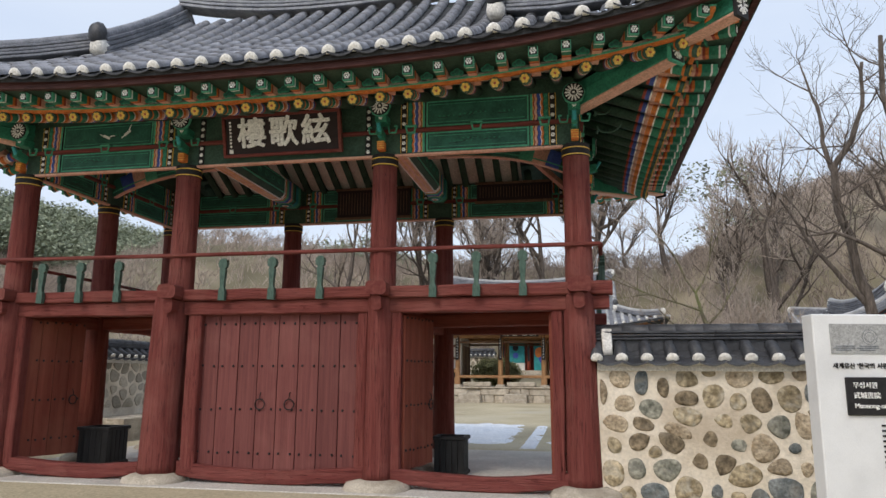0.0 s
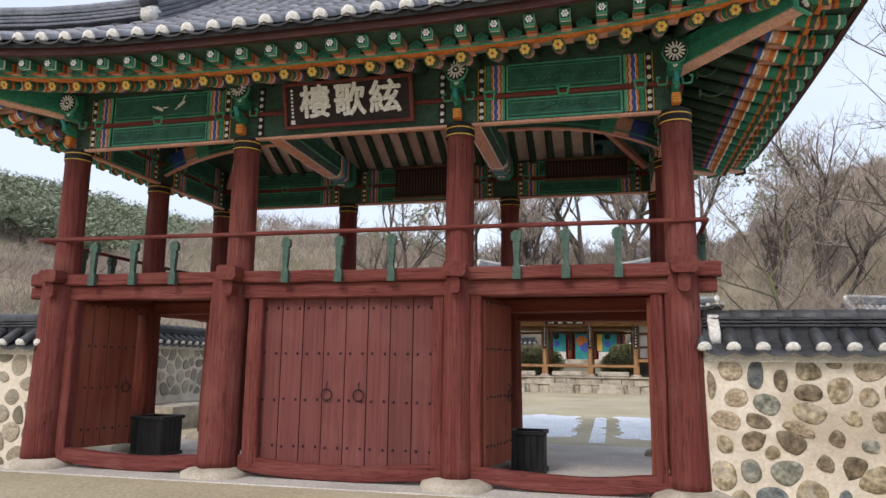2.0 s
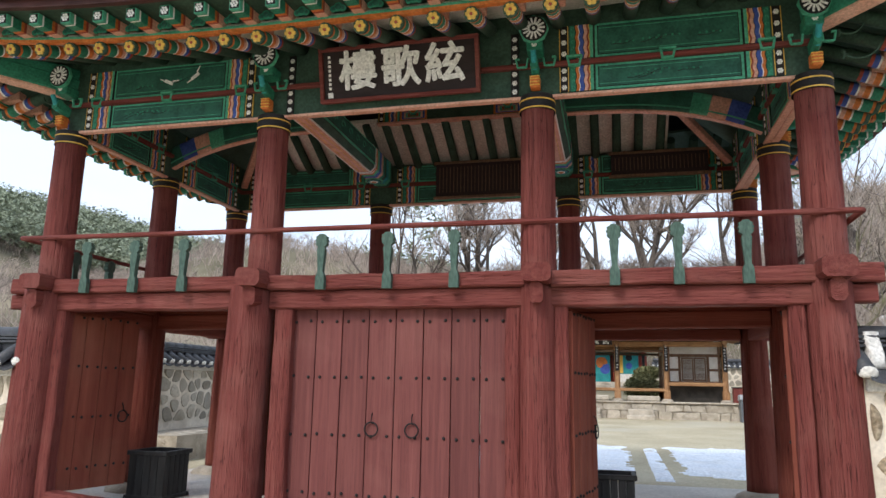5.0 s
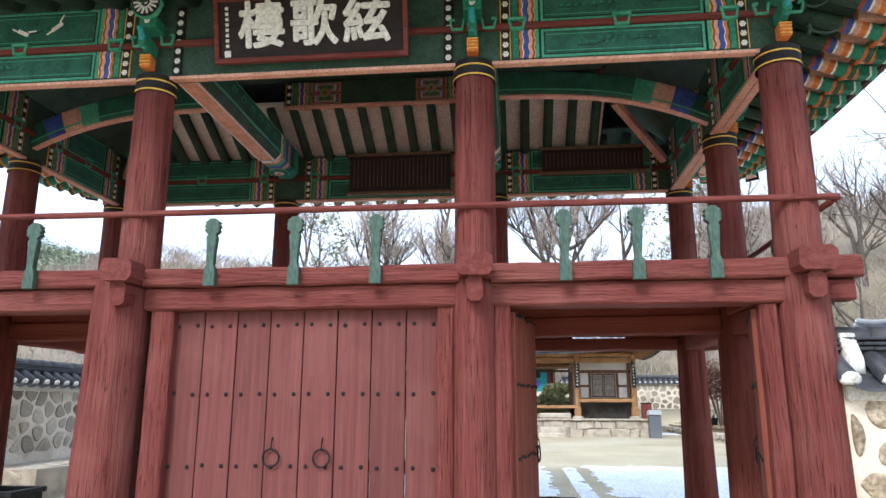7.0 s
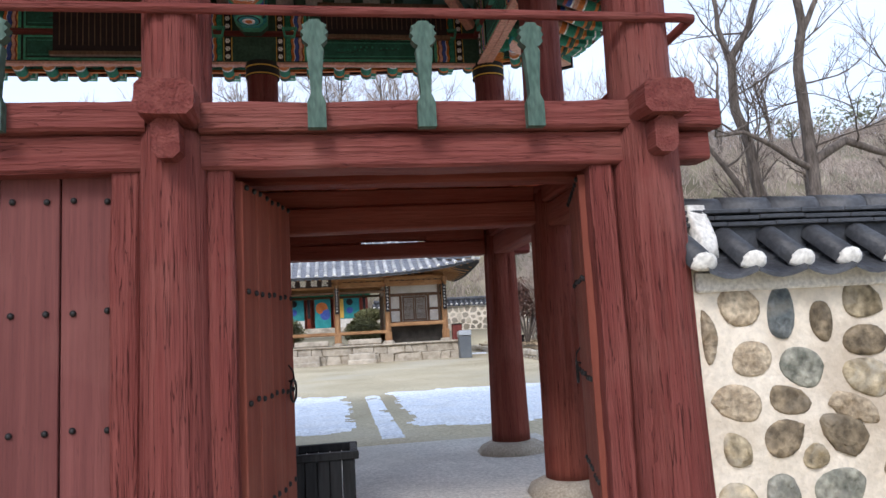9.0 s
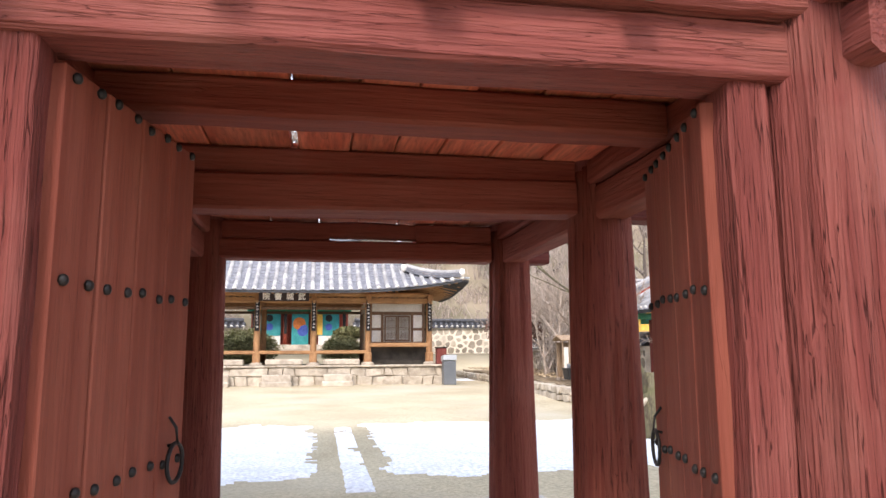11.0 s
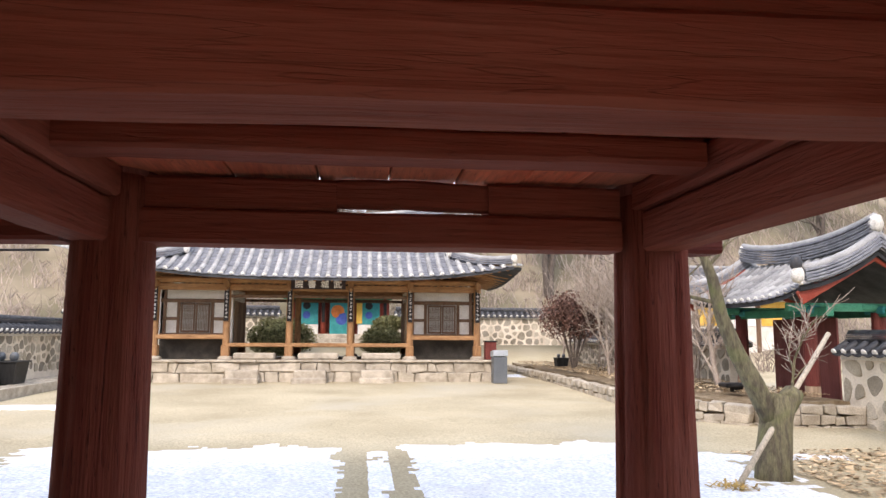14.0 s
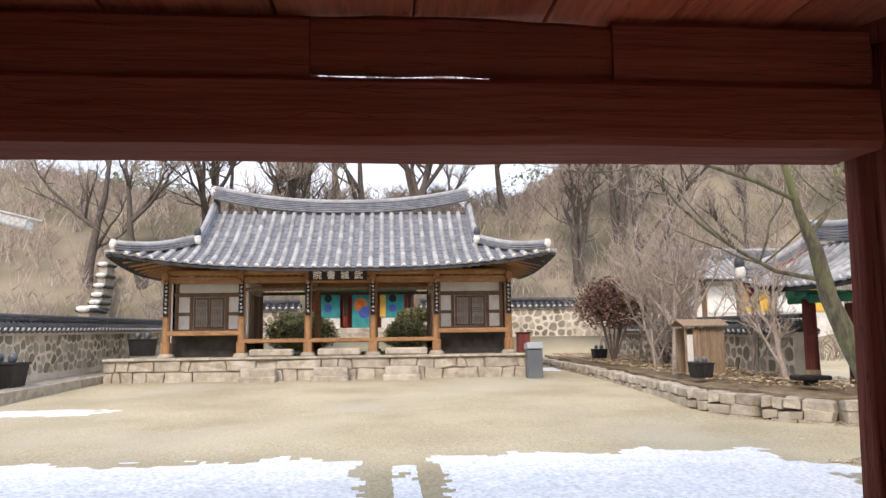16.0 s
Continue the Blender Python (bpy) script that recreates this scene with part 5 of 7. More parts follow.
def wall_cap(parent, m, length, z, half, near, step=0.27, h=0.36):
    """Tiles across a wall's top: two short slopes with lime stops and a stacked ridge, in the wall's frame."""
    cov, val, lime = bmesh.new(), bmesh.new(), bmesh.new()
    n = max(1, int(length / step))
    for sgn in (-1, 1):
        for i in range(n + 1):
            x = length * i / n
            p, q = Vector((x, sgn * (half + 0.13), z - 0.045)), Vector((x, sgn * 0.08, z + 0.13))
            fm = frame_along(p, q)
            half_tile((q - p).length, 0.075, 0.07, cov, fm)
            b2 = dome(0.073)
            b2.transform(fm)
            join(lime, b2)
            if i < n:
                x2 = x + length / n / 2
                p2, q2 = Vector((x2, sgn * (half + 0.17), z - 0.075)), Vector((x2, sgn * 0.05, z + 0.11))
                fm = frame_along(p2, q2)
                for s in range(2):
                    L = (q2 - p2).length / 2
                    vv = [[val.verts.new(fm @ Vector((-step / 2 + step * j / 6, y, dz - 0.04 * math.sin(math.pi * j / 6)))) for j in range(7)] for y, dz in ((s * L, 0.02), (s * L + L + 0.03, 0.0))]
                    lip = [val.verts.new(v.co - Vector((0, 0, 0.022))) for v in vv[0]]
                    for j in range(6):
                        val.faces.new((vv[0][j], vv[0][j + 1], vv[1][j + 1], vv[1][j]))
                        val.faces.new((vv[0][j + 1], vv[0][j], lip[j], lip[j + 1]))
    part("cover_tiles", bm_at(cov, m), M["cap_tile"], parent, kind="stuff")
    part("lime_stops", bm_at(lime, m), M["cap"], parent, "white lime ends of the tile rows", True, "stuff")
    part("valley_tiles", bm_at(val, m), M["cap_tile"], parent, kind="stuff")
    part("cap_bed", bm_at(box(0.01, length - 0.01, -half - 0.03, half + 0.03, z - 0.17, z - 0.06, 0.012), m), M["plaster"], parent)
    part("cap_core", bm_at(box(0.0, length, -0.09, 0.09, z + 0.02, z + 0.22), m), M["cap_tile"], parent)
    rr = random.Random(int(length * 100))
    for k in range(3):
        x = -rr.uniform(0, 0.2)
        b = bmesh.new()
        while x < length:
            x1 = min(length, x + rr.uniform(0.27, 0.32))
            if x1 > max(0, x) + 0.02:
                zz = z + 0.19 + k * 0.036 + rr.uniform(-0.003, 0.003)
                w = 0.135 - 0.01 * k
                box(max(0, x), x1 - 0.003, -w, w, zz, zz + 0.024, 0.004, b)
            x = x1
        part("ridge_course", bm_at(b, m), M["cap_tile"], parent, kind="stuff")
    b = bmesh.new()
    x = 0.0
    while x < length:
        x1 = min(length, x + 0.3)
        half_tile(x1 - x, 0.085, 0.078, b, frame_along(Vector((x, 0, z + 0.29)), Vector((x1, 0, z + 0.29))))
        x = x1
    part("ridge_course", bm_at(b, m), M["cap_tile"], parent, kind="stuff")


def stone_wall(p, q, z0, z1, thick=0.44, size=0.24, near=0.0, seed=1, label="", two=False, coarse=False, back_first=False, h_cap=True):
    """A tile-capped wall of field stones in cream mortar from p to q; the first `near` metres have stones of their own."""
    p, q = Vector((*p, 0)), Vector((*q, 0))
    d = q - p
    L = d.length
    ang = math.atan2(d.y, d.x)
    m = Matrix.Translation(p) @ Matrix.Rotation(ang, 4, "Z")
    w = thing("stone_wall", ((p.x + q.x) / 2, (p.y + q.y) / 2, z0), label or "field-stone wall in cream mortar under a black tile cap", "wall", "courtyard walls")
    rr = random.Random(seed)
    b = box(0, L, -thick / 2, thick / 2, z0 - 0.3, z1)
    bmesh.ops.subdivide_edges(b, edges=[e for e in b.edges if abs((e.verts[0].co - e.verts[1].co).x) > 0.5], cuts=min(60, int(L * 3)))
    part("mortar_body", bm_at(b, m), M["mortar"], w, "cream lime mortar")
    rest = bmesh.new()
    for face in ((-1, 1) if two else (-1,)):
        for cx, cy, poly in cells(L, z1 - z0 - 0.06, size, rr, 0.9):
            shrink = (rr.uniform(0.74, 0.9) if rr.random() < 0.8 else rr.uniform(0.52, 0.68)) if coarse else (rr.uniform(0.7, 0.86) if rr.random() < 0.8 else rr.uniform(0.45, 0.6))
            st = stone_shape(cx, cy, poly, shrink, rr, rr.uniform(0.008, 0.028), coarse)
            fm = m @ Matrix.Translation((0, -thick / 2, z0)) if face < 0 else m @ Matrix.Translation((L, thick / 2, z0)) @ Matrix.Rotation(math.pi, 4, "Z")
            if face < 0 and cx < near:
                part("stone", bm_at(st, fm), M[rr.choice(("stone_a", "stone_a", "stone_e", "stone_c", "stone_b", "stone_d"))], w, smooth=True)
            else:
                join(rest, bm_at(st, fm))
    if len(rest.verts):
        part("stones", rest, M["stone_far"], w, kind="stuff")
    else:
        rest.free()
    if h_cap:
        wall_cap(w, m, L, z1 + 0.05, thick / 2, near)
    return w, m


def plaster_end(x, seed):
    """A hand-shaped slab of lime that closes the end of a wall's tile cap."""
    b = box(x - 0.06, x + 0.06, -0.2, 0.2, 1.62, 1.93)
    bmesh.ops.subdivide_edges(b, edges=b.edges[:], cuts=4, use_grid_fill=True)
    for v in b.verts:
        v.co.y *= 1.0 - 0.5 * smoothstep(1.72, 1.93, v.co.z)
        v.co += noise.noise_vector(v.co * 7 + Vector((seed, 0, 0))) * 0.028
    return b


w, m = stone_wall((-0.04, 9.56), (9.5, 9.56), 0.0, 1.56, size=0.275, near=3.4, seed=4, label="field-stone wall in cream mortar beside the gate, capped with black tiles")
part("cap_end", bm_at(plaster_end(0.125, 2), m), M["cap"], w, "white plaster end of the tile cap", True)
w, m = stone_wall((-16.5, 9.56), (-8.02, 9.56), 0.0, 1.56, size=0.30, near=0.0, seed=9)
part("cap_end", bm_at(plaster_end(8.34, 3), m), M["cap"], w, "white plaster end of the tile cap", True)
stone_wall((-10.6, 13.5), (-10.6, 43.0), 0.62, 1.75, size=0.3, seed=11, coarse=True, label="long pale field-stone wall with black tile cap along the court")
stone_wall((-10.6, 42.8), (-5.2, 42.8), 1.25, 2.6, size=0.34, seed=12, coarse=True)
stone_wall((0.1, 42.8), (12.0, 42.8), 1.25, 2.6, size=0.34, seed=13, coarse=True)
stone_wall((7.9, 40.0), (7.7, 26.4), 0.2, 1.5, size=0.32, seed=14, coarse=True)
stone_wall((7.6, 22.2), (7.4, 13.0), 0.0, 1.42, size=0.42, seed=15, coarse=True, label="wall of large rounded stones with pale grout under tiles")

# ---- raised beds and ledges ----
def block_course(name, pts, z0, z1, depth, size, seed, label, top=None):
    """A kerb of uneven blocks that follows the points."""
    rr = random.Random(seed)
    k = thing(name, (pts[0][0], pts[0][1], z0), label, "kerb", "stone kerbs")
    rows = max(1, round((z1 - z0) / 0.18))
    for a, c in zip(pts, pts[1:]):
        a, c = Vector((*a, 0)), Vector((*c, 0))
        d = c - a
        ang = math.atan2(d.y, d.x)
        for r in range(rows):
            x = 0.0
            while x < d.length - 0.05:
                w = min(rr.uniform(0.5, 1.8) * size, d.length - x)
                if d.length - x - w < 0.12:
                    w = d.length - x
                zz0, zz1 = z0 + (z1 - z0) * r / rows, z0 + (z1 - z0) * (r + 1) / rows
                b = box(0.008, w - 0.008, rr.uniform(-0.03, 0.02), depth, zz0, zz1 - 0.01 + rr.uniform(-0.02, 0.015), 0.0)
                bmesh.ops.bevel(b, geom=b.edges[:], offset=0.022, segments=2, affect="EDGES", profile=0.6)
                for v in b.verts:
                    v.co += noise.noise_vector(v.co * 5 + Vector((x * 7 + a.x, r * 3, seed))) * 0.045
                b.transform(Matrix.Translation(a + d.normalized() * x) @ Matrix.Rotation(ang, 4, "Z"))
                part("block", b, M["granite"], k)
                x += w
    return k


def earth(name, outline, z, key, label, category, bumpy=0.08):
    """A slab of earth with an uneven top over a convex-ish outline."""
    b = bmesh.new()
    vs = [b.verts.new((x, y, z)) for x, y in outline]
    f = b.faces.new(vs)
    bmesh.ops.triangulate(b, faces=[f])
    bmesh.ops.subdivide_edges(b, edges=b.edges[:], cuts=3, use_grid_fill=True)
    bmesh.ops.subdivide_edges(b, edges=b.edges[:], cuts=1, use_grid_fill=True)
    for v in b.verts:
        v.co.z += bumpy * noise.noise(v.co * 1.1) + bumpy * 0.4 * noise.noise(v.co * 3.3)
    ex = bmesh.ops.extrude_face_region(b, geom=b.faces[:])
    for v in ex["geom"]:
        if isinstance(v, bmesh.types.BMVert):
            v.co.z -= 0.75
    bmesh.ops.recalc_face_normals(b, faces=b.faces[:])
    return solid(name, b, M[key], label, category, smooth=False, kind="structure")


BED = [(4.72, 39.5), (4.66, 31.0), (4.55, 26.2), (4.4, 24.1), (4.85, 22.95), (5.6, 22.2), (7.4, 21.9)]
block_course("stone_kerb", BED[::-1], 0.0, 0.52, 0.3, 0.3, 3, "rough grey stone kerb of the planted bed")
earth("planted_bed", [(x + 0.2, y + 0.1) for x, y in BED] + [(7.5, 39.5)], 0.52, "litter", "raised earth bed strewn with brown fallen leaves", "bed")
block_course("stone_kerb", [(-9.45, 14.0), (-9.5, 22.0), (-9.55, 31.6)], 0.02, 0.5, 0.3, 0.55, 5, "low stone kerb of the ledge along the wall")
earth("wall_ledge", [(-9.25, 14.0), (-9.3, 31.6), (-9.4, 40), (-10.5, 40), (-10.5, 14.0)], 0.48, "granite", "narrow earth ledge at the foot of the wall", "ledge", 0.03)

# ---- snow ----
def snow_patch(x0, x1, y0, y1, mask, label, step=0.07):
    b = bmesh.new()
    grid = {}
    nx, ny = int((x1 - x0) / step), int((y1 - y0) / step)
    for i in range(nx + 1):
        for j in range(ny + 1):
            x, y = x0 + i * step, y0 + j * step
            k = mask(x, y) + 0.34 * noise.noise(Vector((x * 1.3, y * 1.6, 2))) + 0.22 * noise.noise(Vector((x * 4.5, y * 6, 5))) + 0.10 * noise.noise(Vector((x * 12, y * 15, 7)))
            if k > 0:
                grid[i, j] = b.verts.new((x + 0.3 * step * noise.noise(Vector((x * 9, y * 9, 1))), y, hill(x, y) + min(0.035, 0.004 + 0.06 * k)))
    for (i, j), v in grid.items():
        if all(c in grid for c in ((i + 1, j), (i, j + 1), (i + 1, j + 1))):
            b.faces.new((v, grid[i + 1, j], grid[i + 1, j + 1], grid[i, j + 1]))
    for v in [v for v in b.verts if not v.link_faces]:
        b.verts.remove(v)
    for e in [e for e in b.edges if len(e.link_faces) == 1]:
        for v in e.verts:
            v.co.z = hill(v.co.x, v.co.y) + 0.002
    return solid("snow_patch", b, M["snow"], label, "snow", "snow patches", smooth=True)


def court_snow(x, y):
    k = min((20.55 - y) * 0.9, (y - 15.3) * 0.8, (x + 6.6) * 0.7 - max(0, (y - 17)) * 0.12, (3.4 - x) * 0.6)
    if -1.8 < x < -0.78:
        k = min(k, 1.5 * abs(x + 1.29) - 0.62)
        if abs(x + 1.25) < 0.16 and y < 20.0:
            k = 0.22
    return min(0.6, k)


snow_patch(-7.4, 4.2, 14.6, 21.0, court_snow, "melting snow on the court, split by a bare trodden path")
snow_patch(-10.0, -5.8, 22.6, 28.5, lambda x, y: min(0.5, (25.4 - abs(y - 25.4) * 2.2 - 24.6) + 0.15, (-6.7 - x) * 0.5), "thin patch of old snow on the sandy court")
snow_patch(3.0, 5.2, 18.4, 20.0, lambda x, y: min(0.3, 0.25 - abs(y - 19.2) * 1.3), "thin streak of snow beside the old tree")
snow_patch(3.0, 4.6, 33.0, 37.0, lambda x, y: min(0.4, 0.9 - abs(y - 35.0), 0.6 - abs(x - 3.8)), "last melting snow on soil beside the hall")

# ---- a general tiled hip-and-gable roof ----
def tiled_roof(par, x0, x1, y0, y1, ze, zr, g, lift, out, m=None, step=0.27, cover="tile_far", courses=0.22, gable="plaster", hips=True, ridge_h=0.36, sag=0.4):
    """Roof with its ridge along x; g: how far the gables stand in from the eave ends. Built in a local frame m."""
    m = m or Matrix.Identity(4)
    ym, gx0, gx1 = (y0 + y1) / 2, x0 + g, x1 - g
    half = ym - y0

    def rise(v):
        return (zr - ze) * ((1 - sag) * v + sag * v * v)

    def fp(x, v, sgn=-1):
        s = (2 * x - x0 - x1) / (x1 - x0)
        yo = half + out * abs(s) ** 3
        return Vector((x, ym + sgn * yo * (1 - v), ze + rise(v) + lift * abs(s) ** 3 * (1 - v) ** 1.4))

    def vmax(x):
        if not hips or gx0 <= x <= gx1:
            return 1.0
        return max(0.04, min(1.0, (min(x - x0, x1 - x) + 0.12) / half))

    def sp(y, v, right):
        s = (y - ym) / half
        xo = (x1 + out * abs(s) ** 3) if right else (x0 - out * abs(s) ** 3)
        gx = gx1 if right else gx0
        return Vector((xo + (gx - xo) * v, y, ze + rise(v * g / half) + lift * abs(s) ** 3 * (1 - v) ** 1.4))

    slab, cov, val, lime = bmesh.new(), bmesh.new(), bmesh.new(), bmesh.new()
    n = int((x1 - x0) / step)
    us = [x0 + (x1 - x0) * i / n for i in range(n + 1)]
    vs = [i / 8 for i in range(9)]
    def rows(fn, us, vm):
        for i, u in enumerate(us):
            k = max(2, int(half * 1.15 * vm(u) / 0.34))
            for j in range(k):
                p, q = fn(u, vm(u) * j / k), fn(u, vm(u) * (j + 1) / k)
                half_tile((q - p).length + 0.02, 0.08, 0.073, cov, frame_along(p, q))
            b2 = dome(0.078)
            b2.transform(frame_along(fn(u, 0), fn(u, 0.08)))
            join(lime, b2)
            if i + 1 < len(us):
                u2 = (u + us[i + 1]) / 2
                vm2 = min(vm(u), vm(us[i + 1]))
                k = max(2, int(half * 1.15 * vm2 / courses))
                for j in range(k):
                    p, q = fn(u2, vm2 * j / k), fn(u2, vm2 * (j + 1) / k)
                    fm = frame_along(p - (q - p) * 0.15, q)
                    w = (us[1] - us[0]) / 2
                    a = [val.verts.new(fm @ Vector((-w + 2 * w * t / 4, 0, 0.035 - 0.03 * math.sin(math.pi * t / 4)))) for t in range(5)]
                    c = [val.verts.new(fm @ Vector((-w + 2 * w * t / 4, (q - p).length * 1.25, -0.03 * math.sin(math.pi * t / 4)))) for t in range(5)]
                    lo = [val.verts.new(v.co - Vector((0, 0, 0.03))) for v in a]
                    for t in range(4):
                        val.faces.new((a[t], a[t + 1], c[t + 1], c[t]))
                        val.faces.new((a[t + 1], a[t], lo[t], lo[t + 1]))
    for sgn in (-1, 1):
        sheet(lambda x, v: fp(x, v * vmax(x), sgn) - Vector((0, 0, 0.04)), us, vs, 0.08, slab)
        rows(lambda u, v: fp(u, v, sgn), us, vmax)
    if hips:
        ny = int((y1 - y0) / step)
        ys = [y0 + (y1 - y0) * i / ny for i in range(ny + 1)]
        vy = lambda y: max(0.04, min(1.0, (min(y - y0, y1 - y) + 0.12) / g))
        for right in (True, False):
            sheet(lambda y, v: sp(y, v * vy(y), right) - Vector((0, 0, 0.04)), ys, vs, 0.08, slab)
            rows(lambda u, v: sp(u, v, right), ys, vy)
    part("roof_slab", bm_at(slab, m), M["tile_valley"], par)
    part("cover_tiles", bm_at(cov, m), M[cover], par, "pale grey half-round roof tiles", kind="stuff")
    part("valley_tiles", bm_at(val, m), M["tile"], par, kind="stuff")
    part("lime_stops", bm_at(lime, m), M["cap"], par, "white lime eave ends", kind="stuff")

    def stack(pts, w, h, name):
        b = bmesh.new()
        k = max(3, int(h / 0.06))
        for i in range(k):
            off = Vector((0, 0, h * (i + 0.5) / k))
            for p, q in zip(pts, pts[1:]):
                beam(p + off, q + off, w * (1 - 0.3 * i / k) + (0.03 if i % 2 else 0), h / k * 0.7, 0.004, 2, 0.006, i, 0, b)
        part(name, bm_at(b, m), M["tile"], par, "stacked flat ridge tiles", kind="stuff")
        b = tube([p + Vector((0, 0, h + 0.02)) for p in pts], 0.08, 0.08, 8)
        part("ridge_cover", bm_at(b, m), M[cover], par, smooth=True)

    def lump(p, r, key="cap"):
        part("ridge_end", bm_at(rock(p, r, r, r * 1.5, int(abs(p[0]) * 3), 0.15, 2, 0.9), m), M[key], par, "white lime lump at a ridge end" if key == "cap" else "", True)

    e0, e1 = (gx0, gx1) if hips else (x0, x1)
    top = [Vector((e0 + (e1 - e0) * i / 12, ym, zr + lift * 1.1 * abs(i / 6 - 1) ** 2.3)) for i in range(13)]
    stack(top, 0.28, ridge_h, "main_ridge")
    for p in (top[0], top[-1]):
        lump((p.x, p.y, p.z + ridge_h * 0.7), 0.12)
    for gx, ex in ((e0, x0), (e1, x1)):
        for sgn in (-1, 1):
            v0 = 0.45 if hips else 0.03
            gp_ = [fp(gx, v0 + (1 - v0) * i / 7, sgn) + Vector((0, 0, 0.03)) for i in range(8)]
            stack(gp_, 0.24, 0.24, "gable_ridge")
            lump((gp_[0].x, gp_[0].y + sgn * 0.1, gp_[0].z + 0.14), 0.11)
            lump((gp_[0].x, gp_[0].y + sgn * 0.12, gp_[0].z + 0.36), 0.10, "cap_tile")
            if hips:
                c = fp(ex, 0.0, sgn)
                hp = [c.lerp(gp_[0], i / 6) + Vector((0, 0, 0.04 - 0.13 * math.sin(math.pi * i / 6))) for i in range(7)]
                stack(hp, 0.22, 0.18, "hip_ridge")
                lump((hp[0].x, hp[0].y, hp[0].z + 0.16), 0.1)
        if hips:
            b = bmesh.new()
            a = [b.verts.new(v) for v in (Vector((gx, ym - half * 0.62, ze + rise(0.40))), Vector((gx, ym + half * 0.62, ze + rise(0.40))), Vector((gx, ym, zr)))]
            b.faces.new(a)
            part("gable_wall", bm_at(b, m), M[gable], par)
    return fp, sp


# ---- the lecture hall across the court ----
HX = (-7.91, -5.73, -3.77, -1.83, 0.09, 2.31)
HY, HB = 33.0, 36.0
hall = thing("lecture_hall", (-2.8, 34.8, 0.92), "bare-timber Korean lecture hall with white plaster rooms and open middle bays", "hall")


def hp_(name, bm, key, label="", smooth=False, parent=None):
    return part(name, bm, M[key], parent or hall, label, smooth)


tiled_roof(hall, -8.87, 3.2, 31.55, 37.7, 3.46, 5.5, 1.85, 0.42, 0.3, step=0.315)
for i, x in enumerate(HX):
    for y in (HY, HB):
        hp_("footing_stone", rock((x, y, 0.93), 0.24, 0.24, 0.13, i + 3, 0.12, 2, 0.8), "granite", "", True)
        if y == HB and i in (0, 5):
            pass
        hp_("post", post((x, y, 1.0), (x, y, 3.3), 0.115, 0.105, 0.005, 10, 16, i, 0), "wood", smooth=True)
        hp_("post_foot", box(x - 0.13, x + 0.13, y - 0.13, y + 0.13, 1.0, 1.36, 0.02), "wood")
    b = box(x - 0.075, x + 0.075, HY - 0.16, HY - 0.125, 2.12, 3.2, 0.004)
    plq = thing("pillar_plaque", (x, HY - 0.14, 2.12), "narrow black board with a column of white brush writing", "plaque", "pillar plaques")
    part("board", b, M["ink"], plq)
    rr = random.Random(i)
    for k in range(8):
        z = 3.1 - k * 0.122
        b = bmesh.new()
        for _ in range(3):
            dx, dz = rr.uniform(-0.02, 0.02), rr.uniform(-0.03, 0.03)
            box(x + dx - 0.03, x + dx + 0.03, HY - 0.165, HY - 0.159, z + dz - 0.007, z + dz + 0.007, 0, b)
        box(x - 0.006, x + 0.006, HY - 0.165, HY - 0.159, z - 0.04, z + 0.04, 0, b)
        part("writing_mark", b, M["white"], plq)
for y in (HY, HB):
    for a, c in zip(HX, HX[1:]):
        hp_("head_beam", beam((a, y, 3.2), (c, y, 3.2), 0.16, 0.2, 0.006, 8), "wood_x")
        hp_("purlin", beam((a, y, 3.42), (c, y, 3.42), 0.18, 0.18, 0.006, 8, 0.06), "wood_x")
for x in HX:
    hp_("cross_beam", beam((x, HY - 0.35, 3.28), (x, HB + 0.2, 3.28), 0.18, 0.24, 0.01, 10, 0.05), "wood")
    hp_("bracket", beam((x, HY - 0.5, 3.12), (x, HY - 0.1, 3.18), 0.1, 0.12, 0.005, 4, 0.03), "wood")
for a, c in zip(HX[1:4], HX[2:5]):
    for y in (HY + 0.02, HB):
        hp_("head_rail", beam((a, y, 2.92), (c, y, 2.92), 0.08, 0.10, 0.003, 4), "wood_d")
# rafters under the eave, fanned at the corners
RAFT = bar_mesh("hall_rafter", [(1.7, "wood_x")], 0.06, 8)
for i in range(46):
    u = -0.985 + 1.97 * i / 45
    x = -2.8 + u * 5.95
    fan = 42 * max(0, (abs(u) - 0.74) / 0.26) * (1 if u > 0 else -1)
    z = 3.38 + 0.40 * abs(u) ** 3
    for y, yaw in ((31.72 - 0.25 * abs(u) ** 3, 0), (37.5 + 0.25 * abs(u) ** 3, 180)):
        mm = Matrix.Translation((x, y, z)) @ Matrix.Rotation(radians(yaw + (fan if yaw == 0 else -fan)), 4, "Z") @ Matrix.Rotation(radians(15), 4, "X") @ Matrix.Translation((0, 1.7, 0))
        share("rafter", RAFT, hall, mm)
for side in (1, -1):
    for i in range(16):
        y = 32.0 + i * 5.2 / 15
        u = (y - 34.6) / 3.0
        x = -2.8 + side * (5.95 + 0.2 * abs(u) ** 3)
        mm = Matrix.Translation((x, y, 3.42 + 0.38 * abs(u) ** 3)) @ Matrix.Rotation(radians(90 * side), 4, "Z") @ Matrix.Rotation(radians(38 * max(0, (abs(u) - 0.4) / 0.6) * (1 if u * side > 0 else -1)), 4, "Z") @ Matrix.Rotation(radians(12), 4, "X") @ Matrix.Translation((0, 1.7, 0))
        share("rafter", RAFT, hall, mm)
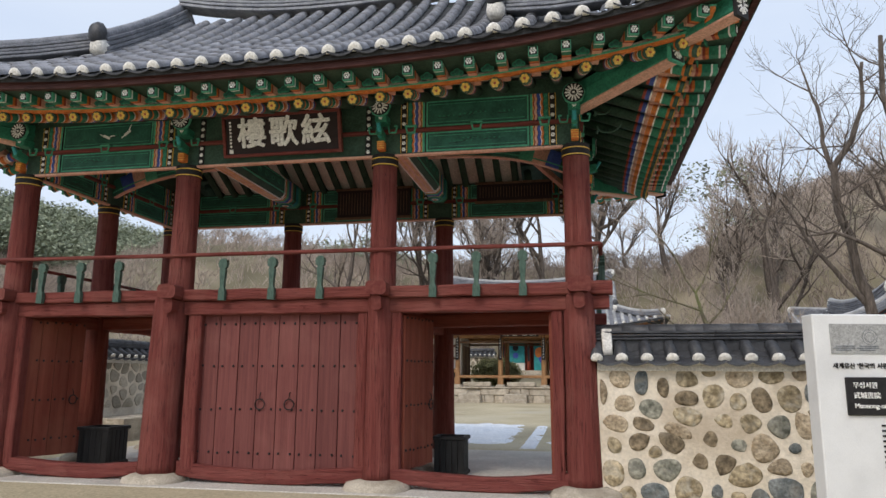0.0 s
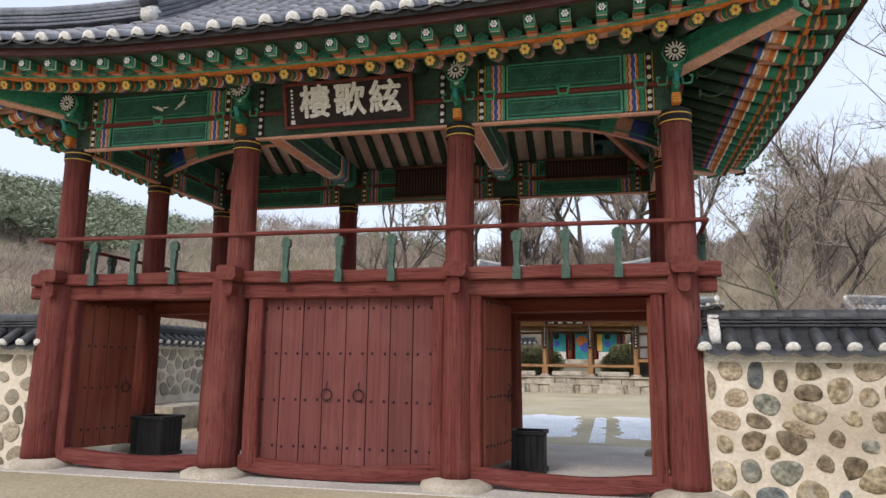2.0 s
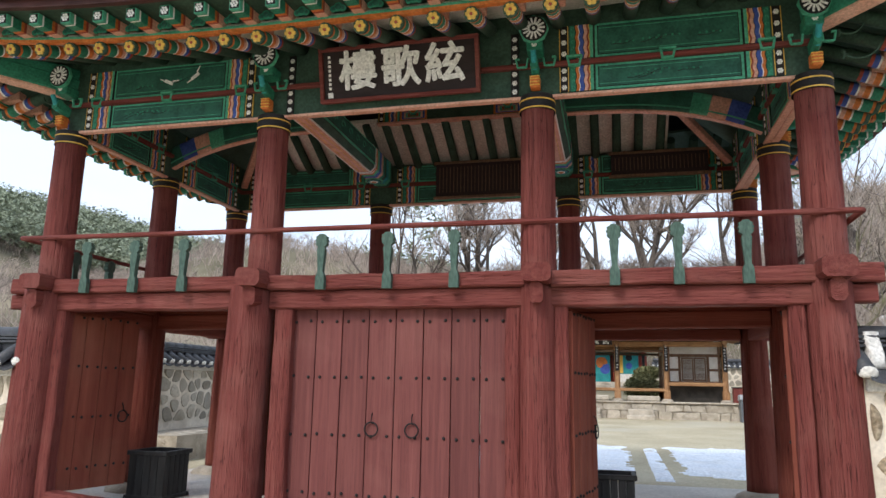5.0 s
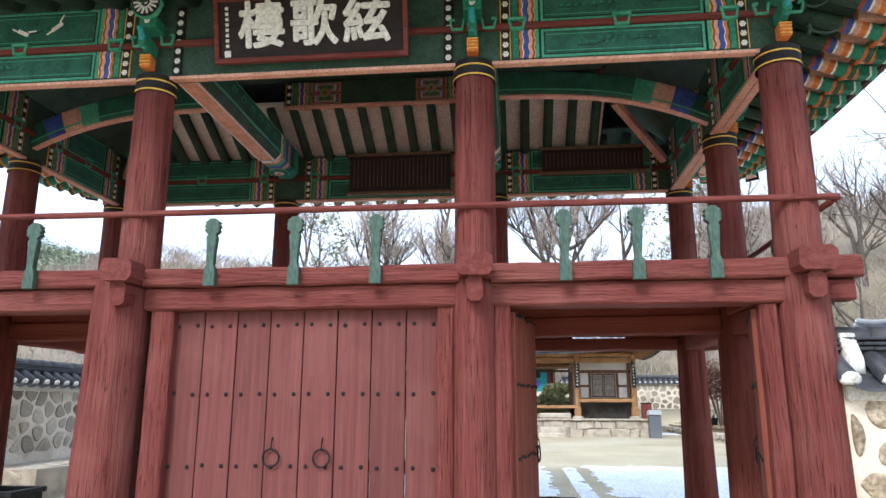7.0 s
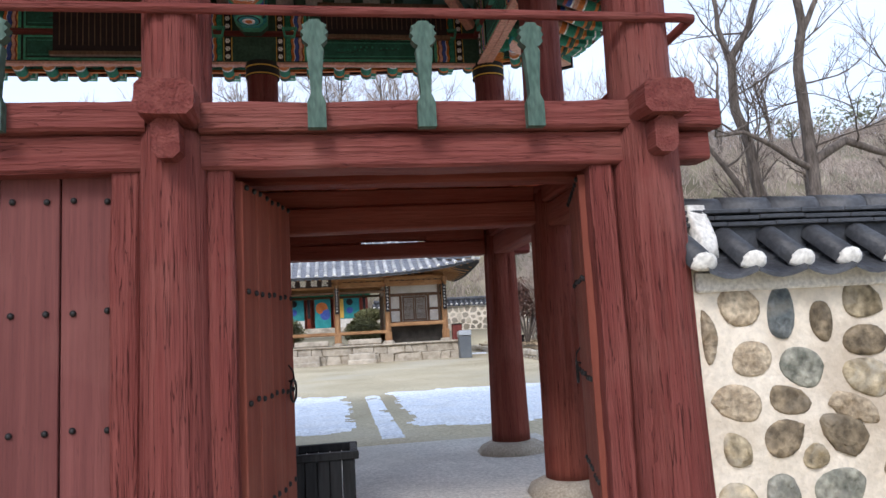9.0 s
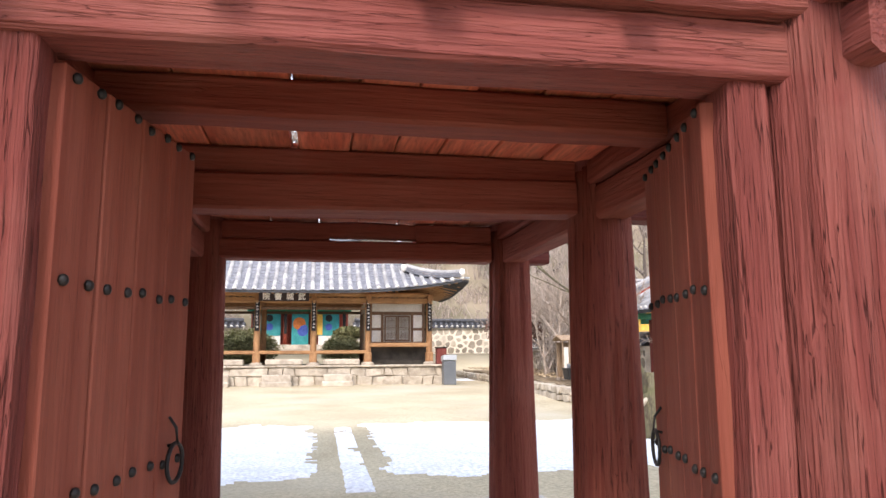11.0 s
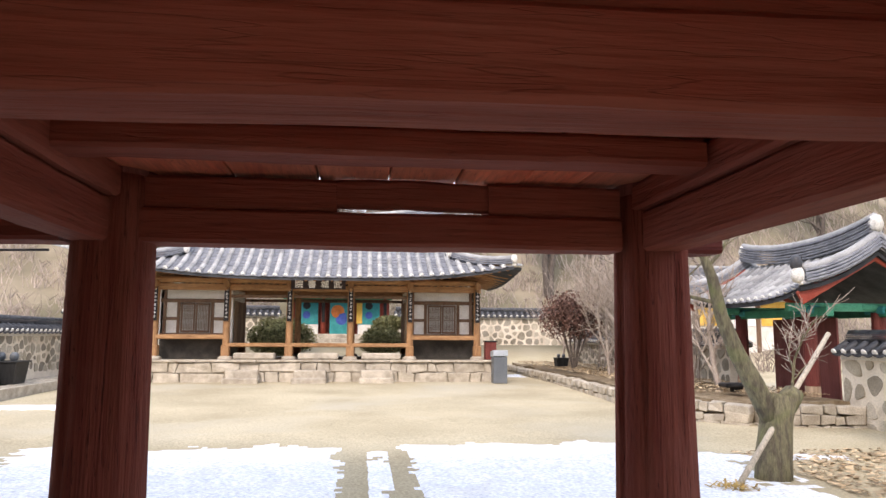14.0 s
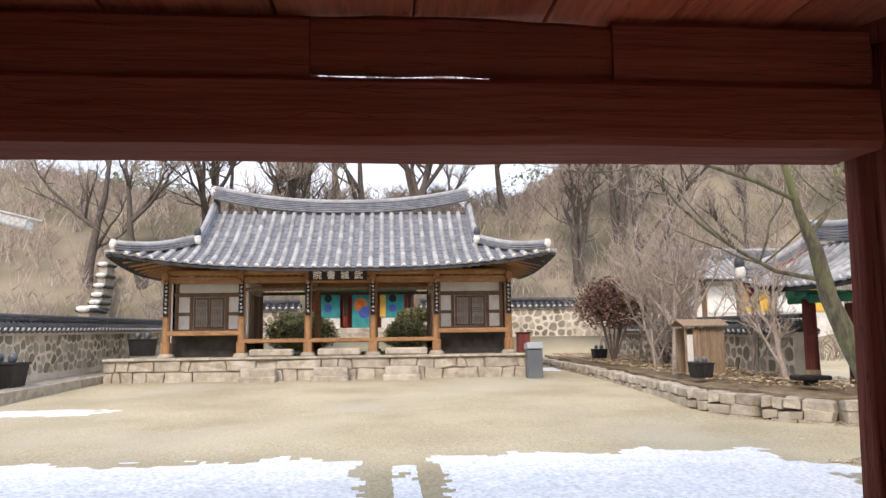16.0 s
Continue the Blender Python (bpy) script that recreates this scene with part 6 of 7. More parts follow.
hp_("eave_plank", sheet(lambda x, v: Vector((x, 31.7 + v * 1.7 - 0.25 * abs((x + 2.8) / 6.05) ** 3 * (1 - v), 3.45 + 0.42 * abs((x + 2.8) / 6.05) ** 3 * (1 - v) + 0.45 * v)), [-8.75 + 11.9 * i / 24 for i in range(25)], [0, 0.5, 1], 0.03), "wood_x")
# floors, rooms, windows
hp_("open_floor", box(HX[1], HX[4], HY - 0.12, HB + 0.2, 1.33, 1.38), "wood_x")
for a, c in zip(HX[1:4], HX[2:5]):
    hp_("floor_edge", beam((a, HY - 0.02, 1.37), (c, HY - 0.02, 1.37), 0.12, 0.13, 0.004, 6), "wood_x")
for a, c, s in ((HX[0], HX[1], 1), (HX[4], HX[5], -1)):
    yw = HY + 0.55
    hp_("verandah_edge", beam((a, HY - 0.03, 1.62), (c, HY - 0.03, 1.62), 0.12, 0.14, 0.004, 6), "wood_x")
    hp_("verandah_floor", box(a, c, HY, yw, 1.6, 1.64), "wood_x")
    # The dark void under the verandah, its shade painted into the wall colour.
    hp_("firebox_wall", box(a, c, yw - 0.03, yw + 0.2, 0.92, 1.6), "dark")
    hp_("plaster_wall", box(a, c, yw, yw + 0.14, 1.6, 3.3), "plaster")
    hp_("side_wall", box((c if s > 0 else a) - 0.07, (c if s > 0 else a) + 0.07, yw, HB, 1.38, 3.2), "plaster")
    hp_("side_wall", box((a if s > 0 else c) - 0.07, (a if s > 0 else c) + 0.07, yw, HB, 0.92, 3.2), "plaster")
    hp_("back_wall", box(a, c, HB - 0.07, HB + 0.07, 0.92, 3.2), "plaster")
    for z in (1.68, 2.2, 2.78):
        if z == 2.2:
            for p, q in ((a + 0.05, a + 0.55), (c - 0.55, c - 0.05)):
                hp_("wall_rail", box(p, q, yw - 0.03, yw + 0.02, z - 0.05, z + 0.05, 0.006), "wood_d")
        else:
            hp_("wall_rail", box(a, c, yw - 0.04, yw + 0.02, z - 0.06, z + 0.06, 0.006), "wood_d")
    for x in (a + 0.13, a + 0.56, c - 0.56, c - 0.13):
        hp_("wall_stud", box(x - 0.05, x + 0.05, yw - 0.035, yw + 0.02, 1.7, 2.76 if abs(x - (a + c) / 2) < 0.8 else 3.2, 0.006), "wood_d")
    win = hp_("window", box(a + 0.62, c - 0.62, yw - 0.012, yw + 0.02, 1.74, 2.72), "paper", "paper window with a wooden lattice")
    x0, x1 = a + 0.64, c - 0.64
    xm = (x0 + x1) / 2
    for p, q in ((x0, xm - 0.01), (xm + 0.01, x1)):
        b = bmesh.new()
        for e0, e1, f0, f1 in ((p, p + 0.05, 1.76, 2.7), (q - 0.05, q, 1.76, 2.7), (p, q, 1.76, 1.82), (p, q, 2.64, 2.7)):
            box(e0, e1, yw - 0.045, yw - 0.014, f0, f1, 0.004, b)
        hp_("window_frame", b, "wood_d", parent=win)
        b = bmesh.new()
        for i in range(1, 7):
            x = p + 0.05 + (q - p - 0.1) * i / 7
            box(x - 0.006, x + 0.006, yw - 0.03, yw - 0.016, 1.82, 2.64, 0, b)
        for z in (1.9, 1.96, 2.02, 2.2, 2.26, 2.32, 2.46, 2.52, 2.58):
            box(p + 0.05, q - 0.05, yw - 0.03, yw - 0.016, z - 0.006, z + 0.006, 0, b)
        hp_("lattice", b, "wood_d", parent=win)
    # folding door leaves on the room's side towards the open floor
    xs_ = (c if s > 0 else a) + s * 0.09
    for k in range(4):
        y = yw + 0.25 + k * 0.55
        hp_("side_door", box(min(xs_, xs_ + s * 0.03), max(xs_, xs_ + s * 0.03), y, y + 0.5, 1.4, 2.8, 0.006), "wood_d" if k % 2 else "wood_grey")
# the name board
nb = thing("name_board", (-2.8, 32.6, 3.2), "dark name board with pale brush characters under the hall's eave", "signboard")
part("board", bm_at(box(-0.85, 0.85, -0.02, 0.02, 0.0, 0.29, 0.006), pose(-2.85, 32.42, 3.13, 12)), M["sign_field"], nb)


def lettering(text, size, m, material, parent, name="characters", extrude=0.004, bold=0.0, align="CENTER"):
    """Flat raised writing, its face towards local -y."""
    cu = bpy.data.curves.new(name, "FONT")
    cu.body, cu.size, cu.extrude, cu.align_x, cu.align_y = text, size, extrude, align, "CENTER"
    tmp = bpy.data.objects.new(name, cu)
    scene.collection.objects.link(tmp)
    dg = bpy.context.evaluated_depsgraph_get()
    me = bpy.data.meshes.new_from_object(tmp.evaluated_get(dg))
    bpy.data.objects.remove(tmp)
    bpy.data.curves.remove(cu)
    me.transform(Matrix.Rotation(math.pi / 2, 4, "X"))
    if bold:
        bb = bmesh.new()
        for i, (dx, dz) in enumerate(((0, 0), (1, 0), (-1, 0), (0, 1), (0, -1), (0.7, 0.7), (-0.7, 0.7), (0.7, -0.7), (-0.7, -0.7))):
            c = me.copy()
            c.transform(Matrix.Translation((dx * bold, -0.0007 * i, dz * bold)))
            bb.from_mesh(c)
            bpy.data.meshes.remove(c)
        bb.to_mesh(me)
        bb.free()
    me.materials.clear()
    me.materials.append(material)
    ob = new(name, me)
    ob.parent = parent
    ob.matrix_basis = Matrix.Translation(-ORIGIN[parent.name]) @ m
    return ob


for i, ch in enumerate("院書城武"):
    lettering(ch, 0.26, pose(-3.45 + 0.40 * i, 32.375, 3.27, 12), M["white"], nb, "character", extrude=0.008, bold=0.006)

# platform of dressed stones with steps
plat = thing("stone_platform", (-3.3, 34, 0.25), "low platform of pale dressed granite blocks with stone steps", "platform")
part("platform_top", box(-9.2, 2.95, 31.98, 37.4, 0.2, 0.9), M["granite"], plat)
rr = random.Random(31)
for r, (z0, z1) in enumerate(((0.18, 0.56), (0.56, 0.87))):
    x = -9.25
    while x < 2.98:
        w = min(rr.choice((0.25, 0.4, 0.6, 0.85, 1.1)) * rr.uniform(0.8, 1.2), 3.0 - x)
        b = box(x + 0.012, x + w - 0.012, 31.9 + rr.uniform(-0.02, 0.03), 32.2, z0 + 0.008, z1 - 0.01 + rr.uniform(-0.02, 0.01), 0.0)
        bmesh.ops.bevel(b, geom=b.edges[:], offset=0.035, segments=2, affect="EDGES", profile=0.6)
        for v in b.verts:
            v.co += noise.noise_vector(v.co * 3.1) * 0.075
        part("block", b, M["granite"], plat)
        x += w
x = -9.28
while x < 2.98:
    w = min(rr.uniform(0.7, 1.6), 3.0 - x)
    part("coping", box(x + 0.008, x + w - 0.008, 31.84 + rr.uniform(-0.02, 0.02), 32.5, 0.87, 0.935, 0.015), M["granite"], plat)
    x += w
for xc in (-5.0, -3.0, -1.0):
    for k in range(2):
        part("step", box(xc - 0.52 + 0.05 * k, xc + 0.52 - 0.03 * k, 31.28 + 0.29 * k, 31.86, 0.2, 0.42 + 0.22 * k, 0.03), M["granite"], plat)
for xc in (-4.75, -2.8, -0.85):
    part("stepping_stone", box(xc - 0.62, xc + 0.62, HY - 0.75, HY - 0.35, 0.935, 1.14, 0.04), M["granite"], plat)

# ---- the painted shrine gate behind the hall ----
sh = thing("shrine_gate", (-2.6, 45, 1.3), "small painted shrine gate with red posts and a teal swirl door", "gate")
tiled_roof(sh, -5.9, 0.6, 43.2, 46.6, 3.75, 4.9, 0.9, 0.2, 0.1, hips=False)
part("base_step", box(-5.4, 0.2, 43.9, 46.2, 0.6, 1.75, 0.03), M["granite"], sh)
for k in range(5):
    part("stair", box(-4.4, -0.8, 42.55 + 0.28 * k, 44.0, 0.5, 0.75 + 0.2 * k, 0.02), M["granite"], sh)
for x in (-4.85, -3.3, -1.9, -0.35):
    part("post", tube([(x, 44.3, 1.75), (x, 44.3, 3.45)], 0.12, 0.11, 12), M["red_b"], sh, "red-painted round post", True)
    part("post_plaque", box(x - 0.08, x + 0.08, 44.14, 44.17, 2.3, 3.3), M["ink"], sh)
part("head_beam", box(-5.2, 0.0, 44.2, 44.42, 3.4, 3.62, 0.02), M["green_m"], sh)
part("eave_beam", box(-5.4, 0.2, 43.6, 43.75, 3.62, 3.75, 0.02), M["green_l"], sh)
part("back_panel", box(-5.1, -0.1, 45.4, 45.5, 1.75, 3.5), M["red_b"], sh)
d = part("swirl_door", box(-3.0, -2.15, 44.32, 44.38, 1.75, 3.38, 0.01), M["teal"], sh, "teal door leaf with a red and blue swirl")
for key, c, r in (("orange", (-2.62, 44.31, 2.82), 0.32), ("blue", (-2.44, 44.306, 2.45), 0.27)):
    part("swirl", disc(c, r, (0, 1, 0), 0.012, 20), M[key], d)
part("swirl", disc((-2.7, 44.302, 2.68), 0.14, (0, 1, 0), 0.012, 16), M["orange"], d)
part("swirl", disc((-2.34, 44.302, 2.62), 0.14, (0, 1, 0), 0.012, 16), M["blue"], d)
for x0, x1 in ((-4.65, -3.55), (-1.65, -0.6)):
    d = part("side_door", box(x0, x1, 44.34, 44.4, 2.2, 3.38, 0.01), M["teal"], sh)
    for k, key in ((0.3, "ink"), (-0.15, "blue")):
        part("swirl", disc(((x0 + x1) / 2, 44.33, 2.8 + k), 0.18, (0, 1, 0), 0.01, 14), M[key], d)
    part("low_wall", box(x0, x1, 44.3, 44.45, 1.75, 2.2), M["plaster"], sh)
part("yellow_panel", box(-1.72, -1.45, 44.3, 44.335, 2.25, 3.3), M["yellow"], sh)

# ---- the side gate in the east wall ----
sg = thing("side_gate", (8.2, 24.3, 0.05), "small tiled side gate with red posts and green brackets", "gate")
SM = pose(8.1, 24.3, 0, 0, 0, 90)
tiled_roof(sg, -2.3, 2.3, -1.5, 1.5, 2.45, 3.35, 0.6, 0.22, 0.08, SM, cover="tile_far", hips=False)
for lx in (-1.25, 1.25):
    for ly in (-0.75, 0.75):
        part("footing_stone", bm_at(rock((lx, ly, 0.1), 0.25, 0.25, 0.16, 4, 0.12, 2, 0.8), SM), M["granite"], sg, "", True)
        part("post", bm_at(post((lx, ly, 0.18), (lx, ly, 2.2), 0.14, 0.13, 0.005, 8, 14, 3, 0), SM), M["red_z"], sg, "", True)
        part("pale_base", bm_at(tube([(lx, ly, 0.16), (lx, ly, 0.75)], 0.15, 0.145, 14), SM), M["wood_grey"], sg, "unpainted pale post foot", True)
        part("bracket", bm_at(box(lx - 0.3, lx + 0.3, ly - 0.1, ly + 0.1, 2.15, 2.32, 0.04), SM), M["teal"], sg)
        part("bracket", bm_at(box(lx - 0.1, lx + 0.1, ly - 0.4, ly + 0.4, 2.22, 2.38, 0.04), SM), M["green_l"], sg)
for ly in (-0.75, 0.75):
    part("head_beam", bm_at(beam((-1.9, ly, 2.2), (1.9, ly, 2.2), 0.15, 0.18, 0.004, 6), SM), M["green_m"], sg)
for lx in (-1.25, 1.25):
    part("gable_beam", bm_at(beam((lx, -1.2, 2.3), (lx, 1.2, 2.3), 0.14, 0.16, 0.004, 6), SM), M["green_l"], sg)
for s in (-1, 1):
    for e in (-1, 1):
        part("barge_board", bm_at(beam((s * 2.2, e * 1.55, 2.42), (s * 2.2, 0.0, 3.28), 0.05, 0.26, 0.004, 6), SM), M["red_b"], sg, "red barge board")
    part("door_leaf", bm_at(box(min(0, s * 1.1), max(0, s * 1.1), 0.02, 0.07, 0.4, 2.1, 0.008), SM), M["red_board"], sg)
part("threshold", bm_at(box(-1.15, 1.15, -0.1, 0.12, 0.15, 0.38, 0.02), SM), M["wood_grey"], sg)

# ---- trees ----
def grow(limbs, twigs, p, d, length, r, level, rng, up=0.15, droop=0.0, kids=(3, 5), thin=0.012):
    """One branch and all that springs from it."""
    n = 4 if level > 1 else 3
    pts = [p.copy()]
    for i in range(n):
        j = 0.1 if level >= 4 else 0.24
        d = (d + Vector((rng.uniform(-j, j), rng.uniform(-j, j), rng.uniform(-0.12, 0.2) + up * 0.3 - droop * i / n))).normalized()
        p = p + d * length / n
        pts.append(p.copy())
    tube(pts, r, max(thin * 0.6, r * 0.55), 7 if level > 2 else (5 if level > 1 else 3), limbs if level > 1 else twigs, False)
    if level == 0:
        return
    for k in range(rng.randint(*kids)):
        t = rng.uniform(0.3, 1.0)
        i = min(n - 1, int(t * n))
        q = pts[i].lerp(pts[i + 1], t * n - i)
        a = Vector((rng.uniform(-1, 1), rng.uniform(-1, 1), rng.uniform(-0.25, 0.8)))
        nd = (d * 0.6 + a.normalized() * 0.85).normalized()
        grow(limbs, twigs, q, nd, length * rng.uniform(0.5, 0.75), max(thin, r * rng.uniform(0.4, 0.6)), level - 1, rng, up, droop, kids, thin)
    grow(limbs, twigs, pts[-1], d, length * rng.uniform(0.6, 0.8), max(thin, r * 0.55), level - 1, rng, up, droop, kids, thin)


def bare_tree(at, height, r, seed, key="bark", twig="bark_pale", levels=4, lean=(0, 0), label="", kids=(3, 5), droop=0.0, thin=0.012, forks=1):
    rng = random.Random(seed)
    t = thing("bare_tree", at, label or "leafless winter tree with grey-brown spreading branches", "tree", "winter trees")
    limbs, twigs = bmesh.new(), bmesh.new()
    for f in range(forks):
        d = Vector((lean[0] + rng.uniform(-0.3, 0.3) * (f > 0), lean[1] + rng.uniform(-0.3, 0.3) * (f > 0), 1)).normalized()
        grow(limbs, twigs, Vector(at) + Vector((0.2 * f, 0.1 * f, -0.15)), d, height * 0.42, r, levels, rng, 0.15, droop, kids, thin)
    part("trunk", limbs, M[key], t, "", True)
    part("crown", twigs, M[twig], t, "fine bare twigs")
    return t


def twisted_tree(at, stems, label, seed):
    """An old tree whose bent limbs are given as runs of points; twigs spring from their upper lengths."""
    t = thing("bare_tree", at, label, "tree", "winter trees")
    limbs, twigs = bmesh.new(), bmesh.new()
    rr = random.Random(seed)
    for pts, r0, r1 in stems:
        pts = [Vector(p) for p in pts]
        fine = []
        for p, q in zip(pts, pts[1:]):
            fine += [p.lerp(q, k / 4) for k in range(4)]
        fine = [p + noise.noise_vector(p * 0.9 + Vector((seed, 0, 0))) * 0.12 for p in fine + [pts[-1]]]
        tube(fine, r0, r1, 10, limbs, False)
        for k in range(max(4, len(fine) // 3), len(fine)):
            if rr.random() < 0.5 and fine[k].z > 3.6:
                d = Vector((rr.uniform(-1, 1), rr.uniform(-0.7, 0.7), rr.uniform(-0.15, 0.8))).normalized()
                grow(limbs, twigs, fine[k], d, rr.uniform(0.6, 1.1), 0.02, 3, rr, 0.1, 0.05, (2, 3), 0.004)
    part("trunk", limbs, M["bark"], t, "dark crooked trunk and limbs", True)
    part("crown", twigs, M["bark"], t, "fine bare twigs")
    return t


twisted_tree((5.95, 17.2, 0.02), [
    ([(5.95, 17.2, -0.1), (5.9, 17.2, 1.7), (5.75, 17.2, 3.1), (5.55, 17.2, 4.1), (5.4, 17.25, 5.0), (5.4, 17.2, 5.9), (5.75, 17.2, 6.5), (6.0, 17.2, 7.3), (6.2, 17.3, 8.4)], 0.135, 0.035),
    ([(5.4, 17.2, 5.7), (5.2, 17.3, 6.5), (5.25, 17.3, 7.4), (5.0, 17.4, 8.2)], 0.06, 0.02),
    ([(5.8, 17.2, 2.8), (5.2, 17.1, 3.6), (4.6, 17.0, 4.3), (4.2, 17.0, 5.2)], 0.07, 0.02)],
    "old crooked leafless tree behind the gate wall", 3)
twisted_tree((6.4, 16.6, 0.02), [
    ([(6.4, 16.6, -0.1), (6.35, 16.6, 1.6), (6.3, 16.6, 3.1), (6.35, 16.6, 4.4), (6.28, 16.6, 5.5), (6.4, 16.6, 6.3), (6.2, 16.6, 7.3), (6.35, 16.6, 8.6)], 0.14, 0.045),
    ([(6.33, 16.6, 3.7), (5.7, 16.5, 4.0), (5.0, 16.5, 4.4), (4.5, 16.5, 4.35)], 0.06, 0.02),
    ([(6.33, 16.6, 3.8), (7.0, 16.6, 4.2), (7.7, 16.6, 4.0), (8.3, 16.6, 4.9), (8.6, 16.6, 6.0)], 0.085, 0.03),
    ([(6.3, 16.6, 6.0), (6.8, 16.6, 6.8), (7.4, 16.7, 7.4), (7.8, 16.7, 8.4)], 0.055, 0.02)],
    "old leafless tree with a level limb behind the gate wall", 8)
bare_tree((5.5, 28.2, 0.55), 4.2, 0.07, 21, levels=4, kids=(3, 4), label="small leafless fruit tree in the raised bed", twig="bark_pale", key="bark_pale", thin=0.007, forks=3)
bare_tree((6.4, 24.9, 0.55), 3.2, 0.08, 22, levels=4, kids=(3, 4), label="small leafless fruit tree in the raised bed", key="bark_pale", thin=0.007)
bare_tree((6.3, 31.5, 0.55), 4.6, 0.08, 23, levels=4, kids=(3, 4), label="many-stemmed bare shrub tree in the raised bed", key="bark_pale", thin=0.008, forks=3)

for i, (x, y) in enumerate(((5.6, 29.6), (6.6, 33.5), (5.9, 35.6), (6.9, 27.2), (6.8, 37.5))):
    bare_tree((x, y, 0.5), 3.2 + 0.4 * (i % 3), 0.05, 60 + i, levels=4, kids=(2, 4), label="small leafless shrub tree in the raised bed", key="bark_pale", thin=0.006, forks=2)
rng = random.Random(77)
protos = [bare_tree((-15 + 3 * i, 52 + (i % 3) * 2, hill(-15 + 3 * i, 52 + (i % 3) * 2)), 10 + i % 3 * 2, 0.30, 30 + i, levels=5, kids=(2, 4), thin=0.016, forks=1 + i % 2, twig="bark_pale", lean=(0.2 * (i % 3 - 1), 0)) for i in range(6)]
spots = [(-18, 52), (-12, 60), (-5, 64), (1, 62), (7, 60), (10, 52), (14, 56), (19, 50), (23, 57), (28, 52), (32, 62), (38, 50), (-9, 72), (5, 74), (16, 70), (40, 66), (27, 44), (34, 40), (12, 47), (40, 34), (36, 26)]
for x, y in spots:
    k = rng.uniform(0.6, 1.05)
    copy_thing(rng.choice(protos), Matrix.Translation((x, y, hill(x, y) - 0.1)) @ Matrix.Rotation(rng.uniform(0, 6.28), 4, "Z") @ Matrix.Scale(k, 4))

# brush and pines on the slopes
verts, faces = [], []
for _ in range(9000):
    a = rng.uniform(-1.25, 1.25)
    d = 26 + 110 * rng.random() ** 1.3
    x, y = -3 + d * math.sin(a), 16 + d * math.cos(a)
    if y < 46.5 and -12.5 < x < 13:
        continue
    if y < 12 or (10 < x < 19 and 37 < y < 44):
        continue
    z = hill(x, y)
    h = rng.uniform(0.8, 2.6) * (1 if d > 40 else 0.6)
    for _ in range(9):
        b0 = (x + rng.uniform(-0.6, 0.6), y + rng.uniform(-0.6, 0.6))
        lx, ly = rng.uniform(-0.5, 0.5) * h, rng.uniform(-0.5, 0.5) * h
        w = 0.012 + 0.00035 * d
        i = len(verts)
        verts += [(b0[0] - w, b0[1], z - 0.1), (b0[0] + w, b0[1], z - 0.1), (b0[0] + lx + w * 0.3, b0[1] + ly, z + h * rng.uniform(0.6, 1.0)), (b0[0] + lx * 0.3, b0[1] + ly * 0.3 + w, z + h * 0.4), (b0[0] - lx * 0.7, b0[1] + ly * 0.9, z + h * 0.8), (b0[0] + lx * 0.3, b0[1] + ly * 0.3, z + h * 0.4 + 2.5 * w)]
        faces += [(i, i + 1, i + 2), (i + 3, i + 4, i + 5)]
me = bpy.data.meshes.new("winter_brush")
me.from_pydata(verts, [], faces)
me.materials.append(mat("winter_brush_twigs", (0.25, 0.205, 0.175), (0.42, 0.35, 0.30), 0.05, 0.95, 0, island=0.45))
tagged(new("winter_brush", me), "grey-brown leafless brush covering the hillside", "brush", kind="stuff")
verts, faces = [], []


def needle_ball(c, r, n):
    """A clump of needle tufts round c."""
    for _ in range(n):
        v = Vector((rng.gauss(0, 1), rng.gauss(0, 1), rng.gauss(0, 1))).normalized() * r * rng.uniform(0.55, 1.05)
        v.z *= 0.75
        o = Vector((rng.uniform(-1, 1), rng.uniform(-1, 1), rng.uniform(-1, 1))) * r * 0.28
        q = Vector((rng.uniform(-1, 1), rng.uniform(-1, 1), rng.uniform(-0.4, 0.4))) * r * 0.28
        i = len(verts)
        verts.extend([tuple(c + v), tuple(c + v + o), tuple(c + v + q)])
        faces.append((i, i + 1, i + 2))


for k in range(6200):
    a = rng.uniform(-1.2, -0.1) if k < 800 else (rng.uniform(0.2, 1.0) if k < 1100 else rng.uniform(-1.25, -0.2))
    d = rng.uniform(95, 210) if k < 1100 else rng.uniform(92, 205)
    if k > 3600:
        a, d = rng.uniform(-1.25, -0.35), rng.uniform(92, 150)
    x, y = -3 + d * math.sin(a), 16 + d * math.cos(a)
    z = hill(x, y)
    h = rng.uniform(3.5, 6.5)
    needle_ball(Vector((x, y, z + h * 0.62)), h * 0.42, 34)
    needle_ball(Vector((x + 0.6, y, z + h * 0.85)), h * 0.26, 16)
for x, y in ((12, 63), (-17, 64)):
    z = hill(x, y)
    for _ in range(9):
        needle_ball(Vector((x + rng.uniform(-3, 3), y + rng.uniform(-3, 3), z + rng.uniform(3, 8))), rng.uniform(0.9, 1.6), 90)
me = bpy.data.meshes.new("pine_wood")
me.from_pydata(verts, [], faces)
me.materials.append(M["pine"])
tagged(new("pine_wood", me), "pine wood on the far hills, its green paled for haze", "woods", kind="stuff")


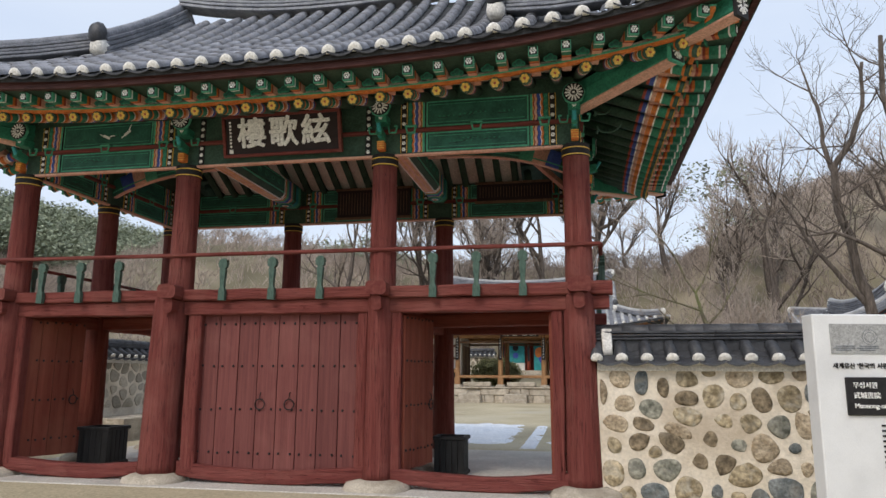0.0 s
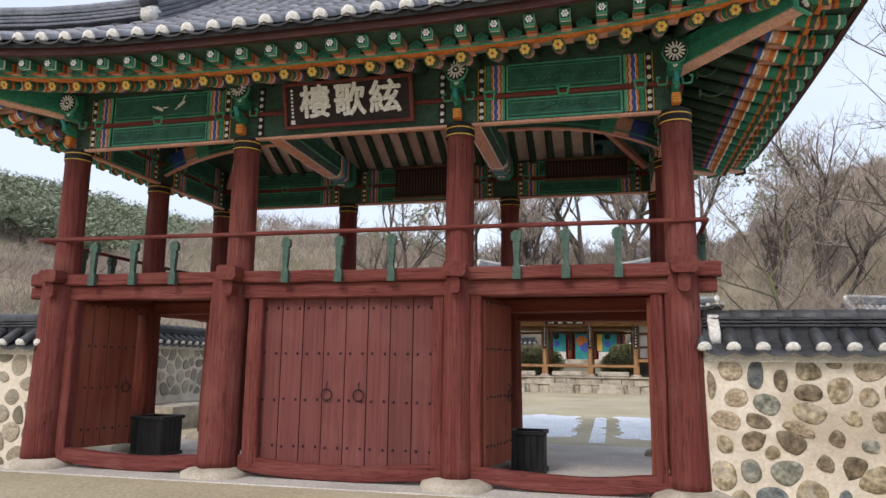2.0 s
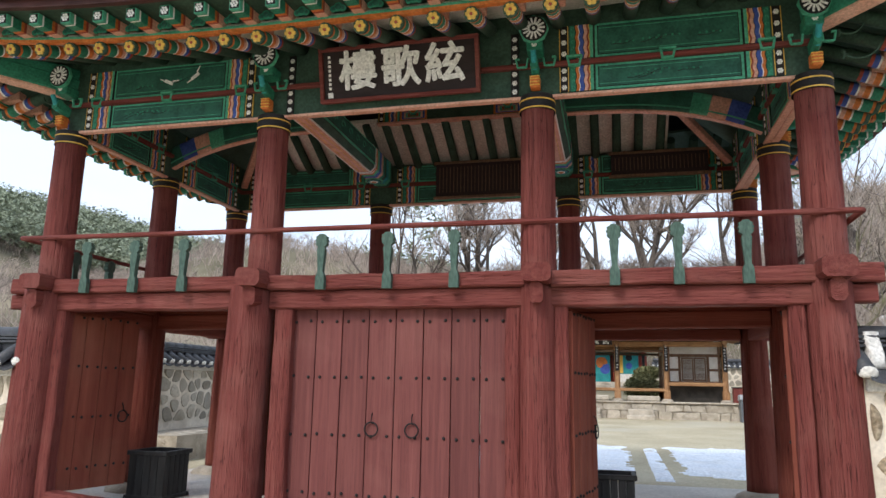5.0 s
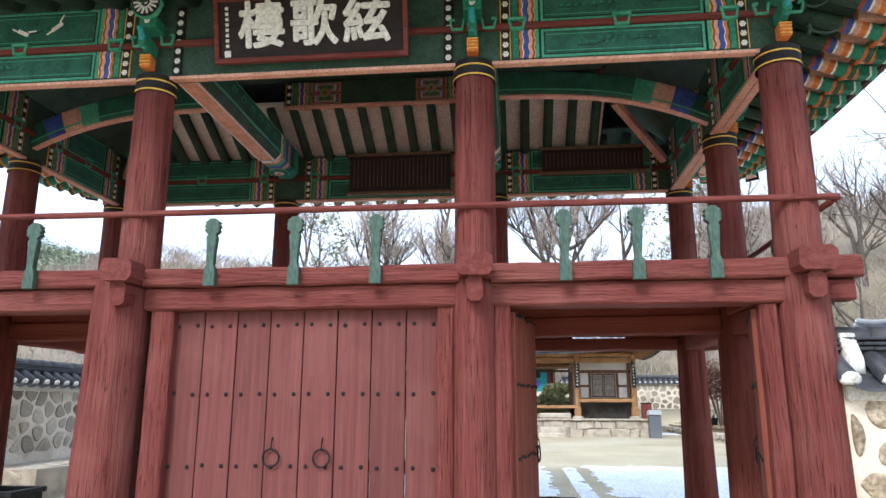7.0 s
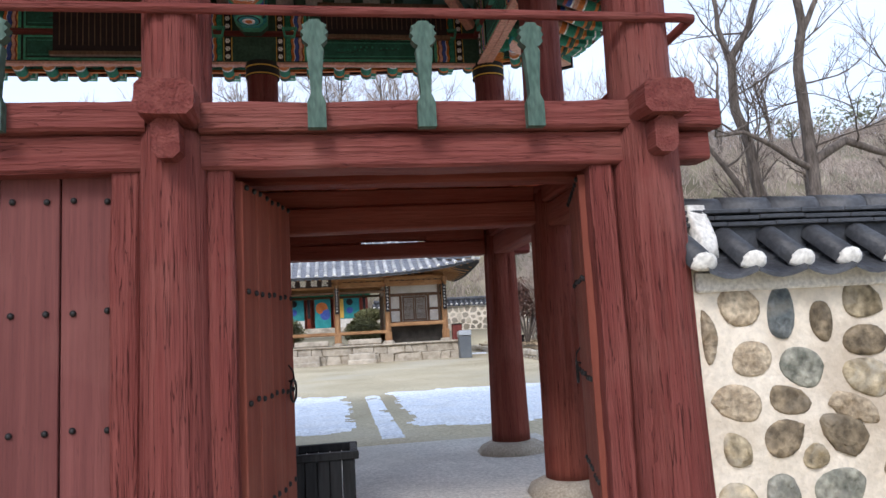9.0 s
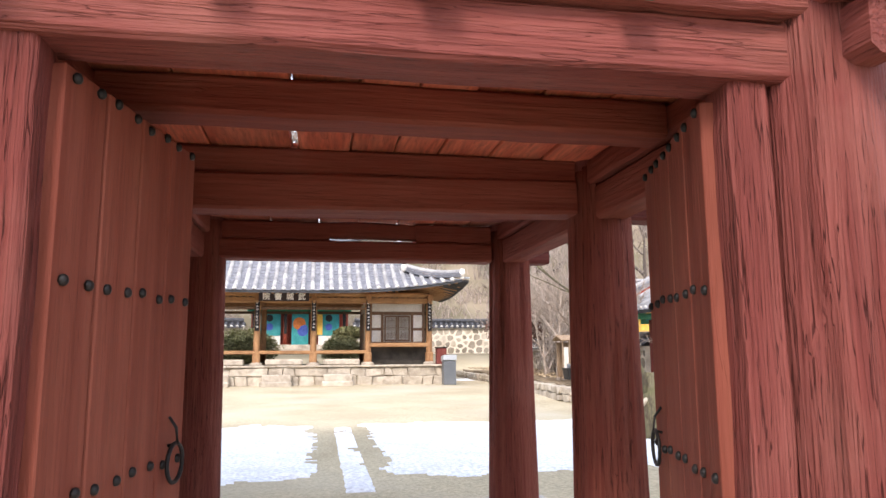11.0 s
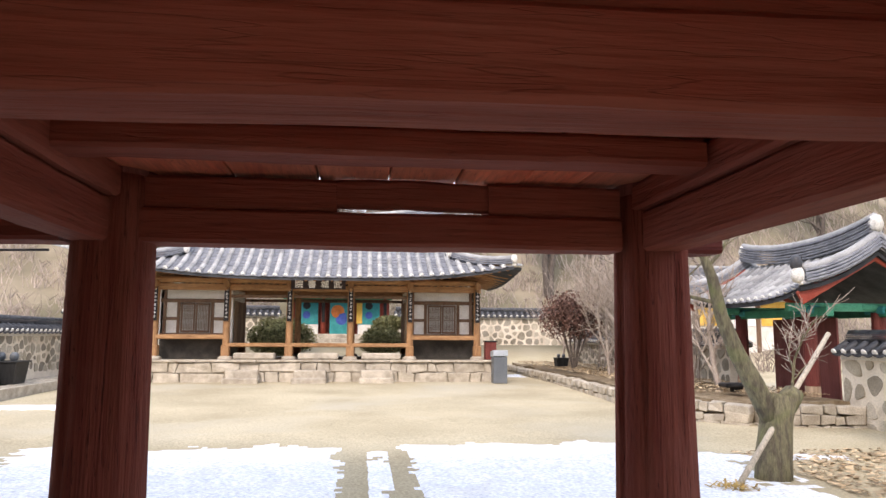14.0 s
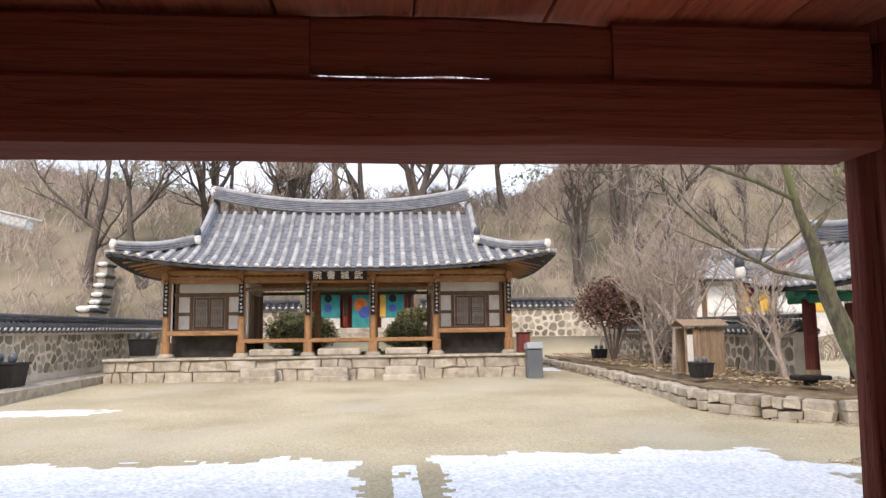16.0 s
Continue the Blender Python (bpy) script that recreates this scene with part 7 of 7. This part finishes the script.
def leafy(name, at, rx, ry, rz, n, leaf_size, key, label, category, hollow=0.75, stems=0):
    """A dense bush: a core of stems and many small folded leaves near its uneven surface."""
    rr = random.Random(n + int(at[0] * 10))
    t = thing(name, at, label, category)
    c = Vector(at) + Vector((0, 0, rz))
    vs, fs = [], []
    for _ in range(n):
        v = Vector((rr.gauss(0, 1), rr.gauss(0, 1), rr.gauss(0, 1))).normalized()
        k = rr.uniform(hollow, 1.0) * (1 + 0.22 * noise.noise(v * 2.2 + Vector((at[0], at[1], 0))) + 0.1 * noise.noise(v * 6))
        p = c + Vector((v.x * rx * k, v.y * ry * k, max(-0.92 * rz, v.z * rz * k)))
        a = Vector((rr.uniform(-1, 1), rr.uniform(-1, 1), rr.uniform(-1, 1))).normalized() * leaf_size
        b = Vector((rr.uniform(-1, 1), rr.uniform(-1, 1), rr.uniform(-1, 1))).normalized() * leaf_size * 0.6
        i = len(vs)
        vs += [p - a, p + b, p + a, p - b]
        fs.append((i, i + 1, i + 2, i + 3))
    me = bpy.data.meshes.new("foliage")
    me.from_pydata([tuple(v - ORIGIN[t.name]) for v in vs], [], fs)
    me.materials.append(M[key])
    ob = new("foliage", me)
    ob.parent = t
    b = bmesh.new()
    bmesh.ops.create_icosphere(b, subdivisions=2, radius=1.0)
    b.transform(Matrix.Translation(c) @ Matrix.Diagonal((rx * 0.72, ry * 0.72, rz * 0.75, 1)))
    if not stems:
        part("inner_mass", b, M[key], t)
    else:
        b.free()
        for k in range(stems):
            b = bmesh.new()
            e = c + Vector((rr.uniform(-0.6, 0.6) * rx, rr.uniform(-0.6, 0.6) * ry, rr.uniform(0, 0.6) * rz))
            s = Vector((at[0], at[1], at[2] - stems * 0.0)) - Vector((0, 0, 1.0 if stems > 6 else 0.1))
            tube([s, s.lerp(e, 0.5) + Vector((rr.uniform(-0.1, 0.1), 0, 0.1)), e], 0.035, 0.01, 5, b, False)
            part("stem", b, M["bark"], t)
    return t


leafy("clipped_bush", (-4.75, 39.6, 0.75), 1.4, 0.9, 0.82, 9000, 0.05, "leaf_box", "rounded clipped evergreen bush behind the hall", "bush")
leafy("clipped_bush", (-0.6, 39.6, 0.75), 0.9, 0.8, 0.72, 6000, 0.05, "leaf_box", "small rounded clipped evergreen bush behind the hall", "bush")
leafy("clipped_bush", (-0.3, 40.0, 1.9), 0.7, 0.6, 0.32, 2500, 0.06, "leaf_box", "layered pine-like shrub above a clipped bush", "bush")
leafy("brown_leaf_shrub", (5.45, 32.6, 1.55), 1.15, 1.0, 0.85, 5200, 0.055, "leaf_brown", "shrub tree with dense dried purple-brown leaves", "shrub", 0.35, 9)
leafy("bare_shrub", (6.3, 30.6, 0.6), 0.8, 0.8, 0.75, 900, 0.05, "bark_pale", "pale leafless shrub in the raised bed", "shrub", 0.3, 5)

# leaves strewn on the bed and under the old tree
for name, x0, x1, y0, y1, n, label in (("fallen_leaves", 4.9, 7.3, 22.4, 39, 5200, "brown fallen leaves strewn over the raised bed"), ("fallen_leaves", 3.7, 7.2, 13.5, 19.6, 3600, "brown fallen leaves on bare earth by the old tree")):
    vs, fs = [], []
    for _ in range(n):
        x, y = rng.uniform(x0, x1), rng.uniform(y0, y1)
        z = (0.62 + 0.05 * noise.noise(Vector((x, y, 0)))) if y0 > 20 else hill(x, y)
        if y0 > 20 and (x < 4.75 + max(0, 24 - y) * 0.9):
            continue
        s, a = rng.uniform(0.025, 0.06), rng.uniform(0, 6.28)
        i = len(vs)
        vs += [(x + s * math.cos(a + k * 1.571), y + s * 0.7 * math.sin(a + k * 1.571), z + 0.012 + rng.uniform(0, 0.03)) for k in range(4)]
        fs.append((i, i + 1, i + 2, i + 3))
    me = bpy.data.meshes.new(name)
    me.from_pydata(vs, [], fs)
    me.materials.append(M["litter"])
    tagged(new(name, me), label, "leaves", kind="stuff")

# the leaning mossy tree with its props
mt = thing("mossy_tree", (3.35, 17.9, 0.03), "old leaning tree with mossy bark propped on poles", "tree")
limbs, twigs = bmesh.new(), bmesh.new()
tube([(3.3, 17.9, -0.1), (3.34, 17.92, 0.35), (3.42, 17.95, 0.75), (3.5, 17.95, 1.0)], 0.215, 0.175, 14, limbs)
tube([(3.36, 17.93, 0.7), (3.15, 17.95, 1.15), (2.95, 17.95, 1.5), (2.78, 17.95, 1.95), (2.68, 17.95, 2.4), (2.55, 17.98, 2.8), (2.45, 18.0, 3.3)], 0.13, 0.03, 12, limbs)
tube([(3.45, 17.95, 0.8), (3.62, 17.97, 0.98), (3.68, 18.0, 1.05)], 0.15, 0.12, 10, limbs)
tube([(3.12, 17.98, 1.15), (3.02, 18.02, 1.6), (2.75, 18.05, 2.1)], 0.05, 0.03, 8, limbs)
r2 = random.Random(5)
for q, d, L in (((2.45, 18.0, 3.3), (-0.5, 0.1, 0.6), 1.5), ((2.5, 17.95, 2.9), (-0.9, -0.2, 0.25), 1.8), ((2.6, 17.95, 2.5), (0.7, 0.3, 0.6), 1.3), ((2.7, 17.95, 2.1), (-0.9, 0.4, 0.3), 1.6), ((3.66, 18.0, 1.02), (0.4, 0.2, 0.9), 0.6), ((2.45, 18.0, 3.3), (0.5, 0.3, 0.9), 1.4)):
    grow(limbs, twigs, Vector(q), Vector(d).normalized(), L, 0.024, 3, r2, 0.1, 0.1, (3, 5), 0.005)
for v in limbs.verts:
    v.co += noise.noise_vector(v.co * 6) * 0.02
part("trunk", limbs, M["bark_moss"], mt, "mossy leaning trunk", True)
part("crown", twigs, M["bark_pale"], mt, "fine bare twigs")
for p, q in (((2.55, 17.4, 0.03), (4.6, 18.6, 1.75)),):
    part("prop_pole", tube([p, q], 0.034, 0.03, 8), M["bamboo"], mt, "pale bamboo prop", True)

# a heap of yellow straw at the tree's prop
vs, fs = [], []
r3 = random.Random(12)
for _ in range(260):
    c = Vector((2.55 + r3.gauss(0, 0.13), 17.35 + r3.gauss(0, 0.1), 0.05 + abs(r3.gauss(0, 0.035))))
    d = Vector((r3.uniform(-1, 1), r3.uniform(-1, 1), r3.uniform(-0.2, 0.4))).normalized() * 0.06
    e = d.cross(Vector((0, 0, 1))).normalized() * 0.012
    i = len(vs)
    vs += [tuple(c - d - e), tuple(c - d + e), tuple(c + d + e), tuple(c + d - e)]
    fs.append((i, i + 1, i + 2, i + 3))
me = bpy.data.meshes.new("straw_heap")
me.from_pydata(vs, [], fs)
me.materials.append(M["straw"])
tagged(new("straw_heap", me), "small heap of yellow straw by the old tree", "straw", kind="stuff")

# ---- small things ----
def slatted_bin(at, w, h, label):
    x, y, z = at
    t = thing("wooden_bin", at, label, "bin", "black wooden bins")
    n = 5
    for sx, sy, ang in ((0, -1, 0), (0, 1, 0), (1, 0, 90), (-1, 0, 90)):
        for i in range(n):
            u = -w / 2 + w * i / n
            m = Matrix.Translation((x + sx * w / 2 * 0.97, y + sy * w / 2 * 0.97, z)) @ Matrix.Rotation(radians(ang), 4, "Z")
            part("slat", bm_at(box(u + 0.003, u + w / n - 0.003, -0.01, 0.01, 0.05, h - 0.04, 0.003), m), M["black_wood"], t)
    part("bottom", box(x - w / 2 + 0.012, x + w / 2 - 0.012, y - w / 2 + 0.012, y + w / 2 - 0.012, z + 0.05, z + 0.08), M["black_wood"], t)
    for s in (-1, 1):
        part("rim", box(x - w / 2 - 0.03, x + w / 2 + 0.03, y + s * w / 2 - 0.025, y + s * w / 2 + 0.025, z + h - 0.05, z + h, 0.006), M["black_wood"], t)
        part("rim", box(x + s * w / 2 - 0.025, x + s * w / 2 + 0.025, y - w / 2 + 0.026, y + w / 2 - 0.026, z + h - 0.05, z + h, 0.006), M["black_wood"], t)
        part("plinth", box(x - w / 2 - 0.025, x + w / 2 + 0.025, y + s * w / 2 - 0.02, y + s * w / 2 + 0.02, z, z + 0.06, 0.006), M["black_wood"], t)
        part("plinth", box(x + s * w / 2 - 0.02, x + s * w / 2 + 0.02, y - w / 2 + 0.021, y + w / 2 - 0.021, z, z + 0.06, 0.006), M["black_wood"], t)


slatted_bin((-2.0, 10.85, 0.05), 0.40, 0.52, "black slatted wooden bin beside the open gate leaf")
slatted_bin((-7.3, 10.75, 0.05), 0.48, 0.56, "black slatted wooden bin inside the gate passage")

gb = thing("litter_bin", (2.72, 31.3, 0.27), "grey metal litter bin with a pale sloping lid", "bin")
part("body", box(2.51, 2.93, 31.1, 31.5, 0.27, 1.06, 0.012), M["grey_metal"], gb)
part("lid", bm_at(box(-0.23, 0.23, -0.23, 0.23, 0, 0.18, 0.012), pose(2.72, 31.3, 1.065, -6)), M["pale_metal"], gb, "pale grey lid")
rb = thing("fire_box", (2.68, 32.5, 0.935), "dark red metal box at the corner post", "box")
part("body", box(2.5, 2.85, 32.4, 32.75, 0.935, 1.5, 0.012), M["red_z"], rb)
part("lid", box(2.47, 2.88, 32.37, 32.78, 1.5, 1.54, 0.008), M["black"], rb)


def planter(at, label, k=1.0):
    x, y, z = at
    t = thing("black_pot", at, label, "pot", "black pots")
    b = bmesh.new()
    bmesh.ops.create_cone(b, cap_ends=True, segments=4, radius1=0.42 * k, radius2=0.5 * k, depth=0.5 * k, matrix=Matrix.Translation((x, y, z + 0.25 * k)) @ Matrix.Rotation(math.pi / 4, 4, "Z"))
    part("pot", b, M["black_wood"], t)
    part("rim", box(x - 0.39 * k, x + 0.39 * k, y - 0.39 * k, y + 0.39 * k, z + 0.5 * k, z + 0.54 * k, 0.01), M["black_wood"], t)
    for s in (-0.15 * k, 0.15 * k):
        part("lamp_head", rock((x + s, y, z + 0.64 * k), 0.1 * k, 0.1 * k, 0.12 * k, 3, 0.2, 2, 0.9), M["grey_metal"], t, "rounded grey lamp head", True)


planter((-9.95, 28.2, 0.5), "black square pot with two rounded lamp heads on the ledge")
planter((-9.3, 35.2, 0.92), "black square pot with two rounded lamp heads beside the hall")
planter((4.98, 25.6, 0.63), "black square pot on the raised bed kerb", 0.55)
planter((5.5, 34.2, 0.63), "black square pot on the raised bed", 0.6)

ib = thing("wooden_cabinet", (5.6, 26.6, 0.62), "weathered plank cabinet with a low pitched roof on the bed", "cabinet")
for k in range(6):
    part("side_plank", box(5.35 + 0.165 * k + 0.003, 5.35 + 0.165 * (k + 1) - 0.003, 26.28, 26.32, 0.65, 1.75, 0.004), M["wood_grey"], ib)
part("back", box(5.02, 6.34, 26.9, 26.94, 0.65, 1.75), M["wood_grey"], ib)
part("side", box(6.3, 6.34, 26.32, 26.9, 0.65, 1.75), M["wood_grey"], ib)
part("frame", box(5.0, 5.06, 26.26, 26.32, 0.62, 1.78, 0.006), M["wood_grey"], ib)
part("frame", box(5.29, 5.35, 26.26, 26.32, 0.62, 1.78, 0.006), M["wood_grey"], ib)
part("notice", box(5.07, 5.28, 26.3, 26.33, 0.95, 1.6), M["plaster"], ib, "pale paper notice behind the door")
for s in (-1, 1):
    part("roof_board", bm_at(box(-0.78, 0.78, min(0, s * 0.5), max(0, s * 0.5), 0, 0.035, 0.006), Matrix.Translation((5.66, 26.6, 1.95)) @ Matrix.Rotation(radians(-s * 18), 4, "X")), M["wood_grey"], ib)

ib.location.x, ib.scale = 5.39, (0.66, 0.8, 0.88)

st = thing("information_stele", (6.6, 19.5, 0.0), "tall plain grey metal information stele beside the wall", "sign")
SMx = pose(6.6, 19.5, 0.0, 0, -2, -22)
part("face", bm_at(box(-0.22, 0.22, -0.06, 0.06, 0.0, 2.0, 0.006), SMx), M["grey_metal"], st)
for k in range(4):
    part("text_line", bm_at(box(-0.16, 0.12, -0.066, -0.06, 1.32 - 0.05 * k, 1.34 - 0.05 * k), SMx), M["pale_metal"], st)
ft = thing("flood_light", (6.1, 23.6, 0.62), "flat black flood light lying among the leaves", "lamp")
part("housing", box(5.75, 6.35, 23.4, 23.75, 0.7, 0.78, 0.02), M["black"], ft)
part("stand", box(5.95, 6.15, 23.5, 23.65, 0.6, 0.7, 0.01), M["black"], ft)

# a security camera on its arm
sc = thing("security_camera", (-4.75, 17.6, 0.05), "white security camera on a slim dark pole", "camera")
part("pole", tube([(-5.35, 17.65, 0.05), (-5.35, 17.65, 2.75)], 0.035, 0.03, 10), M["grey_metal"], sc, "", True)
part("arm", tube([(-5.35, 17.65, 2.55), (-4.72, 17.62, 2.56)], 0.014, 0.014, 8), M["black"], sc, "", True)
part("body", bm_at(box(-0.17, 0.17, -0.05, 0.05, -0.04, 0.05, 0.015), pose(-4.55, 17.6, 2.62, 0, 14, -8)), M["white"], sc, "white housing")
part("hood", bm_at(box(-0.2, 0.22, -0.06, 0.06, 0.052, 0.066, 0.004), pose(-4.55, 17.6, 2.62, 0, 14, -8)), M["white"], sc)

# the white stone sign outside
ws = thing("stone_sign", (2.2, 7.2, -0.15), "white marble sign slab with etched panel and black plate", "sign")
W = pose(1.567, 6.99, -0.27, 0, 0, 11) @ Matrix.Scale(1.28, 4)
part("slab", bm_at(box(0.0, 1.35, 0.0, 0.13, 0.0, 1.67, 0.008), W), M["marble"], ws)
part("etched_panel", bm_at(box(0.10, 1.25, -0.006, 0.05, 1.43, 1.61, 0.0), W), M["etched"], ws, "speckled grey etched panel")
part("name_plate", bm_at(box(0.165, 1.2, -0.018, 0.05, 1.065, 1.29, 0.004), W), M["ink"], ws, "black name plate")
b = bmesh.new()
for x in range(6):
    box(0.215 + 0.02 * x, 0.222 + 0.02 * x, -0.009, 0.0, 1.48, 1.55, 0, b)
box(0.2, 0.345, -0.009, 0.0, 1.465, 1.475, 0, b)
box(0.2, 0.345, -0.009, 0.0, 1.555, 1.565, 0, b)
beam((0.2, -0.005, 1.57), (0.27, -0.005, 1.595), 0.008, 0.008, 0, 2, 0, 0, 0, b)
beam((0.345, -0.005, 1.57), (0.27, -0.005, 1.595), 0.008, 0.008, 0, 2, 0, 0, 0, b)
part("emblem", bm_at(b, W @ Matrix.Translation((0.06, 0, 0.535)) @ Matrix.Scale(0.65, 4)), M["grey_metal"], ws)
for r_ in (0.07, 0.045):
    b = tube([(0.43 + r_ * math.cos(2 * math.pi * j / 20), -0.007, 1.53 + r_ * math.sin(2 * math.pi * j / 20)) for j in range(21)], 0.004, 0.004, 5, None, False)
    part("emblem", bm_at(b, W @ Matrix.Translation((0.06, 0, 0.535)) @ Matrix.Scale(0.65, 4)), M["grey_metal"], ws)
for k, (x0, x1) in enumerate(((0.16, 0.33), (0.14, 0.33), (0.16, 0.3))):
    for s in (0, 0.24):
        part("text_line", bm_at(box(x0 * 0.8 + s * 0.6, x1 * 0.8 + s * 0.6 - 0.02, -0.008, 0.0, 1.472 - 0.012 * k, 1.478 - 0.012 * k), W), M["grey_metal"], ws)
lettering("세계유산 ‘한국의 서원’", 0.037, W @ Matrix.Translation((0.1, -0.004, 1.355)), M["ink"], ws, "writing", align="LEFT")
lettering("무성서원", 0.04, W @ Matrix.Translation((0.2, -0.022, 1.24)), M["white"], ws, "writing", align="LEFT")
lettering("武城書院", 0.04, W @ Matrix.Translation((0.2, -0.022, 1.18)), M["white"], ws, "writing", align="LEFT")
lettering("Museong-seowon", 0.04, W @ Matrix.Translation((0.2, -0.022, 1.12)), M["white"], ws, "writing", align="LEFT")
for k in range(12):
    part("text_line", bm_at(box(0.36, 1.1, -0.005, 0.0, 1.0 - 0.03 * k, 1.012 - 0.03 * k), W), M["ink"], ws)

# the gate's name board
gn = thing("signboard", (-4.0, 9.2, 4.2), "black signboard with three white brush characters and a red rim", "signboard")
S = pose(-3.96, 9.25, 4.2, 14, 0, 0) @ Matrix.Scale(0.89, 4)
part("board", bm_at(box(-0.87, 0.87, 0.0, 0.04, 0.02, 0.60), S), M["sign_field"], gn)
for x0, x1, z0, z1 in ((-0.92, 0.92, 0.0, 0.045), (-0.92, 0.92, 0.575, 0.62), (-0.92, -0.875, 0.045, 0.575), (0.875, 0.92, 0.045, 0.575)):
    part("rim", bm_at(box(x0, x1, -0.03, 0.05, z0, z1, 0.006), S), M["red_x"], gn, "red-brown moulded rim")
for i, ch in enumerate("樓歌絃"):
    lettering(ch, 0.455, S @ Matrix.Translation((-0.46 + 0.5 * i, -0.012, 0.315)), M["white"], gn, "character", 0.008, 0.0125)
for k in range(8):
    part("small_mark", bm_at(box(-0.815, -0.785, -0.004, 0.0, 0.5 - 0.05 * k, 0.53 - 0.05 * k), S), M["white"], gn)
part("seal", bm_at(box(-0.83, -0.77, -0.004, 0.0, 0.06, 0.12), S), M["white"], gn)
# dark hanging plaques inside
for x0, x1, z0, z1 in ((-4.5, -3.14, 4.2, 4.7), (-1.93, -0.62, 4.4, 4.7)):
    pl = thing("hanging_plaque", ((x0 + x1) / 2, 12.95, z0), "dark wooden plaque of fine carved writing under the ceiling", "plaque", "hanging plaques")
    part("panel", box(x0, x1, 12.9, 12.94, z0, z1), M["sign_field"], pl)
    part("rim", box(x0 - 0.03, x1 + 0.03, 12.885, 12.94, z0 - 0.04, z0, 0.004), M["wood_d"], pl)
    part("rim", box(x0 - 0.03, x1 + 0.03, 12.885, 12.94, z1, z1 + 0.04, 0.004), M["wood_d"], pl)
    for k in range(24):
        x = x0 + 0.06 + (x1 - x0 - 0.12) * k / 23
        part("text_line", box(x - 0.004, x + 0.004, 12.897, 12.9, z0 + 0.06, z1 - 0.05), M["wood_d"], pl)

# a low house beyond the east wall
vh = thing("village_house", (14.5, 41, 0.8), "low white and yellow walled house under grey tiles beyond the wall", "house")
part("wall", box(11.5, 18.0, 40, 43, 0.4, 3.5), M["plaster"], vh)
for k in range(4):
    part("panel", box(12.0 + 1.5 * k, 13.2 + 1.5 * k, 39.95, 40.02, 2.2, 3.3), M["yellow"] if k % 2 else M["white"], vh)
    part("post", box(11.75 + 1.5 * k, 11.93 + 1.5 * k, 39.92, 40.02, 0.8, 3.5), M["wood_d"], vh)
tiled_roof(vh, 10.9, 18.6, 39.3, 43.7, 3.55, 4.6, 0.9, 0.1, 0.05, hips=False)
# wall that climbs the slope in steps
cw = thing("stepped_wall", (-15, 45, 3), "pale stone wall climbing the slope in tiled steps", "wall")
for k in range(10):
    y = 41.5 + 1.1 * k
    x = -13.8 - 0.35 * k
    z = hill(x, y + 0.5)
    part("segment", box(x - 0.22, x + 0.22, y, y + 1.1, z - 1.0, z + 1.25, 0.03), M["granite"], cw)
    part("segment_cap", box(x - 0.36, x + 0.36, y - 0.06, y + 1.1, z + 1.254, z + 1.42, 0.06), M["cap_tile"], cw)
    part("cap_lump", rock((x, y - 0.05, z + 1.38), 0.28, 0.14, 0.14, k, 0.15, 2, 0.9), M["cap"], cw, "", True)

# two painted cranes on the first field
for x, z, a in ((-6.62, 4.63, 25), (-6.3, 4.68, -35)):
    b = bmesh.new()
    box(-0.06, 0.05, -0.003, 0.003, -0.018, 0.018, 0.0, b)
    box(0.04, 0.12, -0.003, 0.003, 0.0, 0.012, 0.0, b, Matrix.Rotation(radians(-30), 4, "Y"))
    box(-0.12, -0.05, -0.003, 0.003, -0.012, 0.0, 0.0, b)
    b.transform(pose(x, 9.318, z, 0, a, 0))
    gp("painted_crane", b, "white")
